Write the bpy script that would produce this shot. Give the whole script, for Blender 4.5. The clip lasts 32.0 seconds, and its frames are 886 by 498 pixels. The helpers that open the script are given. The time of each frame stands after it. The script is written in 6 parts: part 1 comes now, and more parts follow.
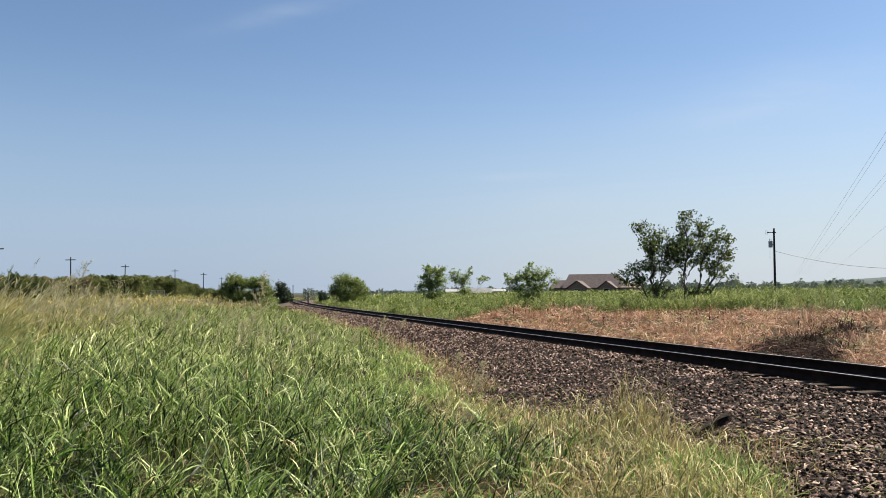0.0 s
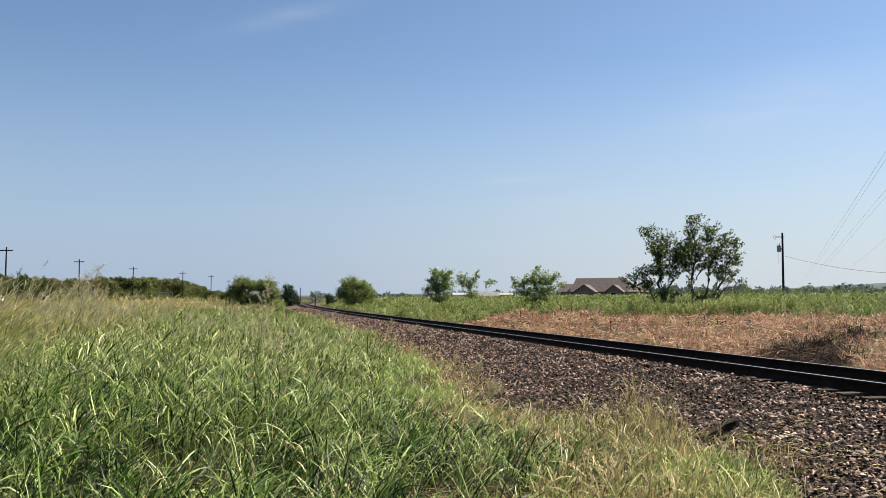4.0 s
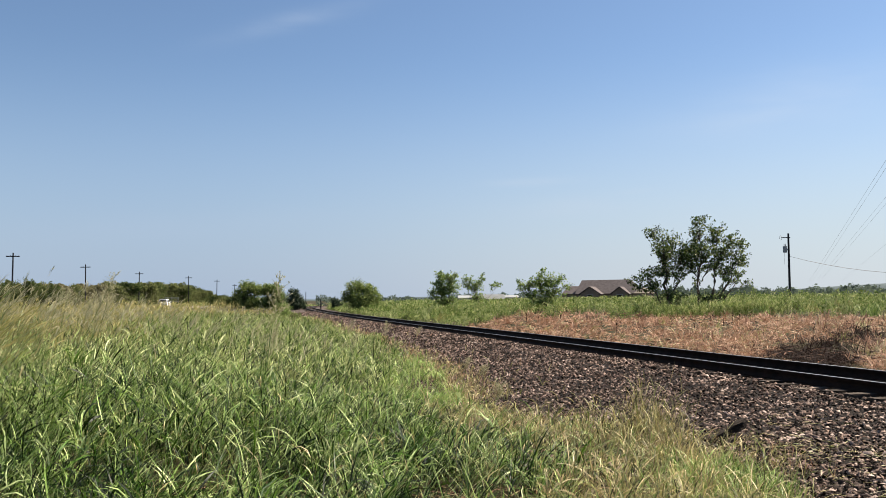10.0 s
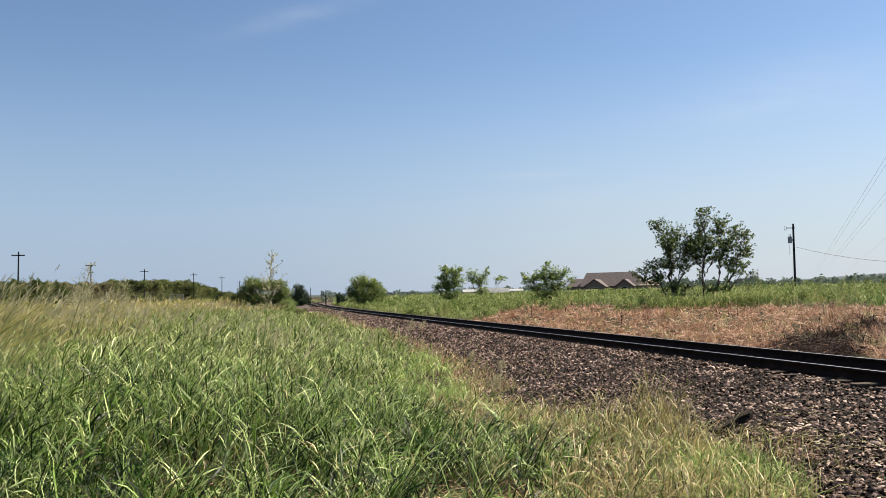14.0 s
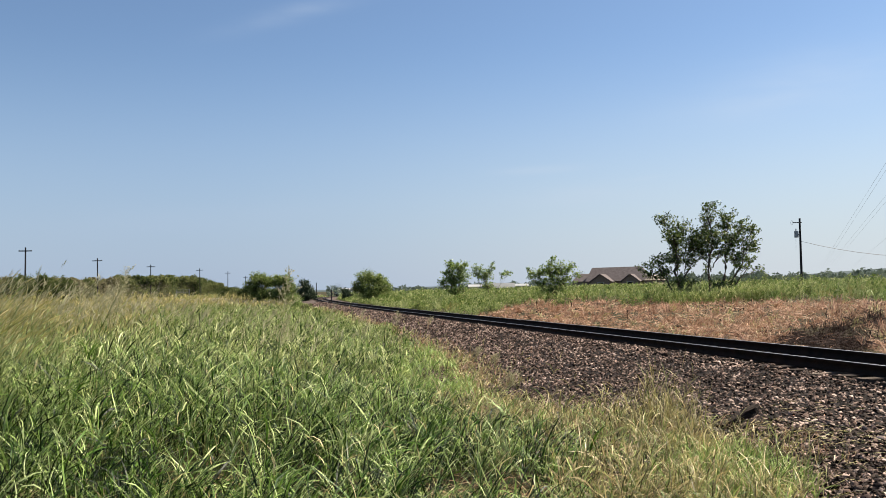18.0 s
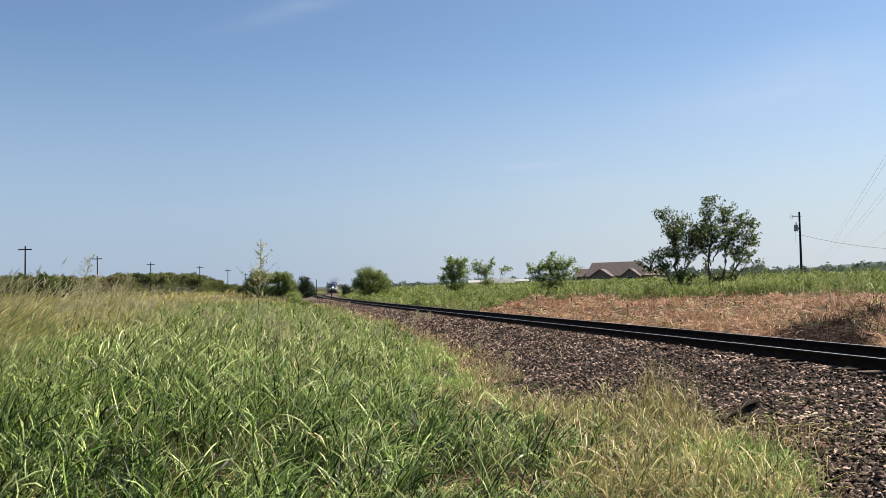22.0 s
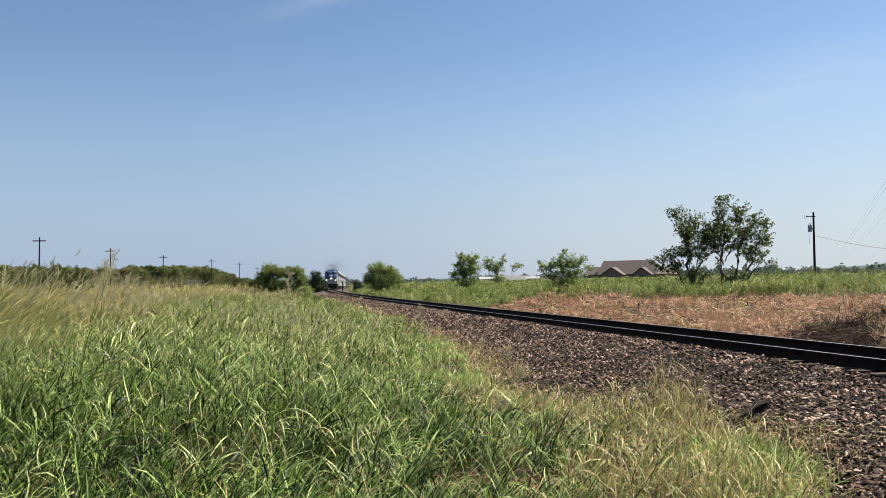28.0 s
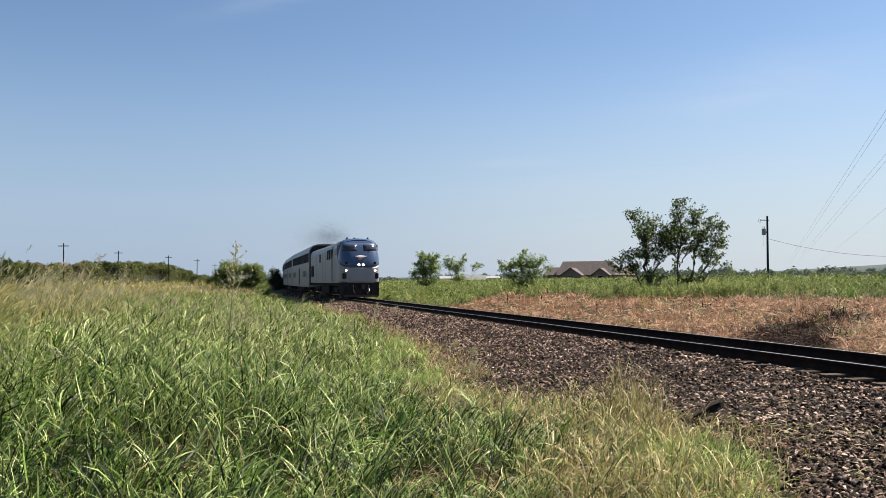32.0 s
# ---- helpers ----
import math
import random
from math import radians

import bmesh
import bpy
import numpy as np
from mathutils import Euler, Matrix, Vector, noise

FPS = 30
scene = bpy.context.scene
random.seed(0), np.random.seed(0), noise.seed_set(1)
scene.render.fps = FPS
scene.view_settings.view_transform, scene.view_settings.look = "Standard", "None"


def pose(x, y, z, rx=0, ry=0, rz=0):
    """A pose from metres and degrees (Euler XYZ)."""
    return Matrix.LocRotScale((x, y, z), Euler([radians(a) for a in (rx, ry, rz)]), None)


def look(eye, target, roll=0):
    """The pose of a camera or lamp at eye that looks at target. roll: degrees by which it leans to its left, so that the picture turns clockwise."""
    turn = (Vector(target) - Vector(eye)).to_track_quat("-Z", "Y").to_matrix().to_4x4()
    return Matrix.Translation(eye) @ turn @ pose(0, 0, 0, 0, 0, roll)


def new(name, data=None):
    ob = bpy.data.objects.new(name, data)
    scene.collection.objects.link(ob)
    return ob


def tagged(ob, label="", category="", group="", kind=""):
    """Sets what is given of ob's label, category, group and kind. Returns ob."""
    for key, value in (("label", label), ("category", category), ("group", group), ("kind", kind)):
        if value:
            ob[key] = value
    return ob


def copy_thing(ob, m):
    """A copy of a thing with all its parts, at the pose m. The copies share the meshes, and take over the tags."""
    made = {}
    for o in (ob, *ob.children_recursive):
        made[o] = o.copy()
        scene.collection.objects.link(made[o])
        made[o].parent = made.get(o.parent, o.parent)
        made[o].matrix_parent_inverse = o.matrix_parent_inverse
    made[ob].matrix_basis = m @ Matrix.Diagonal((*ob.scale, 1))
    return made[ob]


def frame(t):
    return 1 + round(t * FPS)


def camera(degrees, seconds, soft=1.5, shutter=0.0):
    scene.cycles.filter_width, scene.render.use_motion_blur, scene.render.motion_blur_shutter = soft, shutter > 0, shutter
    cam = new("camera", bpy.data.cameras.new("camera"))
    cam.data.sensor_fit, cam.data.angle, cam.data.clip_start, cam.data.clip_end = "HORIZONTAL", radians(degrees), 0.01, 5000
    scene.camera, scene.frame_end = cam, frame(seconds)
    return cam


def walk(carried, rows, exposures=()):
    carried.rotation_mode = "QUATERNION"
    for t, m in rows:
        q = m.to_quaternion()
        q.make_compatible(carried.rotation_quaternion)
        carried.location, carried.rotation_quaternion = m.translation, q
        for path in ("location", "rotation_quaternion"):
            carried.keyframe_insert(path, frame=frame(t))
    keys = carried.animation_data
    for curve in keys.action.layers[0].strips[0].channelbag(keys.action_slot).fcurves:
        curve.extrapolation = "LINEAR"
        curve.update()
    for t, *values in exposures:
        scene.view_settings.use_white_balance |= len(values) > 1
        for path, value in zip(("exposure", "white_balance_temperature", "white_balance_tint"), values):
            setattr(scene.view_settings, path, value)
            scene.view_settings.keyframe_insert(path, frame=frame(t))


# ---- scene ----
EYE = (0.0, 0.0, 1.7)
cam = camera(57.13, 32.0, 0.7)
TURNS = [  # seconds, pitch, lean, heading
    (0, 93.083, 0.484, -0.736), (0.5, 93.090, 0.527, -0.744), (1, 93.109, 0.537, -0.711), (1.5, 93.138, 0.468, -0.615),
    (2, 93.177, 0.402, -0.491), (2.5, 93.234, 0.357, -0.376), (3, 93.276, 0.281, -0.285), (3.5, 93.331, 0.259, -0.242),
    (5.5, 93.255, 0.225, -0.263), (6, 93.272, 0.289, -0.248), (6.5, 93.315, 0.288, -0.196), (7, 93.376, 0.284, -0.164),
    (7.5, 93.456, 0.283, -0.127), (8, 93.513, 0.268, -0.088), (8.5, 93.551, 0.208, -0.037), (9, 93.576, 0.286, 0.018),
    (9.5, 93.571, 0.434, 0.083), (10, 93.529, 0.614, 0.143), (10.5, 93.460, 0.870, 0.202), (11, 93.372, 1.044, 0.263),
    (11.5, 93.333, 1.088, 0.306), (12, 93.317, 1.117, 0.341), (12.5, 93.314, 1.104, 0.382), (13, 93.273, 1.081, 0.427),
    (13.5, 93.229, 1.182, 0.446), (14, 93.131, 1.233, 0.477), (14.5, 93.022, 1.299, 0.496), (16.5, 92.772, 1.320, 0.614),
    (17, 92.763, 1.340, 0.700), (17.5, 92.777, 1.308, 0.798), (18, 92.791, 1.290, 0.865), (18.5, 92.812, 1.315, 0.907),
    (19, 92.807, 1.380, 0.921), (19.5, 92.785, 1.429, 0.914), (20, 92.728, 1.431, 0.912), (20.5, 92.666, 1.511, 0.890),
    (21, 92.619, 1.547, 0.879), (21.5, 92.562, 1.607, 0.863), (22, 92.505, 1.652, 0.867), (22.5, 92.482, 1.667, 0.889),
    (23, 92.448, 1.635, 0.928), (23.5, 92.467, 1.590, 1.012), (24, 92.485, 1.517, 1.134), (24.5, 92.524, 1.429, 1.295),
    (25, 92.566, 1.374, 1.462), (25.5, 92.565, 1.310, 1.616), (27.5, 92.282, 1.057, 1.655), (28, 92.257, 0.933, 1.637),
    (28.5, 92.268, 0.790, 1.640), (29, 92.264, 0.650, 1.674), (29.5, 92.265, 0.527, 1.698), (30, 92.223, 0.480, 1.731),
    (30.5, 92.156, 0.521, 1.664), (31, 92.084, 0.520, 1.372), (31.5, 92.056, 0.461, 0.583), (32, 92.158, 0.384, -1.157),
]
walk(cam, [(t, pose(*EYE, a, b, c)) for t, a, b, c in TURNS])

# ---------------------------------------------------------------- light
SUN_EL, SUN_AZ = radians(48), radians(63)  # azimuth from +y towards +x
world = bpy.data.worlds.new("sky")
scene.world = world
world.use_nodes = True
wn, wl = world.node_tree.nodes, world.node_tree.links
sky = wn.new("ShaderNodeTexSky")
sky.sky_type, sky.sun_disc = "NISHITA", False
sky.sun_elevation, sky.sun_rotation = SUN_EL, SUN_AZ
sky.altitude, sky.air_density, sky.dust_density, sky.ozone_density = 200, 1.0, 0.35, 3.6
wn["Background"].inputs["Strength"].default_value = 0.041
# thin cirrus: a few feathered streaks
tc, mp, nz = wn.new("ShaderNodeTexCoord"), wn.new("ShaderNodeMapping"), wn.new("ShaderNodeTexNoise")
mp.inputs["Scale"].default_value, mp.inputs["Rotation"].default_value = (2.0, 3.0, 11.0), (0, radians(14), 0)
nz.inputs["Scale"].default_value, nz.inputs["Detail"].default_value = 2.2, 8
wl.new(tc.outputs["Generated"], mp.inputs["Vector"]), wl.new(mp.outputs[0], nz.inputs["Vector"])
mx = wn.new("ShaderNodeMix")
mx.data_type = "RGBA"
mx.inputs["B"].default_value = (6.3, 7.0, 8.0, 1)


def wmath(op, a, b=0.0, c=0.0):
    m = wn.new("ShaderNodeMath")
    m.operation = op
    for k, v in enumerate((a, b, c)):
        if isinstance(v, (int, float)):
            m.inputs[k].default_value = v
        else:
            wl.new(v, m.inputs[k])
    return m.outputs[0]


def along(axis):
    v = wn.new("ShaderNodeVectorMath")
    v.operation = "DOT_PRODUCT"
    v.inputs[1].default_value = axis
    wl.new(tc.outputs["Generated"], v.inputs[0])
    return v.outputs["Value"]


cover = 0.0
for mid, axis, length, thick, dense in (((-0.1690, 0.9299, 0.3266), (0.9630, 0.0930, 0.2530), 0.070, 0.0105, 0.24), ((0.1007, 0.9849, 0.1411), (0.9942, -0.105, 0.0233), 0.05, 0.005, 0.30), ((0.16, 0.98, 0.110), (0.985, -0.165, 0.04), 0.09, 0.012, 0.26), ((0.236, 0.967, 0.126), (0.97, -0.24, 0.05), 0.02, 0.003, 0.4), ((-0.33, 0.93, 0.08), (0.94, 0.33, 0.05), 0.2, 0.02, 0.2), ((0.42, 0.88, 0.22), (0.9, -0.42, 0.1), 0.12, 0.03, 0.3)):
    cx, ax = Vector(mid), Vector(axis)
    up_axis = cx.cross(ax)
    p = wmath("DIVIDE", along(ax), length)
    q = wmath("DIVIDE", along(up_axis), thick)
    r2 = wmath("ADD", wmath("MULTIPLY", p, p), wmath("MULTIPLY", q, q))
    front = wmath("GREATER_THAN", along(cx), 0.0)
    cover = wmath("ADD", wmath("MULTIPLY", wmath("MULTIPLY", wmath("EXPONENT", wmath("MULTIPLY", r2, -1.0)), front), dense), cover)
thin = wmath("MULTIPLY", wmath("MULTIPLY_ADD", nz.outputs["Fac"], 2.6, -0.72), 1.0)
wl.new(wmath("MULTIPLY", cover, wmath("MAXIMUM", thin, 0.0)), mx.inputs["Factor"])
clear = wn.new("ShaderNodeMix")  # a clear early-summer blue
clear.data_type, clear.blend_type = "RGBA", "MULTIPLY"
clear.inputs["Factor"].default_value, clear.inputs["B"].default_value = 1.0, (1.09, 1.08, 1.07, 1)
wl.new(sky.outputs[0], clear.inputs["A"]), wl.new(clear.outputs["Result"], mx.inputs["A"])
# summer haze, all round, thinning out upwards
sep, up, hz = wn.new("ShaderNodeSeparateXYZ"), wn.new("ShaderNodeMapRange"), wn.new("ShaderNodeMix")
up.interpolation_type = "SMOOTHSTEP"
up.inputs["From Min"].default_value, up.inputs["From Max"].default_value = -0.02, 0.30
up.inputs["To Min"].default_value, up.inputs["To Max"].default_value = 0.92, 0.0
hz.data_type = "RGBA"
warm = wn.new("ShaderNodeMix")
warm.data_type = "RGBA"
warm.inputs["A"].default_value, warm.inputs["B"].default_value = (3.22, 4.12, 5.60, 1), (5.32, 5.88, 6.50, 1)
wl.new(tc.outputs["Generated"], sep.inputs[0]), wl.new(sep.outputs["Z"], up.inputs["Value"])
wl.new(up.outputs[0], hz.inputs["Factor"]), wl.new(mx.outputs["Result"], hz.inputs["A"])
side = wn.new("ShaderNodeMapRange")
side.interpolation_type = "SMOOTHSTEP"
side.inputs["From Min"].default_value, side.inputs["From Max"].default_value = 0.1, 0.95
wl.new(along((math.sin(SUN_AZ), math.cos(SUN_AZ), 0.0)), side.inputs["Value"])
wl.new(side.outputs[0], warm.inputs["Factor"]), wl.new(warm.outputs["Result"], hz.inputs["B"])
wl.new(hz.outputs["Result"], wn["Background"].inputs["Color"])

sun = new("sun", bpy.data.lights.new("sun", "SUN"))
sun.data.energy, sun.data.angle, sun.data.color = 5.0, radians(0.53), (1.0, 0.90, 0.76)
sun.matrix_world = look((0, 0, 60), Vector((0, 0, 60)) - Vector((math.sin(SUN_AZ) * math.cos(SUN_EL), math.cos(SUN_AZ) * math.cos(SUN_EL), math.sin(SUN_EL))))
scene.view_settings.exposure = 1.5

# ---------------------------------------------------------------- materials
rng = np.random.default_rng(7)


def ramp(nt, stops):
    r = nt.nodes.new("ShaderNodeValToRGB")
    el = r.color_ramp.elements
    while len(el) < len(stops):
        el.new(0.5)
    for e, (p, c) in zip(el, stops):
        e.position, e.color = p, (*c, 1)
    return r


def surface(name, stops, scale=3.0, rough=0.8, metal=0.0, bump=0.3, bump_scale=30.0, per="noise", fine=0.35, leaf=0.0, emit=None, gloss=0.3, patch=0.4):
    """A surface whose colour runs over stops by noise or per piece, with finer grain and relief over it."""
    m = bpy.data.materials.new(name)
    m.use_nodes = True
    nt = m.node_tree
    n, lk = nt.nodes, nt.links
    b = n["Principled BSDF"]
    tex = n.new("ShaderNodeTexCoord")
    big, small = n.new("ShaderNodeTexNoise"), n.new("ShaderNodeTexNoise")
    big.inputs["Scale"].default_value, big.inputs["Detail"].default_value = scale, 5
    small.inputs["Scale"].default_value, small.inputs["Detail"].default_value = bump_scale, 4
    lk.new(tex.outputs["Object"], big.inputs["Vector"]), lk.new(tex.outputs["Object"], small.inputs["Vector"])
    r = ramp(nt, stops)
    if per == "noise":
        lk.new(big.outputs["Fac"], r.inputs["Fac"])
    else:
        g = n.new("ShaderNodeNewGeometry") if per == "island" else n.new("ShaderNodeObjectInfo")
        mix = n.new("ShaderNodeMath")
        mix.operation = "MULTIPLY_ADD"
        mix.inputs[1].default_value = patch
        half = n.new("ShaderNodeMath")
        half.operation = "MULTIPLY_ADD"
        half.inputs[1].default_value, half.inputs[2].default_value = 0.7, 0.2 - 0.5 * patch
        lk.new(g.outputs["Random Per Island" if per == "island" else "Random"], half.inputs[0])
        lk.new(big.outputs["Fac"], mix.inputs[0]), lk.new(half.outputs[0], mix.inputs[2])
        lk.new(mix.outputs[0], r.inputs["Fac"])
    hsv = n.new("ShaderNodeHueSaturation")
    val = n.new("ShaderNodeMapRange")
    val.inputs["To Min"].default_value, val.inputs["To Max"].default_value = 1 - fine, 1 + fine
    lk.new(small.outputs["Fac"], val.inputs["Value"]), lk.new(val.outputs[0], hsv.inputs["Value"])
    lk.new(r.outputs["Color"], hsv.inputs["Color"]), lk.new(hsv.outputs[0], b.inputs["Base Color"])
    b.inputs["Roughness"].default_value, b.inputs["Metallic"].default_value = rough, metal
    if rough >= 0.75:
        b.inputs["Specular IOR Level"].default_value = 0.08
    if bump:
        bp = n.new("ShaderNodeBump")
        bp.inputs["Strength"].default_value, bp.inputs["Distance"].default_value = bump, 0.02
        lk.new(small.outputs["Fac"], bp.inputs["Height"]), lk.new(bp.outputs[0], b.inputs["Normal"])
    if leaf:
        tr, ms = n.new("ShaderNodeBsdfTranslucent"), n.new("ShaderNodeMixShader")
        ms.inputs[0].default_value = leaf
        lk.new(hsv.outputs[0], tr.inputs["Color"])
        lk.new(b.outputs[0], ms.inputs[1]), lk.new(tr.outputs[0], ms.inputs[2])
        lk.new(ms.outputs[0], n["Material Output"].inputs["Surface"])
        b.inputs["Specular IOR Level"].default_value = gloss
    if emit:
        b.inputs["Emission Color"].default_value, b.inputs["Emission Strength"].default_value = (*emit[0], 1), emit[1]
    return m


def plain(name, c, rough=0.6, metal=0.0, **kw):
    d = tuple(v * 0.75 for v in c)
    return surface(name, [(0.3, d), (0.7, c)], 4.0, rough, metal, bump=kw.pop("bump", 0.1), fine=kw.pop("fine", 0.12), **kw)


# soil taken darker, as painted shade in the gaps of the grass
M_soil = surface("soil", [(0.3, (0.022, 0.018, 0.009)), (0.5, (0.034, 0.030, 0.013)), (0.7, (0.060, 0.048, 0.024))], 0.35, 0.95, bump=0.6, bump_scale=9)
# bed painted near-black: the shade in the gaps between the stones
M_bed_shade = surface("ballast_bed", [(0.3, (0.004, 0.003, 0.003)), (0.5, (0.012, 0.009, 0.008)), (0.7, (0.035, 0.026, 0.022))], 22, 0.9, bump=1.0, bump_scale=30, fine=0.6)
# stones differ in tone; their darkest stops also paint shade between them
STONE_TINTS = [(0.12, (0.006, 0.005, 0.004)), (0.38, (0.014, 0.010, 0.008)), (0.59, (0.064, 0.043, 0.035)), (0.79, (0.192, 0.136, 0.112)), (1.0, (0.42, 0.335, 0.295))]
M_stone = surface("ballast_stone", STONE_TINTS, 1.2, 0.85, bump=0.3, bump_scale=60, per="island", fine=0.35, patch=0.5)
M_single = surface("loose_stone", STONE_TINTS, 1.2, 0.85, bump=0.3, bump_scale=60, per="object", fine=0.35, patch=0.5)
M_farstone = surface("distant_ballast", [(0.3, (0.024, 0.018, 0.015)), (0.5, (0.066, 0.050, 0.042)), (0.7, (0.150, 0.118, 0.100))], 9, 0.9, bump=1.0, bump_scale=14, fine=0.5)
M_rail = surface("rusty_rail", [(0.3, (0.012, 0.008, 0.006)), (0.7, (0.028, 0.016, 0.011))], 5, 0.8, bump=0.3, bump_scale=60)
M_railtop = surface("polished_steel", [(0.3, (0.20, 0.19, 0.19)), (0.7, (0.32, 0.31, 0.31))], 3, 0.42, 1.0, bump=0.02)
M_tie = surface("weathered_tie", [(0.3, (0.026, 0.020, 0.016)), (0.6, (0.060, 0.047, 0.038)), (0.8, (0.115, 0.092, 0.075))], 6, 0.9, bump=0.7, bump_scale=40, per="object")
M_wood = surface("grey_pole_wood", [(0.3, (0.016, 0.017, 0.019)), (0.7, (0.036, 0.037, 0.040))], 3, 0.9, bump=0.4)
M_steel = plain("galvanised_steel", (0.30, 0.31, 0.32), 0.5, 0.6)
M_alu = plain("weathered_aluminium", (0.42, 0.43, 0.45), 0.55, 0.3)
M_wire = plain("cable_black", (0.04, 0.04, 0.045), 0.6)
# blade colours include painted shade (near-black stops) and painted highlights (pale stops)
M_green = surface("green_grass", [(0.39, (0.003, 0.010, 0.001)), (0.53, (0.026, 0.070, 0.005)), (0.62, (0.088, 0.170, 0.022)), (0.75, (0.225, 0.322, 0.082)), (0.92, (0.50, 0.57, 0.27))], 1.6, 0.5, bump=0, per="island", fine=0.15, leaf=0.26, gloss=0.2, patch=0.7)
M_lime = surface("lime_grass", [(0.05, (0.034, 0.080, 0.012)), (0.45, (0.185, 0.285, 0.060)), (0.8, (0.375, 0.455, 0.140)), (1.0, (0.54, 0.53, 0.27))], 1.6, 0.5, bump=0, per="island", fine=0.15, leaf=0.25, gloss=0.2, patch=0.7)
# the darkest straw stops are painted shade from between the blades
M_straw = surface("dry_grass", [(0.10, (0.014, 0.011, 0.004)), (0.30, (0.075, 0.062, 0.024)), (0.46, (0.49, 0.385, 0.175)), (0.65, (0.110, 0.150, 0.030)), (0.80, (0.42, 0.375, 0.150)), (0.97, (0.76, 0.64, 0.40))], 0.9, 0.5, bump=0, per="island", fine=0.2, leaf=0.24, gloss=0.22, patch=0.6)
M_bleach = surface("bleached_grass", [(0.10, (0.10, 0.080, 0.036)), (0.45, (0.31, 0.245, 0.115)), (0.9, (0.60, 0.50, 0.29))], 0.9, 0.5, bump=0, per="island", fine=0.2, leaf=0.25, gloss=0.25, patch=0.6)
M_brown = surface("dead_brown_grass", [(0.05, (0.090, 0.042, 0.026)), (0.35, (0.250, 0.128, 0.078)), (0.7, (0.390, 0.235, 0.148)), (1.0, (0.60, 0.44, 0.31))], 0.5, 0.7, bump=0, per="island", fine=0.2, leaf=0.22, gloss=0.12, patch=0.6)
M_tan = surface("seeding_grass", [(0.05, (0.13, 0.15, 0.040)), (0.35, (0.250, 0.240, 0.076)), (0.7, (0.390, 0.335, 0.135)), (1.0, (0.56, 0.48, 0.26))], 0.25, 0.7, bump=0, per="island", fine=0.2, leaf=0.38, gloss=0.1)
M_dock = surface("dead_dock", [(0.05, (0.008, 0.006, 0.006)), (0.5, (0.024, 0.016, 0.014)), (1.0, (0.070, 0.046, 0.036))], 0.3, 0.8, bump=0, per="island", fine=0.2, leaf=0.15, gloss=0.03)
# brighter copy of the green: sunlight, highlights and dark gaps painted into it
M_meadow = surface("sun_painted_grass", [(0.34, (0.006, 0.020, 0.002)), (0.47, (0.056, 0.118, 0.012)), (0.59, (0.205, 0.282, 0.068)), (0.74, (0.41, 0.46, 0.175)), (0.92, (0.61, 0.63, 0.33))], 0.9, 0.52, bump=0, per="island", fine=0.2, leaf=0.26, gloss=0.18, patch=0.7)
M_yweed = surface("yellow_green_weeds", [(0.05, (0.080, 0.122, 0.034)), (0.5, (0.190, 0.238, 0.085)), (1.0, (0.42, 0.42, 0.23))], 0.25, 0.8, bump=0, per="island", fine=0.2, leaf=0.3, gloss=0.05)
M_weed = surface("green_weeds", [(0.05, (0.044, 0.076, 0.017)), (0.4, (0.125, 0.176, 0.046)), (0.7, (0.240, 0.278, 0.094)), (1.0, (0.45, 0.44, 0.22))], 0.25, 0.7, bump=0, per="island", fine=0.2, leaf=0.36, gloss=0.06)
M_plume = surface("pale_seed_plume", [(0.1, (0.27, 0.26, 0.14)), (1.0, (0.50, 0.46, 0.31))], 2.0, 0.8, bump=0, per="island", fine=0.15, leaf=0.45, gloss=0.05)
M_heads = surface("ripening_seed", [(0.05, (0.13, 0.15, 0.06)), (0.5, (0.25, 0.23, 0.12)), (1.0, (0.42, 0.36, 0.24))], 1.0, 0.8, bump=0, per="island", fine=0.15, leaf=0.35, gloss=0.05)
M_leaf = surface("tree_leaves", [(0.05, (0.014, 0.026, 0.008)), (0.4, (0.050, 0.082, 0.020)), (0.75, (0.125, 0.165, 0.042)), (1.0, (0.30, 0.33, 0.12))], 0.9, 0.5, bump=0, per="island", fine=0.15, leaf=0.25, gloss=0.2, patch=0.7)
M_leafb = surface("bush_leaves", [(0.05, (0.048, 0.088, 0.018)), (0.5, (0.145, 0.215, 0.050)), (1.0, (0.33, 0.39, 0.13))], 0.5, 0.5, bump=0, per="island", fine=0.15, leaf=0.35, gloss=0.2)
M_rank = surface("rank_weeds", [(0.05, (0.035, 0.066, 0.014)), (0.5, (0.085, 0.135, 0.028)), (1.0, (0.20, 0.23, 0.07))], 0.4, 0.8, bump=0, per="island", fine=0.2, leaf=0.3, gloss=0.05)
M_bushd = surface("thick_bush_leaves", [(0.05, (0.050, 0.080, 0.022)), (0.5, (0.135, 0.185, 0.052)), (1.0, (0.30, 0.33, 0.12))], 0.8, 0.7, bump=0, per="island", fine=0.15, leaf=0.42, gloss=0.05)
M_cedar = surface("cedar_leaves", [(0.05, (0.012, 0.024, 0.012)), (0.5, (0.025, 0.045, 0.02)), (1.0, (0.05, 0.07, 0.03))], 0.5, 0.7, bump=0, per="island", fine=0.15, leaf=0.15)
M_scrub = surface("scrub_leaves", [(0.05, (0.070, 0.080, 0.032)), (0.4, (0.105, 0.122, 0.046)), (0.8, (0.150, 0.165, 0.064)), (1.0, (0.20, 0.185, 0.092))], 0.12, 0.85, bump=0, per="island", fine=0.2, leaf=0.48, gloss=0.0)
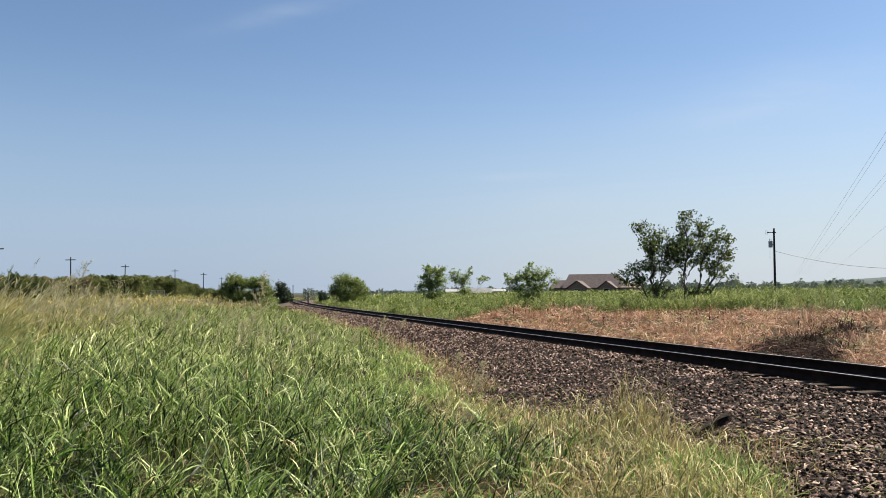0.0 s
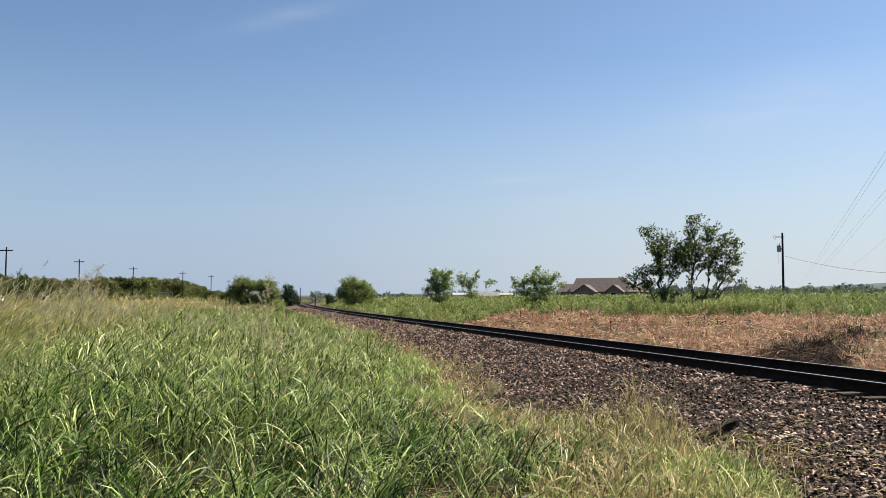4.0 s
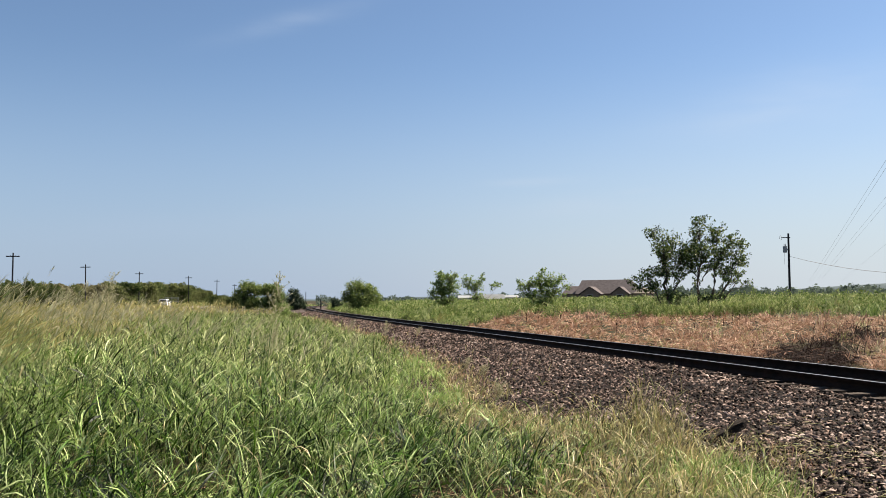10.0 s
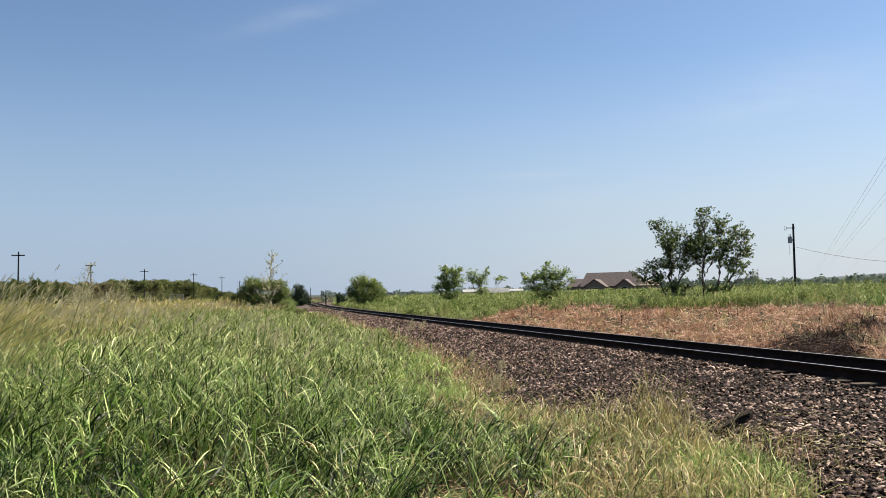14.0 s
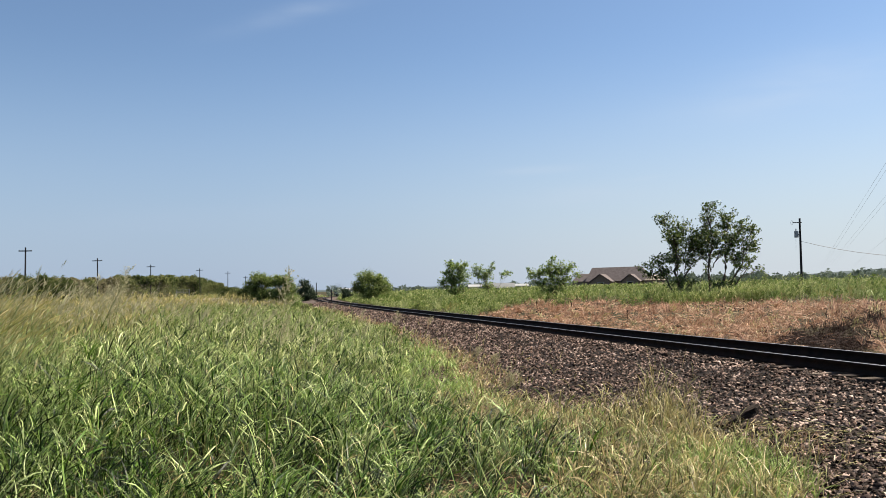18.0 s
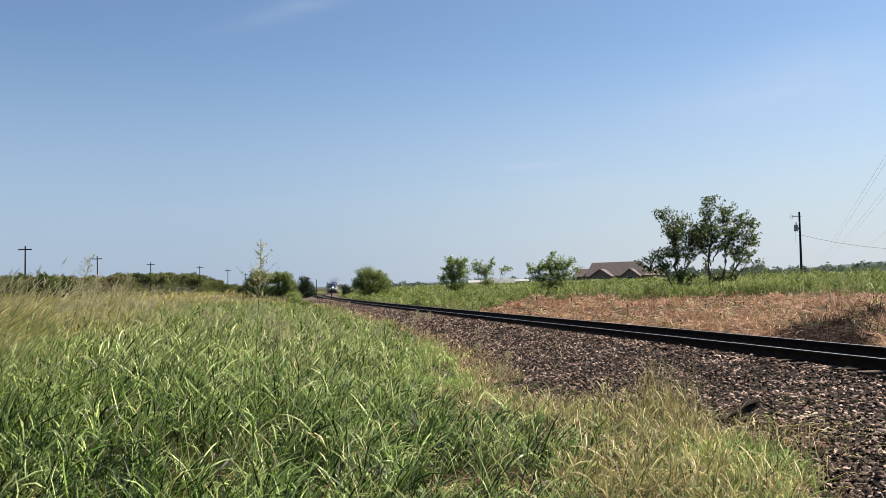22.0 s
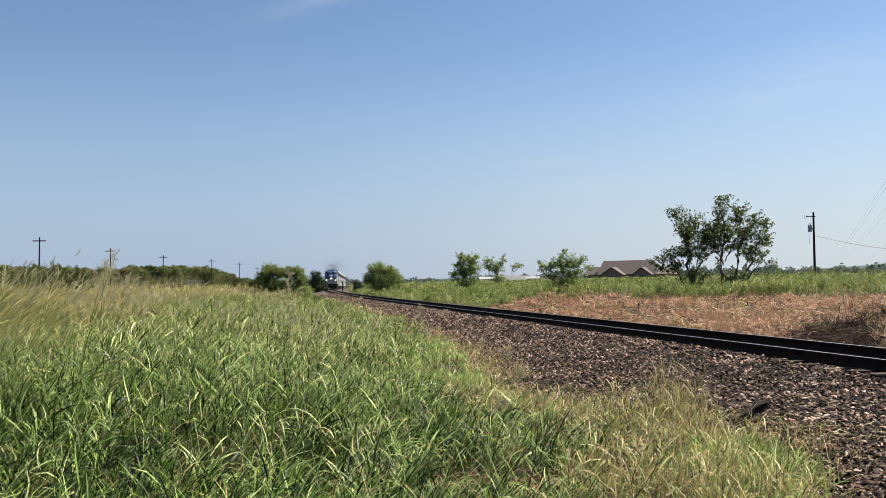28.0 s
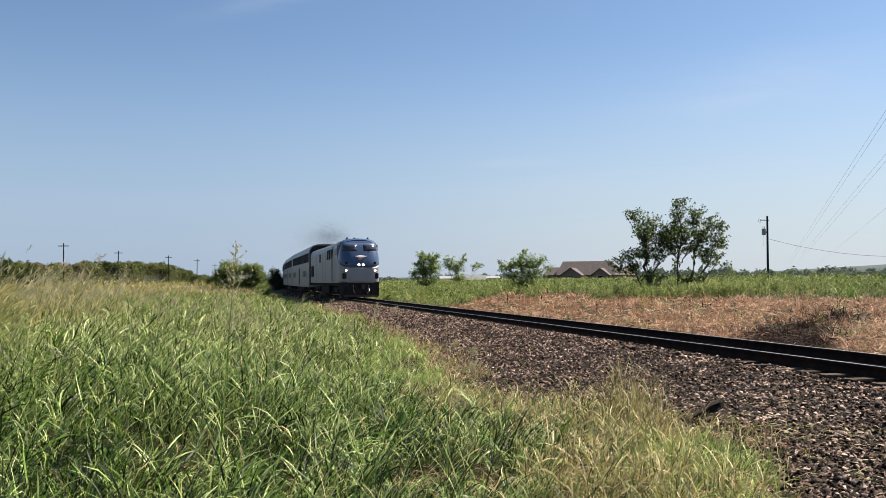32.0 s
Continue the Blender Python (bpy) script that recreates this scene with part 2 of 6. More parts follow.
M_scrubd = surface("dark_scrub_leaves", [(0.05, (0.032, 0.046, 0.017)), (0.5, (0.066, 0.090, 0.030)), (1.0, (0.125, 0.14, 0.055))], 0.15, 0.85, bump=0, per="island", fine=0.2, leaf=0.4, gloss=0.0)
M_dusty = surface("dusty_scrub_leaves", [(0.05, (0.090, 0.085, 0.044)), (0.4, (0.135, 0.128, 0.066)), (0.8, (0.190, 0.172, 0.095)), (1.0, (0.25, 0.215, 0.13))], 0.12, 0.85, bump=0, per="island", fine=0.2, leaf=0.48, gloss=0.0)
M_bark = surface("bark", [(0.3, (0.05, 0.04, 0.032)), (0.7, (0.11, 0.09, 0.075))], 6, 0.95, bump=0.8, bump_scale=30)

# ---------------------------------------------------------------- mesh helpers


def raw(name, V, F, mat, parent=None, label="", smooth=False):
    """One mesh object from arrays of points and of faces with equal corner counts."""
    V, F = np.asarray(V, np.float32), np.asarray(F, np.int32)
    me = bpy.data.meshes.new(name)
    k = F.shape[1]
    me.vertices.add(len(V)), me.loops.add(F.size), me.polygons.add(len(F))
    me.vertices.foreach_set("co", V.ravel())
    me.loops.foreach_set("vertex_index", F.ravel())
    me.polygons.foreach_set("loop_start", np.arange(0, F.size, k, dtype=np.int32))
    if smooth:
        me.polygons.foreach_set("use_smooth", np.ones(len(F), bool))
    me.update(calc_edges=True)
    me.materials.append(mat)
    ob = new(name, me)
    if parent:
        ob.parent = parent
    if label:
        tagged(ob, label)
    return ob


def part(name, bm, mat, parent=None, label="", smooth=False):
    me = bpy.data.meshes.new(name)
    if smooth:
        for f in bm.faces:
            f.smooth = True
    bm.to_mesh(me)
    bm.free()
    me.materials.append(mat)
    ob = new(name, me)
    if parent:
        ob.parent = parent
    if label:
        tagged(ob, label)
    return ob


def box(bm, x0, x1, y0, y1, z0, z1, bev=0.0, m=None):
    r = bmesh.ops.create_cube(bm, size=1.0)
    mt = Matrix.Translation(((x0 + x1) / 2, (y0 + y1) / 2, (z0 + z1) / 2)) @ Matrix.Diagonal((x1 - x0, y1 - y0, z1 - z0, 1))
    bmesh.ops.transform(bm, matrix=(m @ mt) if m else mt, verts=r["verts"])
    if bev:
        es = list({e for v in r["verts"] for e in v.link_edges})
        bmesh.ops.bevel(bm, geom=es, offset=bev, segments=2, affect="EDGES")
    return bm


def boxed(*a, **k):
    return box(bmesh.new(), *a, **k)


def tube(bm, pts, radii, n=6):
    """A tapered tube through points."""
    pts = [Vector(p) for p in pts]
    rings = []
    for i, p in enumerate(pts):
        d = (pts[min(i + 1, len(pts) - 1)] - pts[max(i - 1, 0)]).normalized()
        u = d.orthogonal().normalized()
        if i and abs(d.z) < 0.99:
            u = d.cross(Vector((0, 0, 1))).normalized()
        v = d.cross(u)
        rings.append([bm.verts.new(p + radii[i] * (math.cos(2 * math.pi * k / n) * u + math.sin(2 * math.pi * k / n) * v)) for k in range(n)])
    for a, b in zip(rings, rings[1:]):
        for k in range(n):
            bm.faces.new((a[k], a[(k + 1) % n], b[(k + 1) % n], b[k]))
    bm.faces.new(rings[0][::-1]), bm.faces.new(rings[-1])
    return bm


def cyl(bm, a, b, r, n=10, r2=None):
    return tube(bm, [a, b], [r, r if r2 is None else r2], n)


def empty(name, m, label, category, group="", kind=""):
    ob = new(name)
    ob.empty_display_size = 0.2
    ob.matrix_basis = m
    return tagged(ob, label, category, group, kind)


# ---------------------------------------------------------------- the plan of track and land
RAIL_Z = 0.35
_y = np.linspace(-300, 1400, 6801)
_s = -0.2633 + 0.1327 * np.clip((_y - 50) / 170, 0, 1) + 0.15 * np.clip((_y - 470) / 120, 0, 1)
_x = np.cumsum(_s) * (_y[1] - _y[0])
_x = _x - np.interp(0, _y, _x) + 10.786


def track_x(y):
    return np.interp(y, _y, _x)


def track_s(y):
    return np.interp(y, _y, _s)


def track_dz(y):
    """The line falls away gently in the distance."""
    return -1.6 * np.clip((np.asarray(y, float) - 150) / 300, 0, 1) ** 1.4


def across(x, y):
    """Signed distance from the line's middle; positive on the far side."""
    s = track_s(y)
    return (np.asarray(x) - track_x(y)) / np.sqrt(1 + s * s)


def wave(x, y, s, k=0):
    return np.sin(x / s + 1.3 * k) * np.cos(y / (s * 1.27) + 0.7 * k) + 0.5 * np.sin((x + y) / (s * 0.53) + k)


def road_x(y):
    return np.interp(y, [-300, 17, 70, 100, 235, 330, 600], [-40, -34, -42, -46, -65, -78, -112])


def land(x, y):
    x, y = np.asarray(x, float), np.asarray(y, float)
    u = across(x, y)
    left = np.interp(-u, [0, 1.2, 1.7, 2.0, 5.2, 6.5, 12, 30, 80, 300], [0.06, 0.08, 0.09, 0.07, -0.28, -0.30, -0.10, 0.30, 0.30, -0.3])
    right = np.interp(u, [0, 1.2, 1.7, 2.0, 3.6, 6.0, 15, 40, 80, 300, 900], [0.06, 0.08, 0.09, 0.07, -0.12, -0.10, 0.14, 0.62, 0.75, 0.2, -1.5])
    z = np.where(u < 0, left, right)
    rough = np.clip((np.abs(u) - 5) / 5, 0, 1)
    z = z + rough * (0.05 * wave(x, y, 2.3) + 0.08 * wave(x, y, 9, 2))
    z = z + 0.3 * np.exp(-(((x - road_x(y)) / 10) ** 4)) * np.clip((y - 10) / 50, 0, 1)
    # the soil lies a little deeper under the ballast
    z = z - 0.045 * np.clip((5.7 + u) / 0.5, 0, 1) * np.clip((3.9 - u) / 0.4, 0, 1)
    dz = track_dz(y)
    return z + dz * np.clip(1.2 - np.abs(u) / 120, 0, 1)


def build_ground():
    a = np.concatenate([[-4500, -2500, -1400, -800, -450, -280, -180], np.arange(-120, -40, 5), np.arange(-40, -16, 1.5), np.arange(-16, 30, 0.4), np.arange(30, 60, 2), np.arange(60, 130, 6), [150, 190, 260, 400, 700, 1200, 2200, 4500]])
    b = np.concatenate([[-4500, -2000, -900, -400, -200, -100, -60, -30], np.arange(-20, 0, 2), np.arange(0, 60, 0.5), np.arange(60, 130, 2), np.arange(130, 300, 6), np.arange(300, 700, 20), [760, 900, 1200, 1800, 2800, 4500]])
    X, Y = np.meshgrid(a, b)
    V = np.stack([X, Y, land(X, Y)], -1).reshape(-1, 3)
    i = np.arange(len(b) - 1)[:, None] * len(a) + np.arange(len(a) - 1)
    F = np.stack([i, i + 1, i + 1 + len(a), i + len(a)], -1).reshape(-1, 4)
    return tagged(raw("ground", V, F, M_soil, smooth=True), "dry sandy soil under grass and weeds", "ground", kind="structure")


build_ground()


def ribbon(name, offs, ys, mat, parent=None, lift=0.0, label=""):
    """A strip along the line: offs are (offset, height) of its cross-section."""
    x, s = track_x(ys), track_s(ys)
    n = np.sqrt(1 + s * s)
    V = []
    for o, z in offs:
        V.append(np.stack([x + o / n, ys - o * s / n, z + track_dz(ys) + lift], -1))
    V = np.stack(V, 1)
    k = len(offs)
    i = np.arange(len(ys) - 1)[:, None] * k + np.arange(k - 1)
    F = np.stack([i, i + 1, i + 1 + k, i + k], -1).reshape(-1, 4)
    return raw(name, V.reshape(-1, 3), F, mat, parent, label)


def steps_along(a, b):
    return np.concatenate([np.arange(a, 60, 0.5), np.arange(60, 200, 2), np.arange(200, b, 8)])


def build_track():
    track = empty("railway_track", pose(0, 0, 0), "single railway track curving away on grey-brown ballast", "railway track", kind="structure")
    ys = steps_along(-60, 900)
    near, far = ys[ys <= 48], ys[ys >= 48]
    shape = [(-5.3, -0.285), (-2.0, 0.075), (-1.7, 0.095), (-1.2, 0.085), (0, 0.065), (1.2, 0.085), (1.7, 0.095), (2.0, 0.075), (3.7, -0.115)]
    # only the near bed, under modelled stones, carries the painted gap shade
    ribbon("ballast_bed", shape, near, M_bed_shade, track, -0.016)
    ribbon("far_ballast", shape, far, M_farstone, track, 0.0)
    prof = [(-0.07, 0.0), (-0.07, 0.012), (-0.012, 0.035), (-0.009, 0.12), (-0.036, 0.135), (-0.037, 0.165), (-0.030, 0.171)]
    for side in (-1, 1):
        c = side * 0.7525
        full = prof + [(-a, b) for a, b in prof[::-1]]
        rail = ribbon("rail", [(c + a, RAIL_Z - 0.171 + b) for a, b in full], ys, M_rail, track)
        ribbon("rail_head", [(c - 0.030, RAIL_Z + 0.0005), (c + 0.030, RAIL_Z + 0.0005)], ys, M_railtop, rail, 0.001, "worn bright running surface")
    # sleepers: the near ones single, the far ones together
    tie = bmesh.new()
    box(tie, -1.3, 1.3, -0.115, 0.115, -0.17, 0.0, 0.012)
    first = part("sleeper", tie, M_tie, track)
    y, count, far = -12.0, 0, []
    r = random.Random(3)
    while y < 420:
        s = float(track_s(y))
        m = Matrix.Translation((float(track_x(y)) + r.uniform(-0.06, 0.06), y, 0.172 + float(track_dz(y)) + r.uniform(-0.012, 0.006))) @ pose(0, 0, 0, 0, r.uniform(-0.6, 0.6), -math.degrees(math.atan(s)) + r.uniform(-1.6, 1.6))
        if count == 0:
            first.matrix_basis = m
        elif count < 260:
            o = new("sleeper", first.data)
            o.parent, o.matrix_basis = track, m
        else:
            far.append(m)
        count += 1
        y += 0.53
    bm = bmesh.new()
    for m in far:
        box(bm, -1.3, 1.3, -0.115, 0.115, -0.17, 0.0, m=m)
    tagged(part("far_sleepers", bm, M_tie, track), kind="stuff")
    return track


TRACK = build_track()

# ---------------------------------------------------------------- plants


def blades(P, L, w, th0, th1, az, seg=4):
    """Tapering blades that arch over: roots, lengths, widths, tilt from upright at root and tip, and direction."""
    n = len(P)
    k = (np.arange(seg) + 0.5) / seg
    th = th0[:, None] + (th1 - th0)[:, None] * k ** 1.3
    step = (L / seg)[:, None]
    zero = np.zeros((n, 1))
    out = np.concatenate([zero, np.cumsum(np.sin(th) * step, 1)], 1)
    up = np.concatenate([zero, np.cumsum(np.cos(th) * step, 1)], 1)
    bend = rng.normal(0, 0.25, n)[:, None] * np.linspace(0, 1, seg + 1)
    C = np.stack([P[:, 0, None] + out * np.cos(az[:, None] + bend), P[:, 1, None] + out * np.sin(az[:, None] + bend), P[:, 2, None] + up], -1)
    prof = np.interp(np.linspace(0, 1, seg + 1), [0, 0.3, 0.7, 1], [0.55, 1.0, 0.75, 0.05])
    tw = az + np.pi / 2 + rng.normal(0, 0.35, n)
    W = np.stack([np.cos(tw), np.sin(tw), rng.normal(0, 0.35, n)], -1)[:, None, :] * (0.5 * w[:, None] * prof)[..., None]
    V = np.stack([C - W, C + W], 2).reshape(-1, 3)
    b = (np.arange(n) * 2 * (seg + 1))[:, None] + 2 * np.arange(seg)
    F = np.stack([b, b + 1, b + 3, b + 2], -1).reshape(-1, 4)
    return V, F


def leaf_quads(C, size, flat=0.0):
    n = len(C)
    a = rng.normal(0, 1, (n, 3))
    a[:, 2] *= 1 - flat
    a /= np.linalg.norm(a, axis=1, keepdims=True)
    b = np.cross(a, rng.normal(0, 1, (n, 3)))
    b /= np.linalg.norm(b, axis=1, keepdims=True) + 1e-9
    a *= (size * 0.5)[:, None]
    b *= (size * 0.26)[:, None]
    V = np.stack([C - a, C + b, C + a, C - b], 1).reshape(-1, 3)
    return V, np.arange(4 * n).reshape(-1, 4)


def fan(n, d0, d1, a0, a1, p=1.0):
    """Places thinning out with distance: d from d0 to d1 m, heading a0 to a1 degrees."""
    d = d0 * (d1 / d0) ** (rng.random(n) ** p)
    a = np.radians(rng.uniform(a0, a1, n))
    return d * np.sin(a), d * np.cos(a), d


def sward(x, y, h, leaf_len, leaf_w, leaves=4, seg=4, wind=0.5, droop=(1.3, 2.5), stem_w=0.35, stem_lean=0.25, rise=(0.12, 0.75)):
    """Plants: each a stem and some arching leaves along it. Returns points and faces."""
    n = len(x)
    P = np.stack([x, y, land(x, y) - 0.02], -1)
    az = np.where(rng.random(n) < wind, rng.normal(0.3, 0.6, n), rng.uniform(0, 2 * np.pi, n))
    t0 = np.abs(rng.normal(0, stem_lean, n))
    VS, FS = blades(P, h, leaf_w * stem_w, t0, t0 + 0.25, az, max(2, seg - 1))
    i = np.repeat(np.arange(n), leaves)
    f = 0.08 + 0.88 * rng.random(len(i)) ** 0.7
    Q = P[i] + np.stack([np.sin(t0[i]) * np.cos(az[i]), np.sin(t0[i]) * np.sin(az[i]), np.cos(t0[i])], -1) * (h[i] * f)[:, None]
    azl = np.where(rng.random(len(i)) < wind * 0.7, rng.normal(0.3, 0.8, len(i)), rng.uniform(0, 2 * np.pi, len(i)))
    L = leaf_len[i] * rng.uniform(0.5, 1.25, len(i))
    a0 = rng.uniform(*rise, len(i))
    VL, FL = blades(Q, L, leaf_w[i] * rng.uniform(0.6, 1.2, len(i)), a0, a0 + rng.uniform(*droop, len(i)) * rng.uniform(0.3, 1.0, len(i)), azl, seg)
    return np.concatenate([VS, VL]), np.concatenate([FS, FL + len(VS)])


def meadow(name, x, y, h, leaf_len, leaf_w, mat, label, cat="grass", group="", **kw):
    V, F = sward(x, y, h, leaf_len, leaf_w, **kw)
    return tagged(raw(name, V, F, mat), label, cat, group, "stuff")


def grass_foot(y):
    """How far from the line's middle the field's growth begins."""
    return np.interp(y, [6.5, 8, 10, 11.6, 12.3, 13.2, 14.6, 17, 20, 28, 60], [6.1, 5.4, 5.0, 5.1, 5.7, 6.3, 6.4, 5.8, 5.3, 4.7, 3.7])


def left_edge(x, y):
    """Grass ends at the ballast's foot, in an uneven line; 0 at the edge, growing away from it."""
    foot = grass_foot(y)
    rough = np.interp(y, [14, 30], [0.12, 0.3])
    return -across(x, y) - foot - rough * (wave(x, y, 1.1, 3) + wave(x, y, 3.1, 5))


def dryness(x, y):
    """Above 0 where the straw-coloured growth near the ballast lies."""
    gold = (x - 0.85) * 0.85 + 0.55 * wave(x, y, 0.9, 1) - np.clip((y - 12) * 0.6, 0, 3)
    notch = 1.5 - np.hypot((x - 0.45) / 1.0, (y - 12.4) / 1.9) * 1.3 + 0.3 * wave(x, y, 0.6, 4)
    rim = 0.5 - left_edge(x, y) * 1.6
    return np.maximum(np.maximum(gold, notch), np.where(y > 14, rim, -1))


def bare(x, y):
    """Near 1 in the small worn patches where dead litter covers the ground."""
    q = 0.0
    for px, py, rx, ry in ((-0.1, 7.6, 0.45, 0.5), (0.55, 7.5, 0.35, 0.45), (-2.3, 7.5, 0.7, 0.5), (-1.4, 7.6, 0.5, 0.5), (-3.4, 7.6, 0.5, 0.4), (1.2, 9.9, 0.35, 0.7), (0.35, 11.2, 0.4, 0.6), (1.5, 8.1, 0.35, 0.4), (2.2, 8.5, 0.3, 0.45), (0.2, 12.6, 0.4, 0.6), (2.9, 8.0, 0.3, 0.4)):
        q = np.maximum(q, np.exp(-((x - px) / (1.3 * rx)) ** 2 - ((y - py) / (1.3 * ry)) ** 2))
    return q


def tan_share(x, y):
    """How far the field has turned to tan seeding grass."""
    d = np.hypot(x, y)
    a = np.degrees(np.arctan2(x, y))
    return np.clip((d - np.interp(a, [-45, -28, -20, -14, -9], [11, 16, 28, 62, 125]) + 2.5 * wave(x, y, 2.0, 4)) / 15, 0, 1)


def build_left_field():
    swathes = []
    # green grass: near plants in swathes that the wind rocks, farther ones together
    for lo, hi, n, leaves, seg in ((2.2, 5.0, 1500, 5, 3), (5.0, 13.5, 16000, 6, 3), (12.5, 34, 16500, 5, 3), (34, 75, 10000, 5, 2)):
        # tufts of a few plants that share a height
        x, y, d = fan(n // 5, lo, hi, -50, 46, 0.85)
        tall = np.repeat(rng.uniform(0.72, 1.22, n // 5), 5)
        spread = np.repeat(0.035 + 0.008 * d, 5)
        x, y = np.repeat(x, 5) + rng.normal(0, 1, n // 5 * 5) * spread, np.repeat(y, 5) + rng.normal(0, 1, n // 5 * 5) * spread
        n, d = len(x), np.hypot(x, y)
        e = left_edge(x, y)
        keep = (d > lo * 0.95) & (e > 0.1) & (rng.random(n) > 0.86 * np.clip(dryness(x, y) + 0.3, 0, 1) * np.where(y > 14, 0.5, 1.0)) & (rng.random(n) > 0.93 * tan_share(x, y))
        thin = wave(x, y, 0.55, 9) < -0.95
        keep &= ~thin | (rng.random(n) < 0.4)
        keep &= rng.random(n) > 0.95 * bare(x, y)
        x, y, d, e, tall = x[keep], y[keep], d[keep], e[keep], tall[keep]
        far = np.clip((y - 11) / 11, 0, 1)
        h = ((1 - far) * np.interp(e, [0, 1.5, 3, 4.5, 6], [0.20, 0.27, 0.42, 0.70, 0.95]) + far * np.clip(0.36 + 0.19 * e, 0.26, 0.95)) * tall * rng.uniform(0.7, 1.15, len(x)) * (1 + 0.12 * wave(x, y, 1.3, 2)) * (1 + 0.2 * wave(x, y, 0.42, 7))
        h *= np.interp(d, [2, 6, 7.3, 8.6, 10], [0.2, 0.24, 0.48, 0.85, 1.0])
        h *= np.where((y > 34) & (e < 4.5), 0.62, 1.0)
        w = np.maximum(rng.uniform(0.005, 0.015, len(x)), 0.0010 * d)
        ln = rng.uniform(0.16, 0.46, len(x)) * np.interp(d, [2, 10, 16, 60], [1, 1, 0.8, 0.9])
        lime = (e + 0.5 * wave(x, y, 0.8, 8) < np.interp(y, [13, 15, 22, 27], [0.9, 1.5, 1.2, 0.1])) & (y > 13.0) & (y < 27) | (rng.random(len(x)) < np.interp(np.degrees(np.arctan2(x, y)), [-26, -12, 0], [0.07, 0.05, 0.03]))
        # with distance, more plants take the copy with the sunlit tone painted in
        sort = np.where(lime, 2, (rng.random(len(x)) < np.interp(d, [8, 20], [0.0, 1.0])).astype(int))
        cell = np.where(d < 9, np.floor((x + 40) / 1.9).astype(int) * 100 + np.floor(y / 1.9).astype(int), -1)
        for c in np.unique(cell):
            for kind, mat, lab in ((0, M_green, "tall green grass with long drooping blades"), (1, M_meadow, "tall green grass in a painted sunlit tone"), (2, M_lime, "bright lime-green grass beside the ballast")):
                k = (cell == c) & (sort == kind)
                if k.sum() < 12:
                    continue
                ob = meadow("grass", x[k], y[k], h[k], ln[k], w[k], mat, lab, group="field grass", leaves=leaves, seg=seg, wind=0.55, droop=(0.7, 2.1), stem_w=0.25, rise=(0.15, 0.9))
                if c != -1:
                    swathes.append((ob, float(x[k].mean()), float(y[k].mean())))
    # coarse plants with long broad blades among the near grass
    n = 7800
    x, y, d = fan(n, 6.6, 27, -36, 10, 0.85)
    e = left_edge(x, y)
    k = (e > 0.3) & (rng.random(n) < np.clip(0.55 + 0.5 * wave(x, y, 0.9, 5), 0.1, 1)) & (dryness(x, y) < 0.25) & (bare(x, y) < 0.5) & (rng.random(n) > tan_share(x, y)) & ((y < 13) | (e > 1.4))
    x, y, d, e = x[k], y[k], d[k], e[k]
    h = np.interp(e, [0, 1.5, 3, 4.5, 6], [0.20, 0.28, 0.42, 0.62, 0.80]) * rng.uniform(0.6, 1.1, len(x)) * np.interp(d, [6.5, 7.3, 8.6, 10], [0.35, 0.5, 0.85, 1.0])
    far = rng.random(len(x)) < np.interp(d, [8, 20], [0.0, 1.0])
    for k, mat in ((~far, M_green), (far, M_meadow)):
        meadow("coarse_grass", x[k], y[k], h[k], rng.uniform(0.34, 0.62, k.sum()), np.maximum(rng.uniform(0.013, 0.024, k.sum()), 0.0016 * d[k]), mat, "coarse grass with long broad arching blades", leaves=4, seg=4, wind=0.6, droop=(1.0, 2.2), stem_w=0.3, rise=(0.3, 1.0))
    # small open seed heads over the green
    n = 16000
    x, y, d = fan(n, 9, 60, -46, 6, 0.9)
    e = left_edge(x, y)
    keep = (e > 0.8) & (rng.random(n) < np.clip(0.55 + 0.5 * wave(x, y, 2.4, 6), 0.1, 1.0)) & (dryness(x, y) < 0.2)
    x, y, d, e = x[keep], y[keep], d[keep], e[keep]
    far = np.clip((y - 11) / 11, 0, 1)
    top = ((1 - far) * np.interp(e, [0, 1.5, 3, 4.5, 6], [0.20, 0.27, 0.42, 0.70, 0.95]) + far * np.clip(0.36 + 0.19 * e, 0.26, 0.95)) * rng.uniform(0.85, 1.3, len(x)) * np.interp(d, [6, 10], [0.6, 1.0])
    lean = rng.normal(0, 0.05, (len(x), 2))
    P = np.stack([x, y, land(x, y) + 0.4 * top], -1)
    V, F = blades(P, 0.62 * top, np.maximum(0.003, 0.0003 * d), np.abs(lean[:, 0]), np.abs(lean[:, 0]) + 0.4, rng.uniform(0, 6.28, len(x)), 2)
    tagged(raw("seed_stems", V, F, M_meadow), "thin flowering stems rising from the green grass", "grass", kind="stuff")
    i = np.repeat(np.arange(len(x)), 7)
    f = rng.random(len(i)) * 0.2
    C = np.stack([x[i], y[i], land(x, y)[i] + top[i] * (1.02 - f)], -1) + rng.normal(0, 1, (len(i), 3)) * np.array([0.028, 0.028, 0.012])
    V, F = leaf_quads(C, np.maximum(0.012, 0.0011 * d[i]) * rng.uniform(0.6, 1.3, len(i)), 0.3)
    tagged(raw("small_seed_heads", V, F[:, :3], M_heads), "pale pinkish-tan seed heads over the green grass", "grass", kind="stuff")
    # straw-coloured grass along the edge
    n = 22000
    x, y, d = fan(n, 4.6, 30, -25, 46, 0.85)
    e = left_edge(x, y)
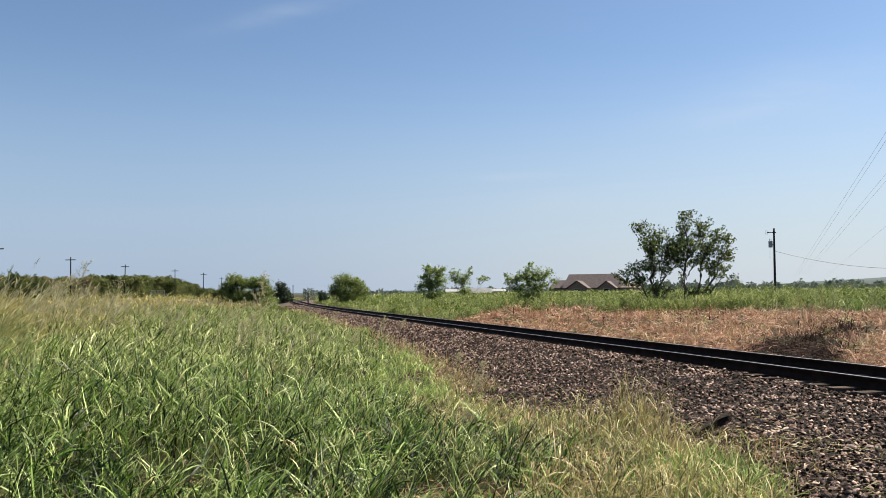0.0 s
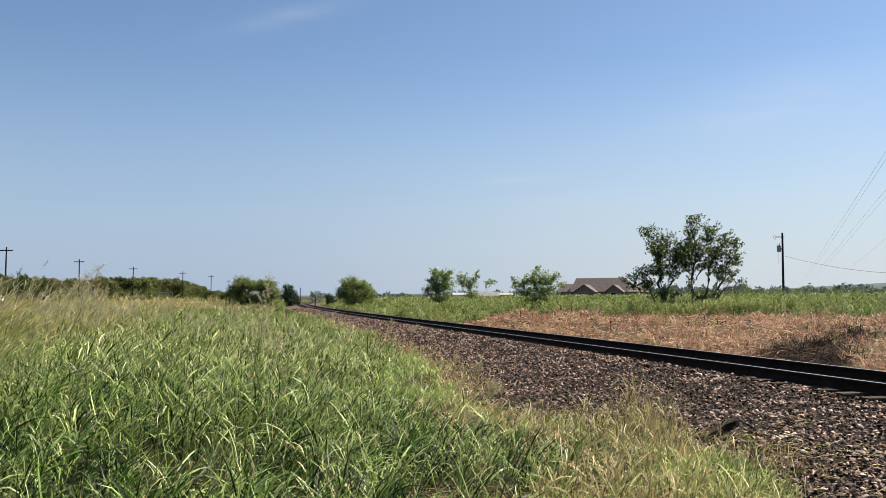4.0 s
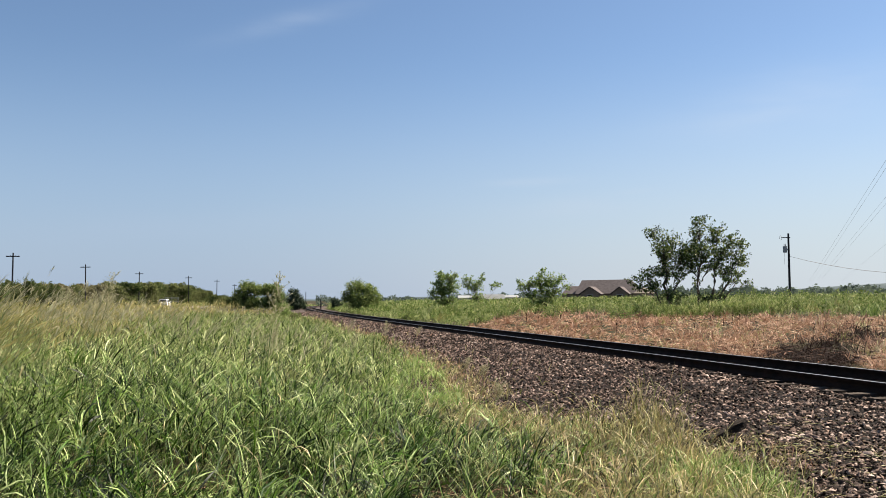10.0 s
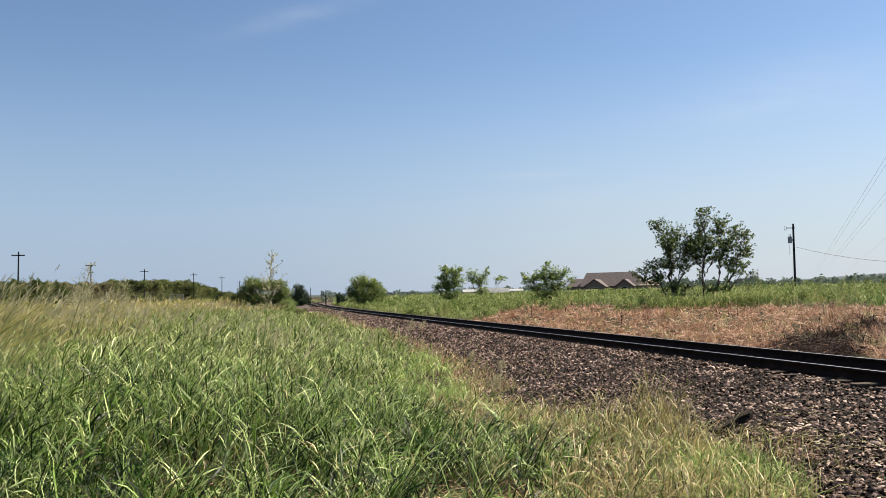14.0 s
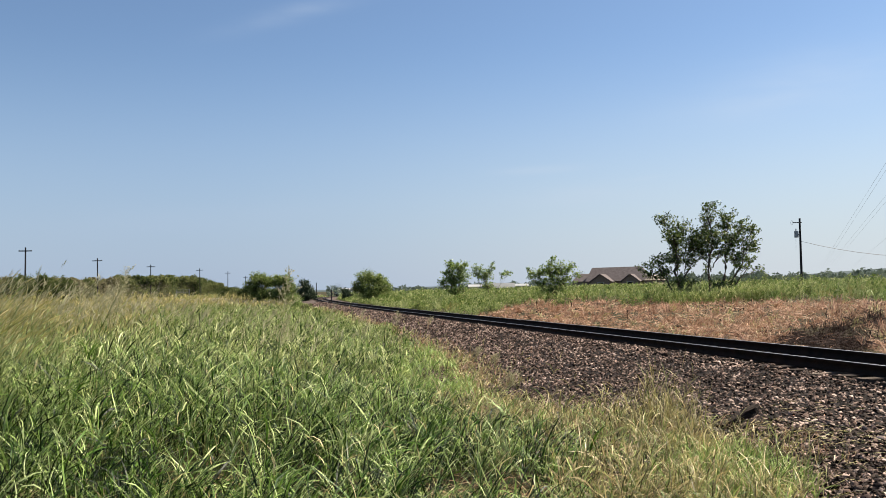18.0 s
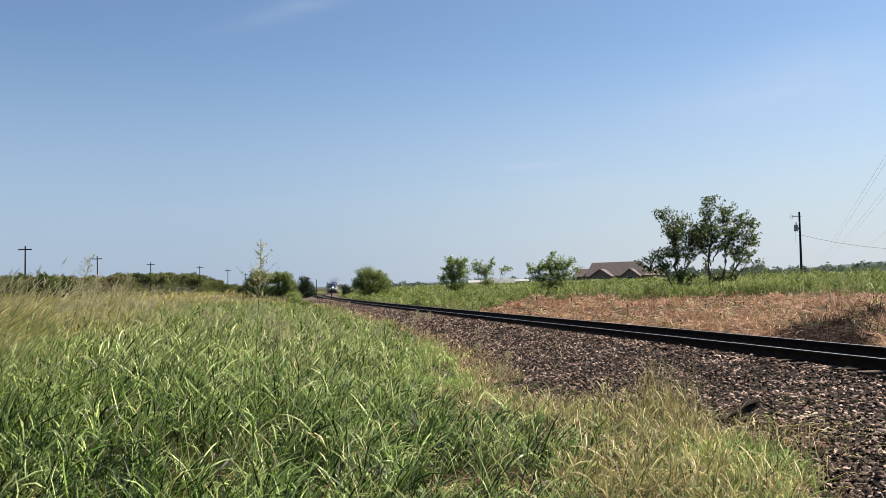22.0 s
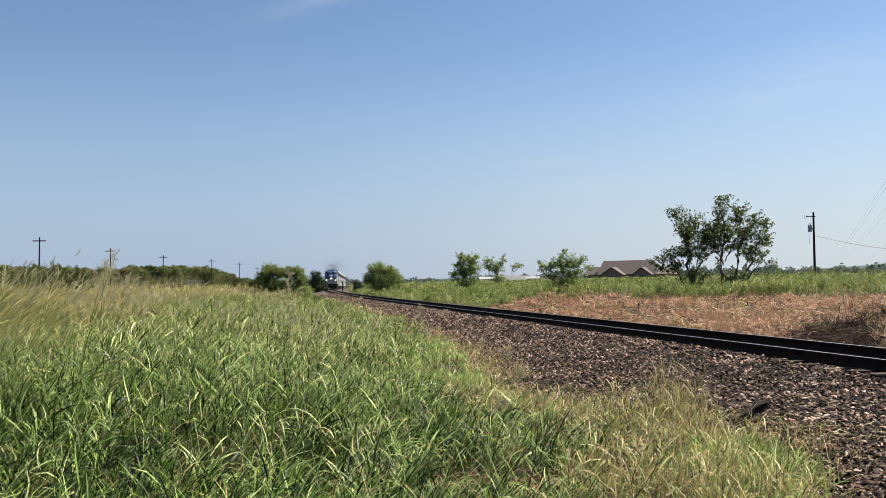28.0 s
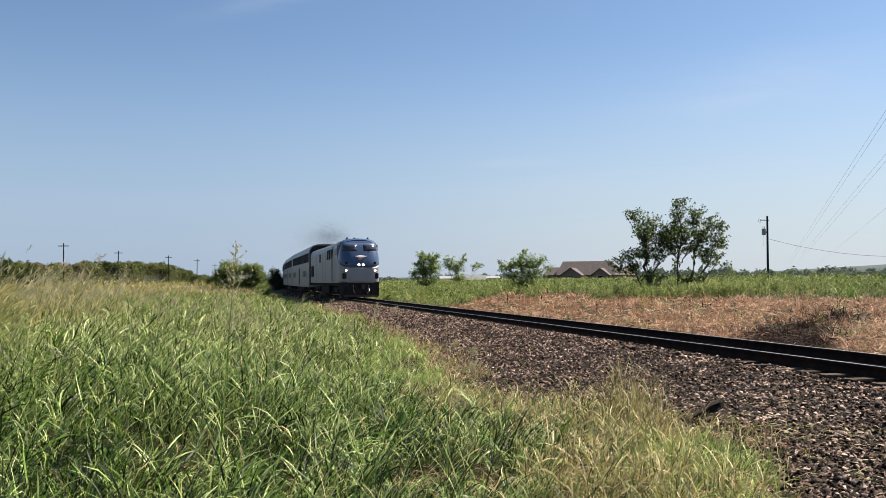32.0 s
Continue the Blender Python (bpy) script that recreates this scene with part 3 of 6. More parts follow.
    keep = (e > -0.45) & (rng.random(n) < np.clip(dryness(x, y), np.interp(y, [10, 14], [0.10, 0.03]), 0.95)) & ((e > 0) | (rng.random(n) < 0.25)) & (rng.random(n) > 0.92 * bare(x, y)) & (wave(x, y, 0.5, 3) > -0.75)
    x, y, d, e = x[keep], y[keep], d[keep], e[keep]
    h = np.clip(0.33 + 0.18 * e, 0.17, 0.8) * rng.uniform(0.5, 1.35, len(x)) * (1 + 0.25 * wave(x, y, 0.45, 5)) * np.interp(d, [2, 6, 7.3, 8.6], [0.25, 0.32, 0.65, 1]) * np.where((y > 10.8) & (x < 1.3), 0.62, 1.0)
    meadow("dry_grass", x, y, h, rng.uniform(0.16, 0.36, len(x)), np.maximum(rng.uniform(0.004, 0.010, len(x)), 0.0010 * d), M_straw, "straw-yellow dry grass beside the ballast", leaves=5, seg=3, stem_w=0.6)
    # dead litter lying between the plants
    n = 30000
    x, y, d = fan(n, 5.0, 20, -45, 46, 1.0)
    k = (left_edge(x, y) > -0.2) & (left_edge(x, y) < 6.5) & (rng.random(n) < 0.2 + bare(x, y) + np.clip(dryness(x, y) + 0.3, 0, 1) * 0.8)
    x, y, d = x[k], y[k], d[k]
    red = rng.random(len(x)) < 0.6
    for k, mat in ((red, M_brown), (~red, M_straw)):
        m = k.sum()
        Q = np.stack([x[k], y[k], land(x[k], y[k]) + rng.uniform(0.01, 0.07, m)], -1)
        W, F = blades(Q, rng.uniform(0.12, 0.34, m), np.maximum(rng.uniform(0.004, 0.009, m), 0.0010 * d[k]), rng.uniform(1.0, 1.5, m), rng.uniform(1.4, 1.75, m), rng.uniform(0, 6.28, m), 2)
        tagged(raw("litter", W, F, mat), "dead grass litter on the ground between the plants", "litter", kind="stuff")
    # coarse bleached plants, and a few green ones, among the straw
    n = 2600
    x, y, d = fan(n, 7.0, 15, -6, 26, 0.9)
    k = (left_edge(x, y) > 0.05) & (rng.random(n) < np.clip(dryness(x, y) + 0.25, 0, 0.8)) & (bare(x, y) < 0.6)
    x, y, d = x[k], y[k], d[k]
    fresh = rng.random(len(x)) < np.clip(0.5 + 0.35 * wave(x, y, 0.7, 8), 0.1, 0.9)
    for k, mat, lab in ((~fresh, M_bleach, "coarse bleached grass with curling blades"), (fresh, M_lime, "coarse yellow-green grass among the straw")):
        meadow("coarse_grass", x[k], y[k], rng.uniform(0.12, 0.34, k.sum()) * np.interp(d[k], [7, 8.6], [0.6, 1.0]), rng.uniform(0.22, 0.42, k.sum()), np.maximum(rng.uniform(0.009, 0.017, k.sum()), 0.0013 * d[k]), mat, lab, leaves=4, seg=4, wind=0.5, droop=(0.8, 2.2), stem_w=0.3, rise=(0.2, 1.1))
    # an upright yellow tuft by the stones
    n = 190
    x, y = 2.62 + rng.normal(0, 0.17, n), 10.6 + rng.normal(0, 0.4, n)
    meadow("dry_grass", x, y, rng.uniform(0.4, 0.95, n), rng.uniform(0.15, 0.35, n), rng.uniform(0.005, 0.010, n), M_straw, "upright yellow tuft of dry grass by the ballast", leaves=4, seg=3, stem_w=0.6, stem_lean=0.15, droop=(0.4, 1.4))
    # a lime-green tuft among the straw
    n = 420
    x, y = 2.75 + rng.normal(0, 0.28, n), 8.15 + rng.normal(0, 0.4, n)
    meadow("grass", x, y, rng.uniform(0.10, 0.30, n), rng.uniform(0.16, 0.34, n), rng.uniform(0.006, 0.012, n), M_lime, "lime-green tuft of grass among the straw", leaves=4, seg=3, stem_w=0.4, droop=(0.5, 1.7), rise=(0.1, 0.8))
    # seeding tan grass further back
    n = 13500
    x, y, d = fan(n, 11, 125, -50, 4, 0.95)
    keep = (left_edge(x, y) > 1.2) & (rng.random(n) < tan_share(x, y))
    x, y, d = x[keep], y[keep], d[keep]
    a = np.degrees(np.arctan2(x, y))
    h = np.interp(a, [-40, -31, -28.5, -26, -19, -8, 5], [2.1, 1.85, 1.42, 1.15, 1.08, 1.08, 1.0]) * rng.uniform(0.55, 1.15, len(x)) * np.interp(d, [10, 15, 25, 60, 120], [0.5, 0.68, 1.0, 0.95, 0.8])
    h *= 1 + 0.12 * wave(x, y, 1.7, 5) + 0.08 * wave(x, y, 0.6, 1)
    # feathery seed heads on some of them
    i = np.repeat(np.flatnonzero(rng.random(len(x)) < 0.3), 5)
    m = len(i)
    C = np.stack([x[i] + rng.uniform(0.0, 0.25, m), y[i], land(x[i], y[i]) + h[i] * rng.uniform(0.84, 1.02, m)], -1) + rng.normal(0, 0.03, (m, 3))
    t0 = rng.uniform(0.2, 0.9, m)
    V, F = blades(C, rng.uniform(0.12, 0.28, m), np.maximum(0.012, 0.0010 * d[i]), t0, t0 + rng.uniform(0.3, 1.0, m), rng.normal(0.1, 0.6, m), 2)
    tagged(raw("seed_heads", V, F, M_plume), "pale feathery seed heads above the field", "grass", kind="stuff")
    meadow("seeding_grass", x, y, h, rng.uniform(0.25, 0.5, len(x)), np.maximum(0.008, 0.0011 * d), M_tan, "tall tan seeding grass swaying in the field", leaves=4, seg=2, stem_w=0.5, wind=0.85, rise=(0.1, 0.7), droop=(0.4, 1.5))
    # tall golden grass leaning over at the field's near corner
    n = 500
    a, d = np.radians(-28.3 - 11 * rng.random(n) + rng.normal(0, 0.7, n)), rng.uniform(9, 17, n)
    x, y = d * np.sin(a), d * np.cos(a)
    hh = np.maximum(1.7 + d * rng.normal(-0.016, 0.016, n) * np.interp(np.degrees(a), [-36, -26], [0.4, 1.6]) - land(x, y), 0.6)
    meadow("golden_grass", x, y, hh, rng.uniform(0.3, 0.6, n), np.maximum(0.008, 0.0009 * d), M_yweed, "tall golden grass leaning with the wind", leaves=5, seg=4, stem_w=0.5, wind=0.95, stem_lean=0.3, rise=(0.2, 0.8), droop=(0.5, 1.6))
    i = np.repeat(np.arange(n), 5)
    m = len(i)
    C = np.stack([x[i] + rng.uniform(0.05, 0.45, m), y[i] + rng.normal(0, 0.1, m), land(x, y)[i] + hh[i] * rng.uniform(0.78, 0.98, m)], -1)
    t0 = rng.uniform(0.4, 1.0, m)
    V, F = blades(C, rng.uniform(0.14, 0.28, m), rng.uniform(0.010, 0.018, m), t0, t0 + rng.uniform(0.2, 0.8, m), rng.normal(0.1, 0.4, m), 3)
    tagged(raw("plume_heads", V, F, M_tan), "golden plumes of the tall golden grass", "grass", kind="stuff")
    # single feathery plumes that stand over the rest
    n = 520
    a, d = np.radians(-44 + 35 * rng.random(n) ** 1.5), rng.uniform(9, 34, n)
    x, y = d * np.sin(a), d * np.cos(a)
    top = 1.7 + d * np.interp(np.degrees(a), [-44, -28, -24, -19, -9], [0.030, 0.024, 0.010, -0.006, -0.03]) + d * rng.normal(-0.006, 0.009, n)
    z = land(x, y)
    P = np.stack([x, y, z], -1)
    az = rng.normal(0.2, 0.5, n)
    lean = np.abs(rng.normal(0.22, 0.14, n))
    W, F = blades(P, top - z, np.maximum(0.005, 0.0004 * d), lean, lean + 0.35, az, 4)
    tagged(raw("grass_plumes", W, F, M_tan), "tall stems of seeding grass over the field", "grass", kind="stuff")
    tipx, tipy = x + (top - z) * np.sin(lean + 0.16) * np.cos(az), y + (top - z) * np.sin(lean + 0.16) * np.sin(az)
    i = np.repeat(np.arange(n), 9)
    m = len(i)
    f = rng.uniform(0.0, 0.3, m)
    C = np.stack([tipx[i] - f * np.cos(az[i]) * 0.5, tipy[i] - f * np.sin(az[i]) * 0.5, z[i] + (top - z)[i] * np.cos(lean[i] + 0.2) - f * 0.8], -1)
    t0 = lean[i] + rng.uniform(0.1, 0.7, m)
    W, F = blades(C + rng.normal(0, 0.012, C.shape), rng.uniform(0.10, 0.24, m), np.maximum(0.009, 0.0008 * d[i]), t0, t0 + rng.uniform(0.3, 0.9, m), az[i] + rng.normal(0, 0.5, m), 2)
    tagged(raw("plume_heads", W, F, M_plume), "pale drooping seed plumes over the field", "grass", kind="stuff")
    # thinner growth out to the road and beyond
    n = 7500
    x, y, d = fan(n, 70, 330, -46, -8, 1.0)
    keep = (np.abs(x - road_x(y)) > 4.0) & (left_edge(x, y) > 12)
    x, y, d = x[keep], y[keep], d[keep]
    near_side = x > road_x(y)
    h = np.where(near_side, 1.45, 0.7) * rng.uniform(0.5, 1.2, len(x))
    meadow("seeding_grass", x, y, h, rng.uniform(0.3, 0.6, len(x)), 0.0013 * d, M_tan, "tall tan seeding grass out to the road", leaves=3, seg=2, stem_w=0.5)
    # green verge further off, along the line
    n = 30000
    x, y, d = fan(n, 30, 220, -26, 5, 0.9)
    e = left_edge(x, y)
    keep = (e > 0) & (rng.random(n) > tan_share(x, y))
    x, y, d, e = x[keep], y[keep], d[keep], e[keep]
    h = np.clip(0.26 + 0.10 * e, 0.22, 1.3) * rng.uniform(0.6, 1.15, len(x))
    meadow("verge_grass", x, y, h, rng.uniform(0.25, 0.5, len(x)), 0.0013 * d, M_weed, "green verge grass beside the railway", leaves=3, seg=2)
    # dry wisps between the grass and the stones, and a few on them
    n = 3000
    y = 8.5 * (80 / 8.5) ** rng.random(n)
    u = -grass_foot(y) - 0.5 + np.where(rng.random(n) < 0.93, 1.2 * rng.random(n) ** 1.4, 3.0 * rng.random(n))
    s = track_s(y)
    q = np.sqrt(1 + s * s)
    x, y = track_x(y) + u / q, y - u * s / q
    k = (wave(x, y, 2.2, 3) > -0.6) & (y > 8.5)
    x, y = x[k], y[k]
    d = np.hypot(x, y)
    pink = rng.random(len(x)) < 0.25
    for k, mat in ((pink, M_brown), (~pink, M_straw)):
        meadow("dry_wisps", x[k], y[k], rng.uniform(0.08, 0.38, k.sum()), rng.uniform(0.1, 0.28, k.sum()), np.maximum(0.004, 0.0007 * d[k]), mat, "sparse dry grass wisps growing through the ballast", leaves=4, seg=2, stem_w=0.6, stem_lean=0.5)
    # straw scraps lying on the nearest stones
    n = 2600
    y = rng.uniform(6.5, 12.5, n)
    u = -rng.uniform(2.6, 5.4, n)
    x, y = track_x(y) + u, y - u * track_s(y)
    k = rng.random(n) < np.clip(0.25 + 0.5 * wave(x, y, 0.7, 2) + np.interp(y, [7, 9.5], [0.5, 0.0]), 0.05, 1)
    x, y, u = x[k], y[k], u[k]
    m = len(x)
    Q = np.stack([x, y, np.interp(u, [-5.3, -2.0], [-0.285, 0.075]) + rng.uniform(0.02, 0.06, m)], -1)
    V, F = blades(Q, rng.uniform(0.08, 0.26, m), rng.uniform(0.004, 0.009, m), rng.uniform(1.2, 1.55, m), rng.uniform(1.45, 1.7, m), rng.uniform(0, 6.28, m), 2)
    tagged(raw("litter", V, F, M_straw), "straw scraps scattered over the ballast", "litter", kind="stuff")
    # the rest of the field: round the viewer's feet, and behind
    for n, x0, x1, y0, y1, w in ((4600, -9, 9, -9, 7, 0.016), (2500, -40, 14, -25, 30, 0.05)):
        x, y = rng.uniform(x0, x1, n), rng.uniform(y0, y1, n)
        d = np.hypot(x, y)
        out = (np.abs(np.degrees(np.arctan2(x, y))) > 44) | (y < 0)
        keep = (left_edge(x, y) > 0.3) & (d > 0.7) & (out | (d < 5.2)) & ((w < 0.02) | (d > 8))
        x, y, d = x[keep], y[keep], d[keep]
        meadow("grass", x, y, np.minimum(rng.uniform(0.3, 0.85, len(x)), np.interp(d, [0, 5, 9], [0.38, 0.38, 1.0])), rng.uniform(0.2, 0.4, len(x)), np.full(len(x), w), M_green, "tall green grass with long drooping blades", group="field grass", leaves=4, seg=2)
    return swathes


def brown_edge(x):
    return np.interp(x, [-1, 1, 2.3, 3.8, 7, 10, 14, 18, 22, 25, 32], [43, 48, 55, 63, 80, 80, 68, 61, 56, 49, 46])


def gloom(x, y):
    """Above 0 where dark dead weeds stand in the dry strip."""
    g = -1.0
    for way, py, spread, ry in ((0.455, 23.0, 0.062, 5.0), (0.415, 20.6, 0.036, 2.8), (0.515, 30.0, 0.035, 3.4)):
        g = np.maximum(g, 1.0 - np.hypot((x / y - way) / spread, (y - py) / ry))
    return g


def build_right_field():
    n = 2500
    x, y, d = fan(n, 13, 90, -6, 48, 1.0)
    clump = np.repeat(rng.uniform(0.5, 1.6, n), 6)
    sp = np.repeat(0.10 + 0.006 * d, 6)
    n *= 6
    x, y = np.repeat(x, 6) + rng.normal(0, 1, n) * sp, np.repeat(y, 6) + rng.normal(0, 1, n) * sp
    d = np.hypot(x, y)
    u = across(x, y)
    b = brown_edge(x) - y + 2.0 * wave(x, y, 3.0, 4)
    keep = (u > 3.2 + 0.25 * wave(x, y, 1.0)) & (rng.random(n) < np.clip(b / 4 + 0.5, 0, 1))
    x, y, d, u, clump = x[keep], y[keep], d[keep], u[keep], clump[keep]
    h = np.clip(0.20 + 0.045 * (u - 3), 0.12, 0.42) * clump * rng.uniform(0.5, 1.25, len(x))
    dark = gloom(x, y) + 0.2 * wave(x, y, 0.8, 11) > rng.uniform(-0.35, 0.2, len(x))
    for k, mat, lab in ((~dark, M_brown, "sprayed dead reddish-brown grass beyond the rails"), (dark, M_dock, "dark purplish dead weeds beyond the rails")):
        meadow("dead_grass", x[k], y[k], np.maximum(h[k], 0.07) * (1.5 if mat is M_dock else 1), rng.uniform(0.1, 0.33, k.sum()), np.maximum(0.005, 0.0007 * d[k]), mat, lab, leaves=5, seg=2, droop=(0.3, 1.2), stem_lean=1.15, wind=0.1, rise=(0.5, 1.45))
    k = (rng.random(len(x)) < 0.10) & ~dark
    meadow("dead_grass", x[k], y[k], h[k] * 1.2, rng.uniform(0.15, 0.4, k.sum()), np.maximum(0.004, 0.0006 * d[k]), M_straw, "pale straw strands among the dead grass", leaves=4, seg=2, droop=(0.3, 1.0), stem_lean=1.2, wind=0.1, rise=(0.7, 1.5))
    # tussocks that have fallen over, each leaning its own way
    n = 2000
    x, y, d = fan(n, 14, 88, -5, 47, 1.0)
    k = (across(x, y) > 3.5) & (y < brown_edge(x) + 1 + 2.0 * wave(x, y, 3.0, 4))
    x, y, d = x[k], y[k], d[k]
    size = rng.uniform(0.32, 0.8, len(x)) * np.interp(across(x, y), [3, 7], [0.6, 1.0])
    way = rng.normal(0.4, 1.2, len(x))
    sort = np.where(gloom(x, y) > rng.uniform(-0.2, 0.3, len(x)), 2, rng.choice([0, 0, 0, 0, 0, 0, 1], len(x)))
    for v, mat, lab in ((0, M_brown, "fallen tussocks of dead reddish-brown grass"), (1, M_straw, "fallen tussocks of pale straw"), (2, M_dock, "fallen tussocks of dark dead weeds")):
        i = np.repeat(np.flatnonzero(sort == v), 26)
        m = len(i)
        P = np.stack([x[i] + rng.normal(0, 0.12, m), y[i] + rng.normal(0, 0.12, m), land(x, y)[i] - 0.02], -1)
        t0 = np.abs(rng.normal(0.65, 0.35, m))
        V, F = blades(P, size[i] * rng.uniform(0.5, 1.15, m), np.maximum(0.005, 0.0007 * d[i]), t0, t0 + rng.uniform(0.5, 1.5, m), way[i] + rng.normal(0, 0.75, m), 3)
        tagged(raw("dead_tussocks", V, F, mat), lab, "grass", kind="stuff")
    # flattened strands over the ground
    n = 17000
    x, y, d = fan(n, 13, 88, -6, 48, 0.95)
    k = (across(x, y) > 3.1) & (y < brown_edge(x) + 1)
    x, y, d = x[k], y[k], d[k]
    more = 900
    x, y = np.concatenate([x, 10.4 + 0.6 * rng.normal(0, 1, more)]), np.concatenate([y, 23.0 + 1.4 * rng.normal(0, 1, more)])
    k = across(x, y) > 3.1
    x, y = x[k], y[k]
    d = np.hypot(x, y)
    red = rng.random(len(x)) < np.where(gloom(x, y) > 0.0, 0.05, 0.8)
    for k, mat in ((red, M_brown), (~red, M_dock)):
        m = k.sum()
        Q = np.stack([x[k], y[k], land(x[k], y[k]) + rng.uniform(0.02, 0.12, m)], -1)
        W, F = blades(Q, rng.uniform(0.25, 0.7, m), np.maximum(0.012, 0.0014 * d[k]), rng.uniform(1.1, 1.5, m), rng.uniform(1.4, 1.8, m), rng.uniform(0, 6.28, m), 2)
        tagged(raw("dead_thatch", W, F, mat), "flattened dead grass thatch over the ground", "litter", kind="stuff")
    # dark dead stalks standing in it
    n = 55
    x, y, d = fan(n, 32, 84, -2, 40, 0.8)
    k = (across(x, y) > 4.5) & (y < brown_edge(x) + 4)
    x, y, d = x[k], y[k], d[k]
    meadow("dead_stalks", x, y, rng.uniform(0.35, 0.85, len(x)), np.full(len(x), 0.10), np.maximum(0.02, 0.0013 * d), M_dock, "dark dead dock stalks standing in the dry strip", "weeds", leaves=9, seg=2, stem_lean=0.06, droop=(0.2, 0.8), stem_w=0.8)
    n = 26000
    x, y, d = fan(n, 30, 170, -22, 48, 1.0)
    u = across(x, y)
    b = brown_edge(x) - y + 2.0 * wave(x, y, 3.0, 4)
    keep = (u > 3.4) & (rng.random(n) < np.clip(-b / 3 + 0.45, 0.0, 1))
    x, y, d, u = x[keep], y[keep], d[keep], u[keep]
    h = np.clip(0.42 + 0.07 * (u - 3), 0.35, 1.05) * rng.uniform(0.55, 1.2, len(x)) * (1 + 0.26 * wave(x, y, 2.6, 6))
    h *= np.interp(np.degrees(np.arctan2(x, y)), [-5, 5, 12, 17, 24, 28], [1.15, 0.92, 0.95, 1.10, 1.02, 0.9])
    h *= 1 + 0.22 * np.clip(wave(x, y, 1.1, 3), -1, 1.4) * (np.degrees(np.arctan2(x, y)) > 12)
    yellow = rng.random(len(x)) < np.clip(0.28 + 0.3 * wave(x, y, 4.0, 9), 0.06, 0.7)
    rank = (wave(x, y, 2.3, 2) + 0.3 * rng.normal(0, 1, len(x)) > 0.75)
    for k, mat, lab in ((~yellow & ~rank, M_weed, "tall green weeds and grass past the dead strip"), (yellow & ~rank, M_yweed, "tall yellow-green grass past the dead strip"), (rank, M_rank, "rank deep green weeds past the dead strip")):
        meadow("green_weeds", x[k], y[k], h[k], rng.uniform(0.2, 0.5, k.sum()), np.maximum(0.010, 0.0010 * d[k]), mat, lab, "weeds", leaves=5, seg=2, stem_lean=0.3, rise=(0.2, 1.2), droop=(0.9, 2.4))
    # taller growth round the feet of the tree pair
    n = 1500
    x, y = rng.uniform(14.5, 24.5, n), rng.uniform(58, 63, n)
    hh = rng.uniform(0.8, 1.5, n) * (0.8 + 0.2 * wave(x, y, 1.3, 3))
    meadow("green_weeds", x, y, hh, rng.uniform(0.25, 0.5, n), np.full(n, 0.06), M_weed, "tall green weeds round the feet of the trees", "weeds", leaves=5, seg=2, stem_lean=0.3)
    # feathery tufts that lean with the wind, yellow and green, along the strip's far edge
    n = 210
    x, y, d = fan(n, 42, 92, -3, 46, 1.1)
    k = (across(x, y) > 5) & (y > brown_edge(x) - 1 + 2.0 * wave(x, y, 3.0, 4))
    x, y, d = x[k], y[k], d[k]
    tall = rng.uniform(0.7, 1.45, len(x))
    sort = rng.choice([0, 0, 1, 2], len(x))
    for v, mat, lab in ((0, M_yweed, "yellow-green feathery tufts leaning in the wind"), (1, M_lime, "bright green feathery tufts leaning in the wind"), (2, M_tan, "tan seeding tufts leaning in the wind")):
        i = np.repeat(np.flatnonzero(sort == v), 70)
        m = len(i)
        P = np.stack([x[i] + rng.normal(0, 0.35, m), y[i] + rng.normal(0, 0.3, m), land(x, y)[i]], -1)
        t0 = np.abs(rng.normal(0.25, 0.2, m))
        V, F = blades(P, tall[i] * rng.uniform(0.45, 1.1, m), np.maximum(0.01, 0.0008 * d[i]), t0, t0 + rng.uniform(0.4, 1.5, m), rng.normal(0.2, 0.7, m), 3)
        tagged(raw("feathery_tufts", V, F, mat), lab, "grass", kind="stuff")
    # tall weeds that hide the feet of the bushes by the bend
    n = 5200
    y = rng.uniform(66, 190, n)
    u = 4.2 + 22 * rng.random(n) ** 1.3
    x, y = track_x(y) + u, y - u * track_s(y)
    d = np.hypot(x, y)
    hh = np.clip(0.5 + 0.22 * (u - 4), 0.5, 1.25) * rng.uniform(0.6, 1.15, n) * (1 + 0.2 * wave(x, y, 2.8, 5))
    pale = rng.random(n) - np.clip(0.2 + 0.3 * wave(x, y, 4.0, 9), 0.05, 0.6)
    for k, mat in ((pale < 0, M_yweed), ((pale >= 0) & (pale < 0.4), M_weed), (pale >= 0.4, M_rank)):
        meadow("green_weeds", x[k], y[k], hh[k], rng.uniform(0.25, 0.55, k.sum()), 0.0011 * d[k], mat, "tall weeds beside the line by the bend", "weeds", leaves=4, seg=2, stem_lean=0.3, rise=(0.2, 1.2), droop=(0.9, 2.4))
    # rough grass on the plain beyond, on both sides of the distant line
    n = 9000
    x, y, d = fan(n, 150, 620, -20, 32, 1.0)
    u = across(x, y)
    k = (np.abs(u) > 4.2) & ((u > 0) | (d > 215))
    x, y, d = x[k], y[k], d[k]
    hh = rng.uniform(0.6, 1.25, len(x)) * (1 + 0.2 * wave(x, y, 7, 2))
    pale = rng.random(len(x)) < 0.45
    for k, mat in ((pale, M_yweed), (~pale, M_weed)):
        meadow("far_weeds", x[k], y[k], hh[k], rng.uniform(0.5, 0.9, k.sum()), 0.0016 * d[k], mat, "rough grass on the plain beside the distant line", "weeds", leaves=4, seg=2, rise=(0.3, 1.2))
    # broad-leaved clumps among them
    n = 420
    x, y, d = fan(n, 36, 150, -18, 44, 1.0)
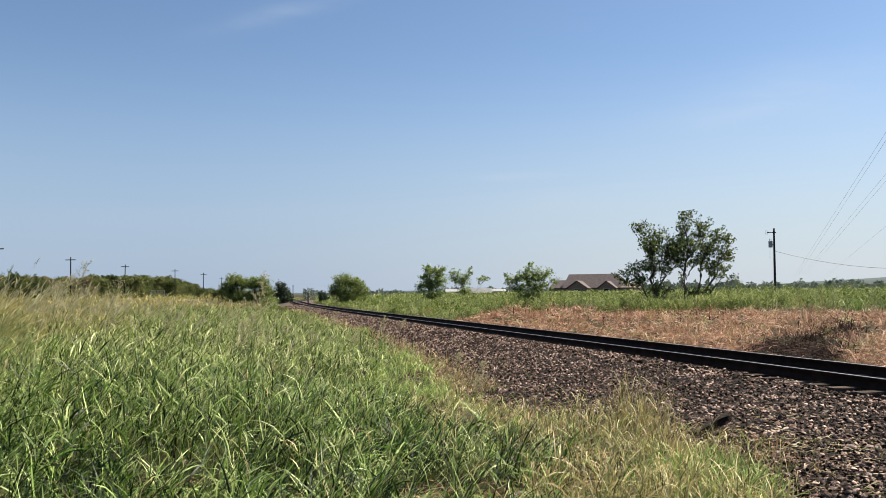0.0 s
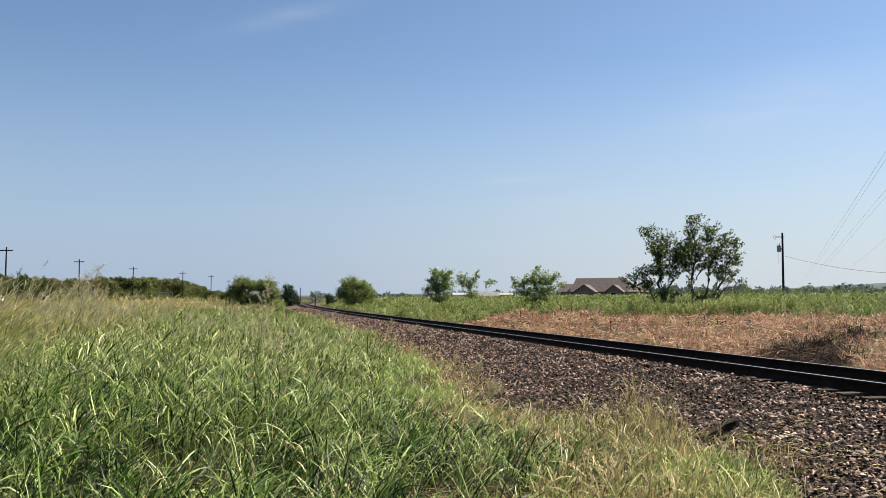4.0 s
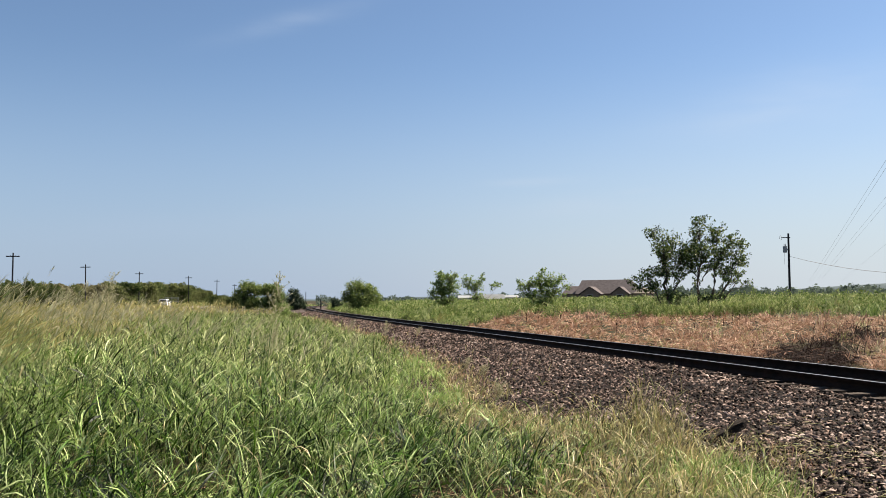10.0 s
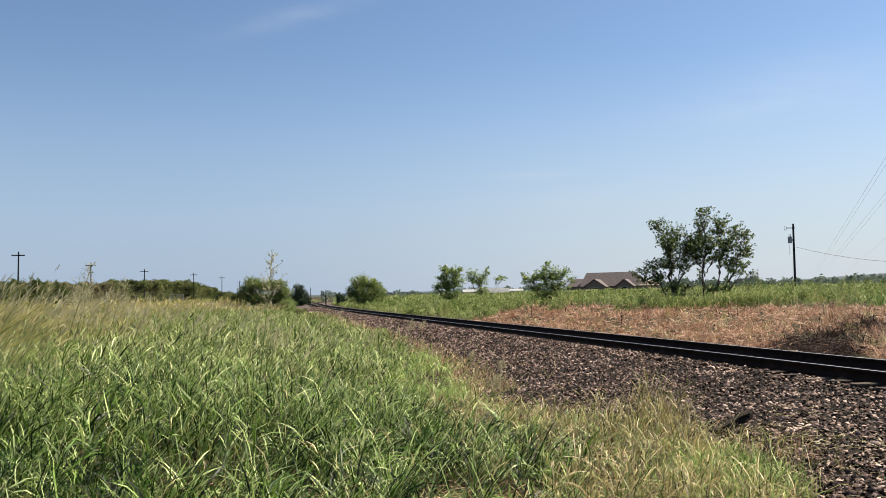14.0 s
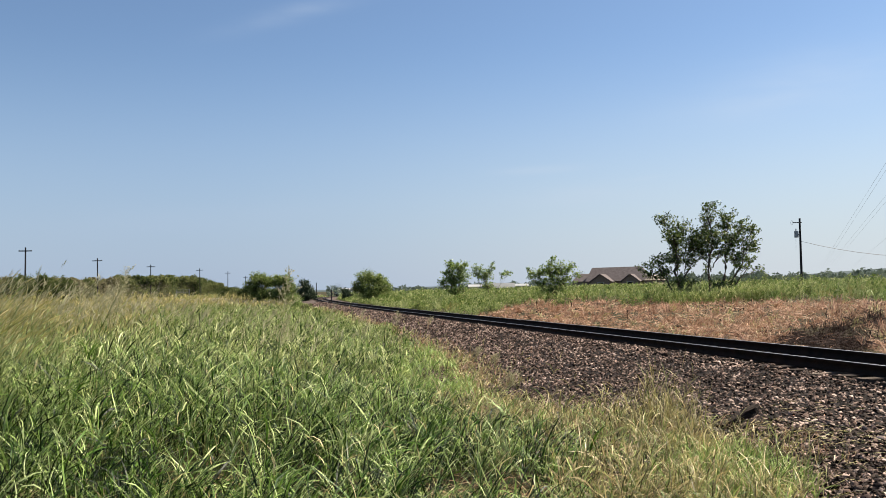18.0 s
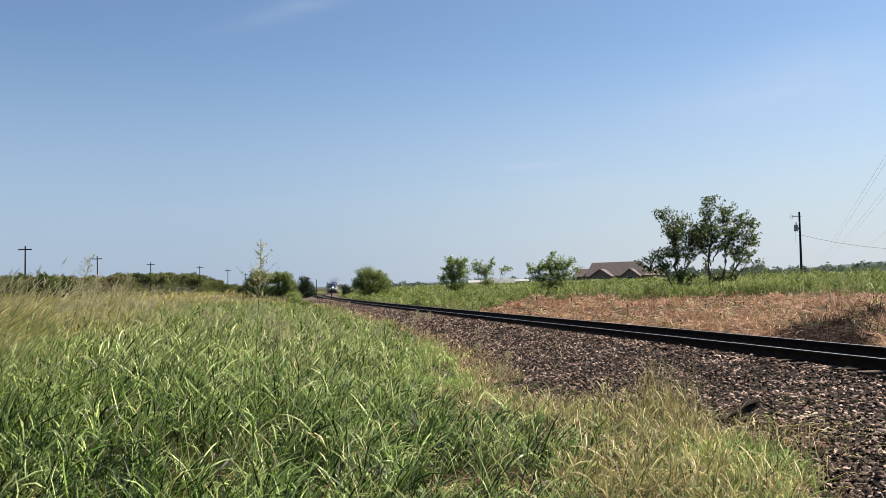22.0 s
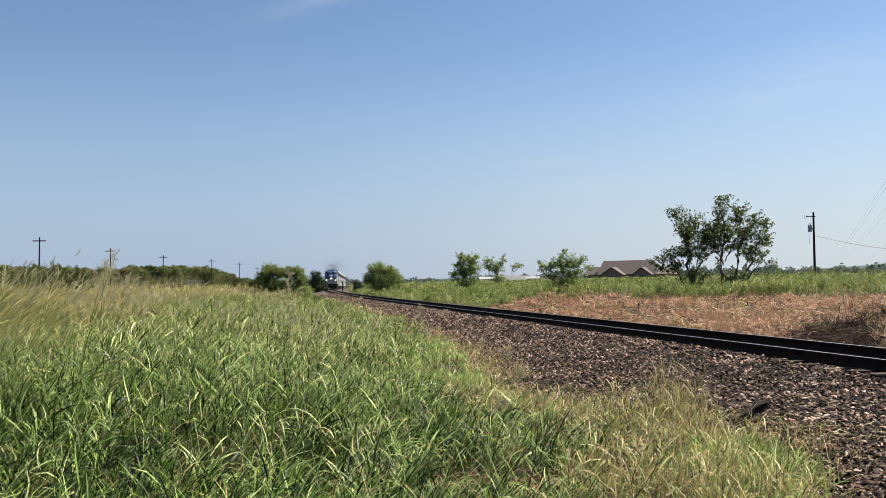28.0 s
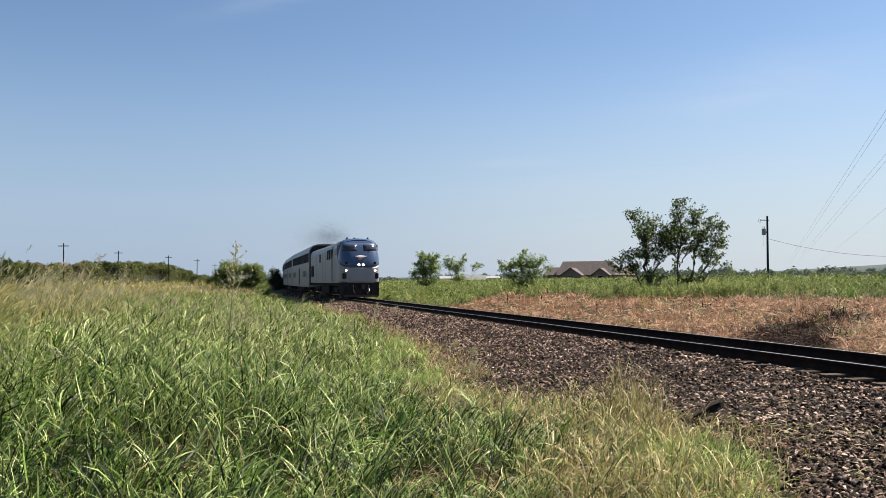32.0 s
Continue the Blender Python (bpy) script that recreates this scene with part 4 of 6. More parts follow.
    k = (across(x, y) > 5) & (y > brown_edge(x) + 2)
    x, y, d = x[k], y[k], d[k]
    hh = rng.uniform(0.5, 1.25, len(x)) * np.where((np.degrees(np.arctan2(x, y)) > 15) & (rng.random(len(x)) < 0.4), 1.45, 1.0)
    i = np.repeat(np.arange(len(x)), 55)
    C = np.stack([x[i], y[i], land(x, y)[i] + hh[i] * rng.random(len(i)) ** 0.7], -1) + rng.normal(0, 0.22, (len(i), 3)) * np.array([1, 1, 0.3])
    V, F = leaf_quads(C, np.maximum(0.10, 0.0024 * d[i]) * rng.uniform(0.7, 1.5, len(i)))
    tagged(raw("broadleaf_weeds", V, F, M_rank), "broad-leaved green weeds past the dead strip", "weeds", kind="stuff")


SWATHES = build_left_field()
build_right_field()


def branchy(bm, a, b, r0, r1, r, wob=0.12, n=5):
    a, b = Vector(a), Vector(b)
    L = (b - a).length
    pts, rad = [], []
    for i in range(n + 1):
        t = i / n
        p = a.lerp(b, t) + Vector((r.gauss(0, 1), r.gauss(0, 1), r.gauss(0, 0.5))) * wob * L * (0.5 if 0 < i < n else 0) * 0.6
        pts.append(p), rad.append(r0 + (r1 - r0) * t)
    return tube(bm, pts, rad, 6 if r0 > 0.04 else 3), pts


def tree(name, label, category, x, y, blobs, leaves, size, mat, trunks=((0, 0, 0.12),), seed=1, tips=60, group="", sink=0.05, spread=0.11, sub=1, stems=(), core=0):
    """A tree or bush: trunks from the ground, limbs into each clump, twigs, and leaves about the twigs' ends. Clumps are relative to the base."""
    r = random.Random(seed)
    z0 = float(land(x, y)) - sink
    ob = empty(name, pose(x, y, z0), label, category, group)
    bm = bmesh.new()
    if sub > 1:
        fine = []
        for (bx, by, bz, rx, ry, rz) in blobs:
            for _ in range(sub):
                d = Vector((r.gauss(0, 1), r.gauss(0, 1), r.gauss(0, 1))).normalized() * r.uniform(0.35, 0.85)
                q = r.uniform(0.36, 0.56)
                fine.append((bx + d.x * rx, by + d.y * ry, max(bz + d.z * rz, 0.3), rx * q, ry * q, rz * q))
        blobs = fine
    for sb, st, w in stems:
        branchy(bm, sb, st, w, w * 0.3, r, 0.09, 6)
    tot = sum(b[3] * b[4] * b[5] for b in blobs)
    cent = []
    for (bx, by, bz, rx, ry, rz) in blobs:
        tx, ty, tr = min(trunks, key=lambda q: abs(q[0] - bx))
        start = Vector((tx, ty, 0))
        if stems:  # limbs leave the nearest stem part of the way up
            sb, st, tr = min(((Vector(p), Vector(q), w) for p, q, w in stems), key=lambda s: (s[1] - Vector((bx, by, bz))).length)
            t = min(max(0.55 * bz / st.z, 0.12), 0.95)
            start, tr = sb.lerp(st, t), tr * (1 - 0.6 * t)
        _, pts = branchy(bm, start, (bx, by, bz), tr * (0.6 if stems else 1), tr * 0.3, r, 0.13, 7)
        share = rx * ry * rz / tot
        m = max(6, int(tips * share))
        for _ in range(m):
            v = Vector((r.gauss(0, 1), r.gauss(0, 1), r.gauss(0, 1))).normalized() * r.random() ** 0.42
            t = Vector((bx + v.x * rx, by + v.y * ry, bz + v.z * rz))
            if t.z < 0.15:
                continue
            src = pts[r.randint(3, 7)]
            branchy(bm, src, t, tr * 0.22, 0.008, r, 0.12, 2)
            k = max(3, int(leaves * share / m))
            rad = spread * (rx + ry + rz) / 3 + 0.05
            g = np.array(t) + rng.normal(0, 1, (k, 3)) * rad
            back = rng.random((k // 3 + 1, 1))
            g2 = np.array(t) * (1 - 0.4 * back) + np.array(src) * 0.4 * back + rng.normal(0, 0.5, (k // 3 + 1, 3)) * rad
            cent += [g, g2]
    part("trunk", bm, M_bark, ob, smooth=True)
    C = np.concatenate(cent)
    sizes = size * rng.uniform(0.6, 1.35, len(C))
    if core:  # larger sprays deep inside close the crown
        for (bx, by, bz, rx, ry, rz) in blobs:
            v = rng.normal(0, 1, (core, 3))
            v *= (0.8 * rng.random(core) ** 0.4 / np.linalg.norm(v, axis=1))[:, None]
            C = np.concatenate([C, np.array((bx, by, bz)) + v * np.array((rx, ry, rz))])
            sizes = np.concatenate([sizes, size * rng.uniform(1.6, 2.8, core)])
    ok = C[:, 2] > 0.05
    V, F = leaf_quads(C[ok], sizes[ok])
    raw("crown", V, F, mat, ob)
    return ob


def open_tree(name, label, x, y, blobs, stems, twigs, per_twig, size, mat, seed, category="tree", group=""):
    """A windblown tree: stems, limbs into each part of the crown, and bent twigs with leaves strung along them."""
    r = random.Random(seed)
    ob = empty(name, pose(x, y, float(land(x, y)) - 0.05), label, category, group)
    bm = bmesh.new()
    for sb, st, w in stems:
        branchy(bm, sb, st, w, w * 0.3, r, 0.10, 7)
    vol = [(b[3] * b[4] * b[5]) ** 0.72 for b in blobs]
    C = []
    for b, q in zip(blobs, vol):
        c, rad = Vector(b[:3]), Vector(b[3:])
        sb, st, w = min(((Vector(p), Vector(e), w) for p, e, w in stems), key=lambda k: min((k[0].lerp(k[1], f) - c).length for f in (0.4, 0.6, 0.8, 1.0)))
        f = min(max(0.6 * c.z / st.z, 0.15), 0.95)
        _, limb = branchy(bm, sb.lerp(st, f), c, w * 0.45 * (1.2 - f), 0.022, r, 0.14, 6)
        for _ in range(max(4, int(twigs * q / sum(vol)))):
            d = Vector((r.gauss(0, 1), r.gauss(0, 1), r.gauss(0.1, 1))).normalized()
            tip = c + Vector((d.x * rad.x, d.y * rad.y, d.z * rad.z)) * r.uniform(0.55, 1.35) + Vector((0.18, 0, 0))
            if tip.z < 0.4:
                continue
            a0 = limb[r.randint(2, 6)]
            mid = a0.lerp(tip, 0.55) + Vector((r.gauss(0, 0.1), r.gauss(0, 0.1), r.uniform(0.0, 0.22)))
            tube(bm, [a0, mid, tip], [0.016, 0.011, 0.005], 3)
            for _ in range(per_twig):
                t = r.uniform(0.25, 1.0)
                p = (a0.lerp(mid, t * 2) if t < 0.5 else mid.lerp(tip, t * 2 - 1)) + Vector((r.gauss(0, 0.09), r.gauss(0, 0.09), r.gauss(-0.03, 0.08)))
                C.append(p[:])
    part("trunk", bm, M_bark, ob, smooth=True)
    C = np.array(C)
    V, F = leaf_quads(C, size * rng.uniform(0.6, 1.35, len(C)))
    raw("crown", V, F, mat, ob)
    return ob


# the leaning pair beyond the dead grass
open_tree("tree", "leaning wild tree with an open crown and low side branches", 17.6, 64.0, [(1.25, 0.2, 4.35, 0.75, 0.70, 0.65), (1.75, 0.1, 4.75, 0.70, 0.66, 0.60), (1.30, -0.2, 5.45, 0.62, 0.58, 0.50), (2.05, 0.2, 3.90, 0.60, 0.56, 0.50), (-2.75, -0.2, 2.95, 0.60, 0.50, 0.30), (-1.08, 0.6, 6.80, 0.80, 0.74, 0.72), (0.05, 0.6, 5.90, 1.12, 1.04, 0.96), (-0.56, -0.6, 5.16, 0.96, 0.89, 0.80), (0.92, -0.6, 5.15, 0.80, 0.74, 0.72), (0.02, 0.5, 4.56, 0.96, 0.89, 0.72), (-0.30, 0.3, 3.67, 1.12, 1.04, 0.56), (-1.78, 0.2, 3.46, 1.04, 0.96, 0.40), (-3.42, -0.3, 2.80, 0.32, 0.30, 0.13), (-2.25, 0.1, 2.35, 0.87, 0.81, 0.32), (-1.06, 0.1, 2.49, 0.96, 0.89, 0.56), (0.59, 0.1, 3.37, 0.56, 0.52, 0.64), (-0.34, -0.5, 1.75, 0.87, 0.81, 0.54), (0.69, -0.1, 1.50, 0.54, 0.50, 0.49)],
     (((-0.05, 0, 0), (-0.3, 0.1, 5.9), 0.13), ((0.1, 0.2, 0), (0.7, 0.2, 4.8), 0.11), ((-0.2, 0, 0), (-1.7, 0, 3.0), 0.09)), 370, 15, 0.20, M_leaf, 11)
open_tree("tree", "broad wild tree with several stems and windblown leaves", 20.4, 64.4, [(-1.35, 0.2, 4.55, 0.75, 0.70, 0.62), (-0.95, -0.3, 5.45, 0.62, 0.60, 0.55), (-0.07, 0.3, 7.55, 0.81, 0.75, 0.49), (-0.24, 0.7, 6.45, 0.81, 0.75, 0.65), (1.11, 0.6, 6.60, 0.96, 0.89, 0.89), (2.29, 0.1, 5.91, 0.89, 0.82, 0.72), (3.18, -0.1, 5.45, 0.56, 0.52, 0.40), (-0.12, -0.3, 5.02, 0.96, 0.89, 0.81), (1.37, -0.6, 4.86, 1.12, 1.04, 0.81), (2.70, -0.7, 4.41, 0.81, 0.75, 0.65), (-0.55, -0.0, 3.83, 0.60, 0.55, 0.45), (0.40, -0.3, 4.05, 0.80, 0.75, 0.50), (1.63, -0.2, 3.52, 0.96, 0.89, 0.72), (2.82, 0.5, 3.21, 0.60, 0.55, 0.36), (3.70, 0.0, 2.69, 0.40, 0.37, 0.24), (-0.60, 0.1, 2.63, 0.40, 0.38, 0.25), (1.91, -0.4, 2.65, 0.65, 0.60, 0.19), (-0.05, -0.7, 1.30, 0.70, 0.65, 0.40), (0.80, -0.2, 1.40, 0.60, 0.55, 0.40)],
     (((-0.2, 0, 0), (-0.3, 0.1, 6.6), 0.13), ((0.55, 0.2, 0), (1.25, 0.2, 6.2), 0.14), ((0.6, 0.1, 0), (3.0, 0, 5.2), 0.11), ((0.5, -0.1, 0), (2.9, 0, 3.0), 0.08)), 400, 15, 0.20, M_leaf, 12)


def rise_by(f, blobs):
    return [(x, y, z * f, a, b, c) for x, y, z, a, b, c in blobs]


# saplings behind the track
open_tree("sapling", "bushy green sapling beyond the railway", -0.85, 85, rise_by(1.15, [(0.23, 0.0, 3.62, 0.77, 0.71, 0.64), (1.23, 0.4, 3.49, 0.90, 0.83, 0.77), (0.63, 0.1, 2.43, 1.14, 1.06, 0.90), (1.58, -0.3, 2.55, 0.77, 0.71, 0.90), (1.94, 0.3, 3.90, 0.32, 0.30, 0.49), (-0.19, 0.2, 2.91, 0.51, 0.47, 0.77), (0.80, 0.2, 1.30, 1.30, 1.20, 0.65), (-0.50, 0.3, 2.00, 0.65, 0.60, 0.65)]), (((0.6, 0, 0), (0.4, 0, 3.4), 0.05), ((0.7, 0, 0), (1.5, 0.1, 3.2), 0.045), ((0.5, 0, 0), (-0.2, 0.1, 2.2), 0.03)), 300, 15, 0.19, M_leafb, 13, "sapling", "saplings")
open_tree("sapling", "thin sparse sapling with spread branches", 4.3, 90, rise_by(1.15, [(-2.07, 0.2, 3.12, 0.90, 0.83, 0.56), (-1.03, 0.2, 2.91, 0.67, 0.62, 0.56), (-0.19, -0.1, 3.32, 0.45, 0.42, 0.67), (-1.35, 0.4, 2.49, 1.35, 1.25, 0.45), (1.47, 0.4, 2.79, 0.79, 0.73, 0.23), (0.84, -0.3, 2.69, 0.56, 0.52, 0.18), (-0.80, 0.2, 1.60, 0.97, 0.90, 0.54)]), (((-0.6, 0, 0), (-0.9, 0, 3.0), 0.045), ((-0.6, 0, 0), (-2.0, 0.1, 2.9), 0.035), ((-0.5, 0, 0), (1.2, 0.1, 2.6), 0.03)), 140, 13, 0.19, M_leafb, 14, "sapling", "saplings")
open_tree("sapling", "broad green sapling with upright shoots beyond the railway", 9.5, 80, rise_by(1.15, [(-0.12, 0.2, 2.69, 1.20, 1.11, 0.90), (0.99, -0.0, 2.68, 1.10, 1.02, 0.80), (-1.23, 0.0, 2.51, 1.00, 0.93, 0.70), (-2.15, -0.0, 2.70, 0.50, 0.46, 0.50), (-0.01, 0.4, 3.61, 0.36, 0.33, 0.54), (1.92, 0.0, 3.05, 0.40, 0.37, 0.50), (0.61, 0.3, 1.76, 1.60, 1.48, 0.60), (-0.87, -0.1, 1.67, 1.20, 1.11, 0.50), (-2.34, 0.3, 2.05, 0.40, 0.37, 0.40), (2.47, 0.3, 2.30, 0.60, 0.56, 0.30), (0.10, -0.0, 1.00, 1.62, 1.50, 0.54)]), (((0, 0, 0), (0, 0, 3.2), 0.05), ((0.1, 0, 0), (1.6, 0.1, 2.7), 0.04), ((-0.1, 0, 0), (-1.8, 0.1, 2.5), 0.04)), 330, 15, 0.19, M_leafb, 15, "sapling", "saplings")
# round bush, cedar and clump by the bend
tree("bush", "dense rounded green bush by the railway", "bush", -12.3, 120, [(-0.8, 0, 3.55, 1.7, 1.5, 1.2), (0.8, 0.2, 3.45, 1.55, 1.4, 1.1), (1.9, 0, 2.2, 1.4, 1.3, 1.2), (-1.9, 0, 2.2, 1.3, 1.2, 1.2), (0, 0, 1.9, 2.4, 2.0, 1.5), (0.6, 0, 0.9, 2.7, 2.0, 0.9)], 10500, 0.19, M_bushd, ((0, 0, 0.12),), 16, 320, core=170)
tree("bush", "small dark bush by the distant rails", "bush", -20.4, 150, [(0, 0, 1.5, 1.0, 1.0, 0.9), (0.6, 0, 1.0, 0.9, 0.8, 0.8)], 1200, 0.3, M_cedar, ((0, 0, 0.08),), 17, 40)
tree("cedar", "dark green cedar beside the line", "cedar tree", -27.6, 150, [(0, 0, 1.6, 1.7, 1.5, 1.5), (-0.2, 0, 3.0, 1.1, 1.0, 1.2), (0.9, 0, 1.1, 1.2, 1.0, 0.9)], 4200, 0.3, M_cedar, ((0, 0, 0.12),), 18, 240)
tree("tree", "low spreading green tree in the clump", "tree", -41.0, 172, [(-0.5, 0, 4.9, 2.1, 2.2, 1.4), (-1.9, 0, 3.3, 1.9, 1.8, 1.5), (1.2, 0.4, 4.2, 1.6, 1.6, 1.3), (0.2, 0, 1.6, 2.9, 2.2, 1.5)], 7000, 0.26, M_bushd, ((0, 0, 0.16),), 19, 240, "clump by the bend", core=170)
tree("tree", "low olive-green tree in the clump", "tree", -36.6, 170, [(-0.7, 0, 4.4, 1.9, 1.8, 1.4), (1.1, 0.3, 4.3, 1.8, 1.7, 1.3), (2.0, 0, 2.5, 1.9, 1.5, 1.7), (-0.4, 0, 1.6, 2.8, 2.0, 1.4)], 7000, 0.26, M_bushd, ((0, 0, 0.16),), 20, 240, "clump by the bend", core=170)
for i, (x, y, h, w) in enumerate(((-50.5, 196, 3.2, 2.6), (-55.5, 205, 2.6, 2.8), (-60.5, 214, 2.9, 2.6), (-46.0, 190, 2.7, 2.2))):
    tree("bush", "low dusty bush past the clump by the bend", "bush", x, y, [(0, 0, h * 0.5, w, w, h * 0.5), (0.5, 0, h * 0.75, w * 0.6, w * 0.6, h * 0.28)], 1500, 0.32, (M_scrubd, M_scrub)[i % 2], ((0, 0, 0.08),), 140 + i, 60, "field bushes", core=90)


for i, (x, y, h) in enumerate(((-23.4, 118, 1.9), (-21.6, 108, 1.6), (-18.6, 95, 1.2), (-14.4, 78, 0.8))):
    tree("shrub", "low olive-green shrub at the edge of the ballast", "shrub", x, y, [(0, 0, h * 0.5, h * 0.7, h * 0.7, h * 0.5)], 1000, 0.15, M_scrub if i % 2 else M_leafb, ((0, 0, 0.03),), 60 + i, 50, "verge shrubs")


for i, (x, y, h, w) in enumerate(((23.3, 64, 1.75, 0.5), (24.5, 65, 2.0, 0.55), (21.6, 66, 1.5, 0.5), (27.6, 66, 1.7, 0.6), (30.4, 68, 1.6, 0.9), (33.5, 70, 1.7, 0.8), (26.0, 60, 1.3, 0.7), (31.5, 62, 1.25, 0.9), (8.2, 62, 1.0, 0.8), (12.5, 58, 1.1, 0.9), (2.5, 56, 0.9, 0.8), (-3.0, 62, 1.0, 0.7), (5.0, 70, 1.2, 0.9))):
    tree("weed_clump", "tall dark green weed clump in the field edge", "weeds", x, y, [(0, 0, h * 0.45, w, w, h * 0.45), (0.2 * w, 0, h * 0.85, w * 0.4, w * 0.4, h * 0.2)], 420, 0.13, M_bushd, ((0, 0, 0.02),), 80 + i, 40, "tall weeds")


def scrub_row():
    """The long thicket behind the road, bush by bush."""
    r = random.Random(5)
    y, i = 128.0, 0
    while y < 374:
        x = -102 - 0.02 * (y - 150) + (3.0 if i % 2 else -2.0) + r.uniform(-1.5, 1.5)
        hgt = float(np.interp(y, [128, 200, 236, 255, 270, 310, 335, 350, 362, 374], [5.8, 6.4, 6.8, 7.8, 8.8, 9.0, 8.2, 7.4, 5.6, 3.6])) * 1.1 * r.uniform(0.88, 1.08)
        w = r.uniform(4.0, 5.6)
        tree("scrub_bush", "olive-green scrub bush in a thicket behind the road", "bush", x, y,
             [(0, 0, hgt * 0.46, w, w, hgt * 0.42)] + [(r.uniform(-0.9, 0.9) * w, r.uniform(-0.9, 0.9) * w, hgt * r.uniform(0.64, 0.80), w * 0.5, w * 0.5, hgt * 0.19) for _ in range(4)] + [(r.uniform(-2, 2), 0, hgt * 0.25, w * 1.1, w * 1.1, hgt * 0.25)], 2700, 0.38, ((M_scrub, M_dusty, M_dusty) if y < 240 else (M_scrub, M_scrubd, M_scrub))[i % 3], ((0, 0, 0.1),), 100 + i, 80, "thicket", 0.2, 0.08, core=200)
        y += r.uniform(3.6, 5.2)
        i += 1
    for x, y, hgt, w in ((-44.2, 86, 3.7, 1.9), (-41.2, 85, 3.2, 1.5), (-48.2, 88, 3.3, 2.0)):
        tree("scrub_bush", "dusty olive bush at the edge of the field", "bush", x, y, [(0, 0, hgt * 0.5, w, w, hgt * 0.5), (0.4, 0, hgt * 0.8, w * 0.5, w * 0.5, hgt * 0.3)], 2800, 0.17, M_scrubd, ((0, 0, 0.08),), int(100 + w * 10 + y), 90, "field bushes", 0.1, 0.10, core=120)


scrub_row()


def far_woods(name, label, a0, a1, d0, d1, h0, h1, n, mat, base=0.0, size=3.0):
    a, d = np.radians(rng.uniform(a0, a1, n)), rng.uniform(d0, d1, n)
    top = np.interp(np.degrees(a) * 1.0, np.linspace(a0, a1, 60), rng.uniform(h0, h1, 60)) * rng.uniform(0.8, 1.1, n)
    C = np.stack([d * np.sin(a), d * np.cos(a), base + top * rng.random(n) ** 0.6], -1)
    V, F = leaf_quads(C, size * rng.uniform(0.6, 1.6, n))
    return tagged(raw(name, V, F, mat), label, "woods", kind="stuff")


# distance haze is painted into the woods as a flat, pale grey-green
M_hazed_wood = surface("far_woods", [(0.1, (0.055, 0.075, 0.055)), (0.6, (0.078, 0.102, 0.078)), (1.0, (0.105, 0.13, 0.10))], 0.01, 0.95, bump=0, per="island", fine=0.1, leaf=0.4, gloss=0.0)
# the hills' blue-grey is air haze put into their colour
M_hill = surface("hazed_hills", [(0.3, (0.045, 0.06, 0.062)), (0.7, (0.062, 0.08, 0.082))], 0.004, 1.0, bump=0, fine=0.15)
far_woods("woods", "distant low woods along the horizon", -9, 26, 380, 480, 3.0, 6.0, 12000, M_hazed_wood, -1.2, 1.0)
far_woods("woods", "distant low woods along the horizon", 12, 21, 260, 340, 3.6, 6.2, 6000, M_hazed_wood, -0.5, 0.9)
far_woods("woods", "distant low woods along the horizon", 20, 42, 250, 330, 3.4, 5.6, 9000, M_hazed_wood, -0.5, 0.9)
far_woods("woods", "distant woods past the road", -42, -10.5, 420, 560, 3.5, 6.5, 12000, M_hazed_wood, -0.6, 0.8)


def build_hills():
    """Low hills along the horizon, all round."""
    n, V = 240, []
    for i in range(n):
        a = 2 * math.pi * i / n
        deg = math.degrees(a)
        deg = deg - 360 if deg > 180 else deg
        h = 9 + 4 * math.sin(3 * a + 1) + 3 * math.sin(11 * a) + 2 * math.sin(29 * a + 2)
        h += 46 * max(0, 1 - abs(deg - 30) / 11)
        for d, z in ((3000, -12), (3400, h * 0.7), (3800, h), (4200, -14)):
            V.append((d * math.sin(a), d * math.cos(a), z))
    i = np.arange(n)[:, None] * 4 + np.arange(3)
    j = (i + 4) % (4 * n)
    F = np.stack([i, j, j + 1, i + 1], -1).reshape(-1, 4)
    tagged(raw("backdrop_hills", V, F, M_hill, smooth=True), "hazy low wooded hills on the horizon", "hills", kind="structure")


build_hills()

# ---------------------------------------------------------------- road, poles, buildings
M_road = surface("dirt_road", [(0.3, (0.17, 0.14, 0.10)), (0.7, (0.25, 0.21, 0.16))], 0.6, 0.95, bump=0.5, bump_scale=12)


def build_road():
    ys = np.concatenate([np.arange(-200, 20, 20), np.arange(20, 340, 5), np.arange(340, 700, 30)])
    V = []
    for o in (-3.6, -2.6, 0, 2.6, 3.6):
        x = road_x(ys) + o
        V.append(np.stack([x, ys, land(x, ys) + (0.02 if abs(o) > 3 else 0.10)], -1))
    V = np.stack(V, 1)
    i = np.arange(len(ys) - 1)[:, None] * 5 + np.arange(4)
    F = np.stack([i, i + 1, i + 6, i + 5], -1).reshape(-1, 4)
    tagged(raw("road", V.reshape(-1, 3), F, M_road, smooth=True), "pale unpaved country road past the field", "road", kind="structure")


build_road()


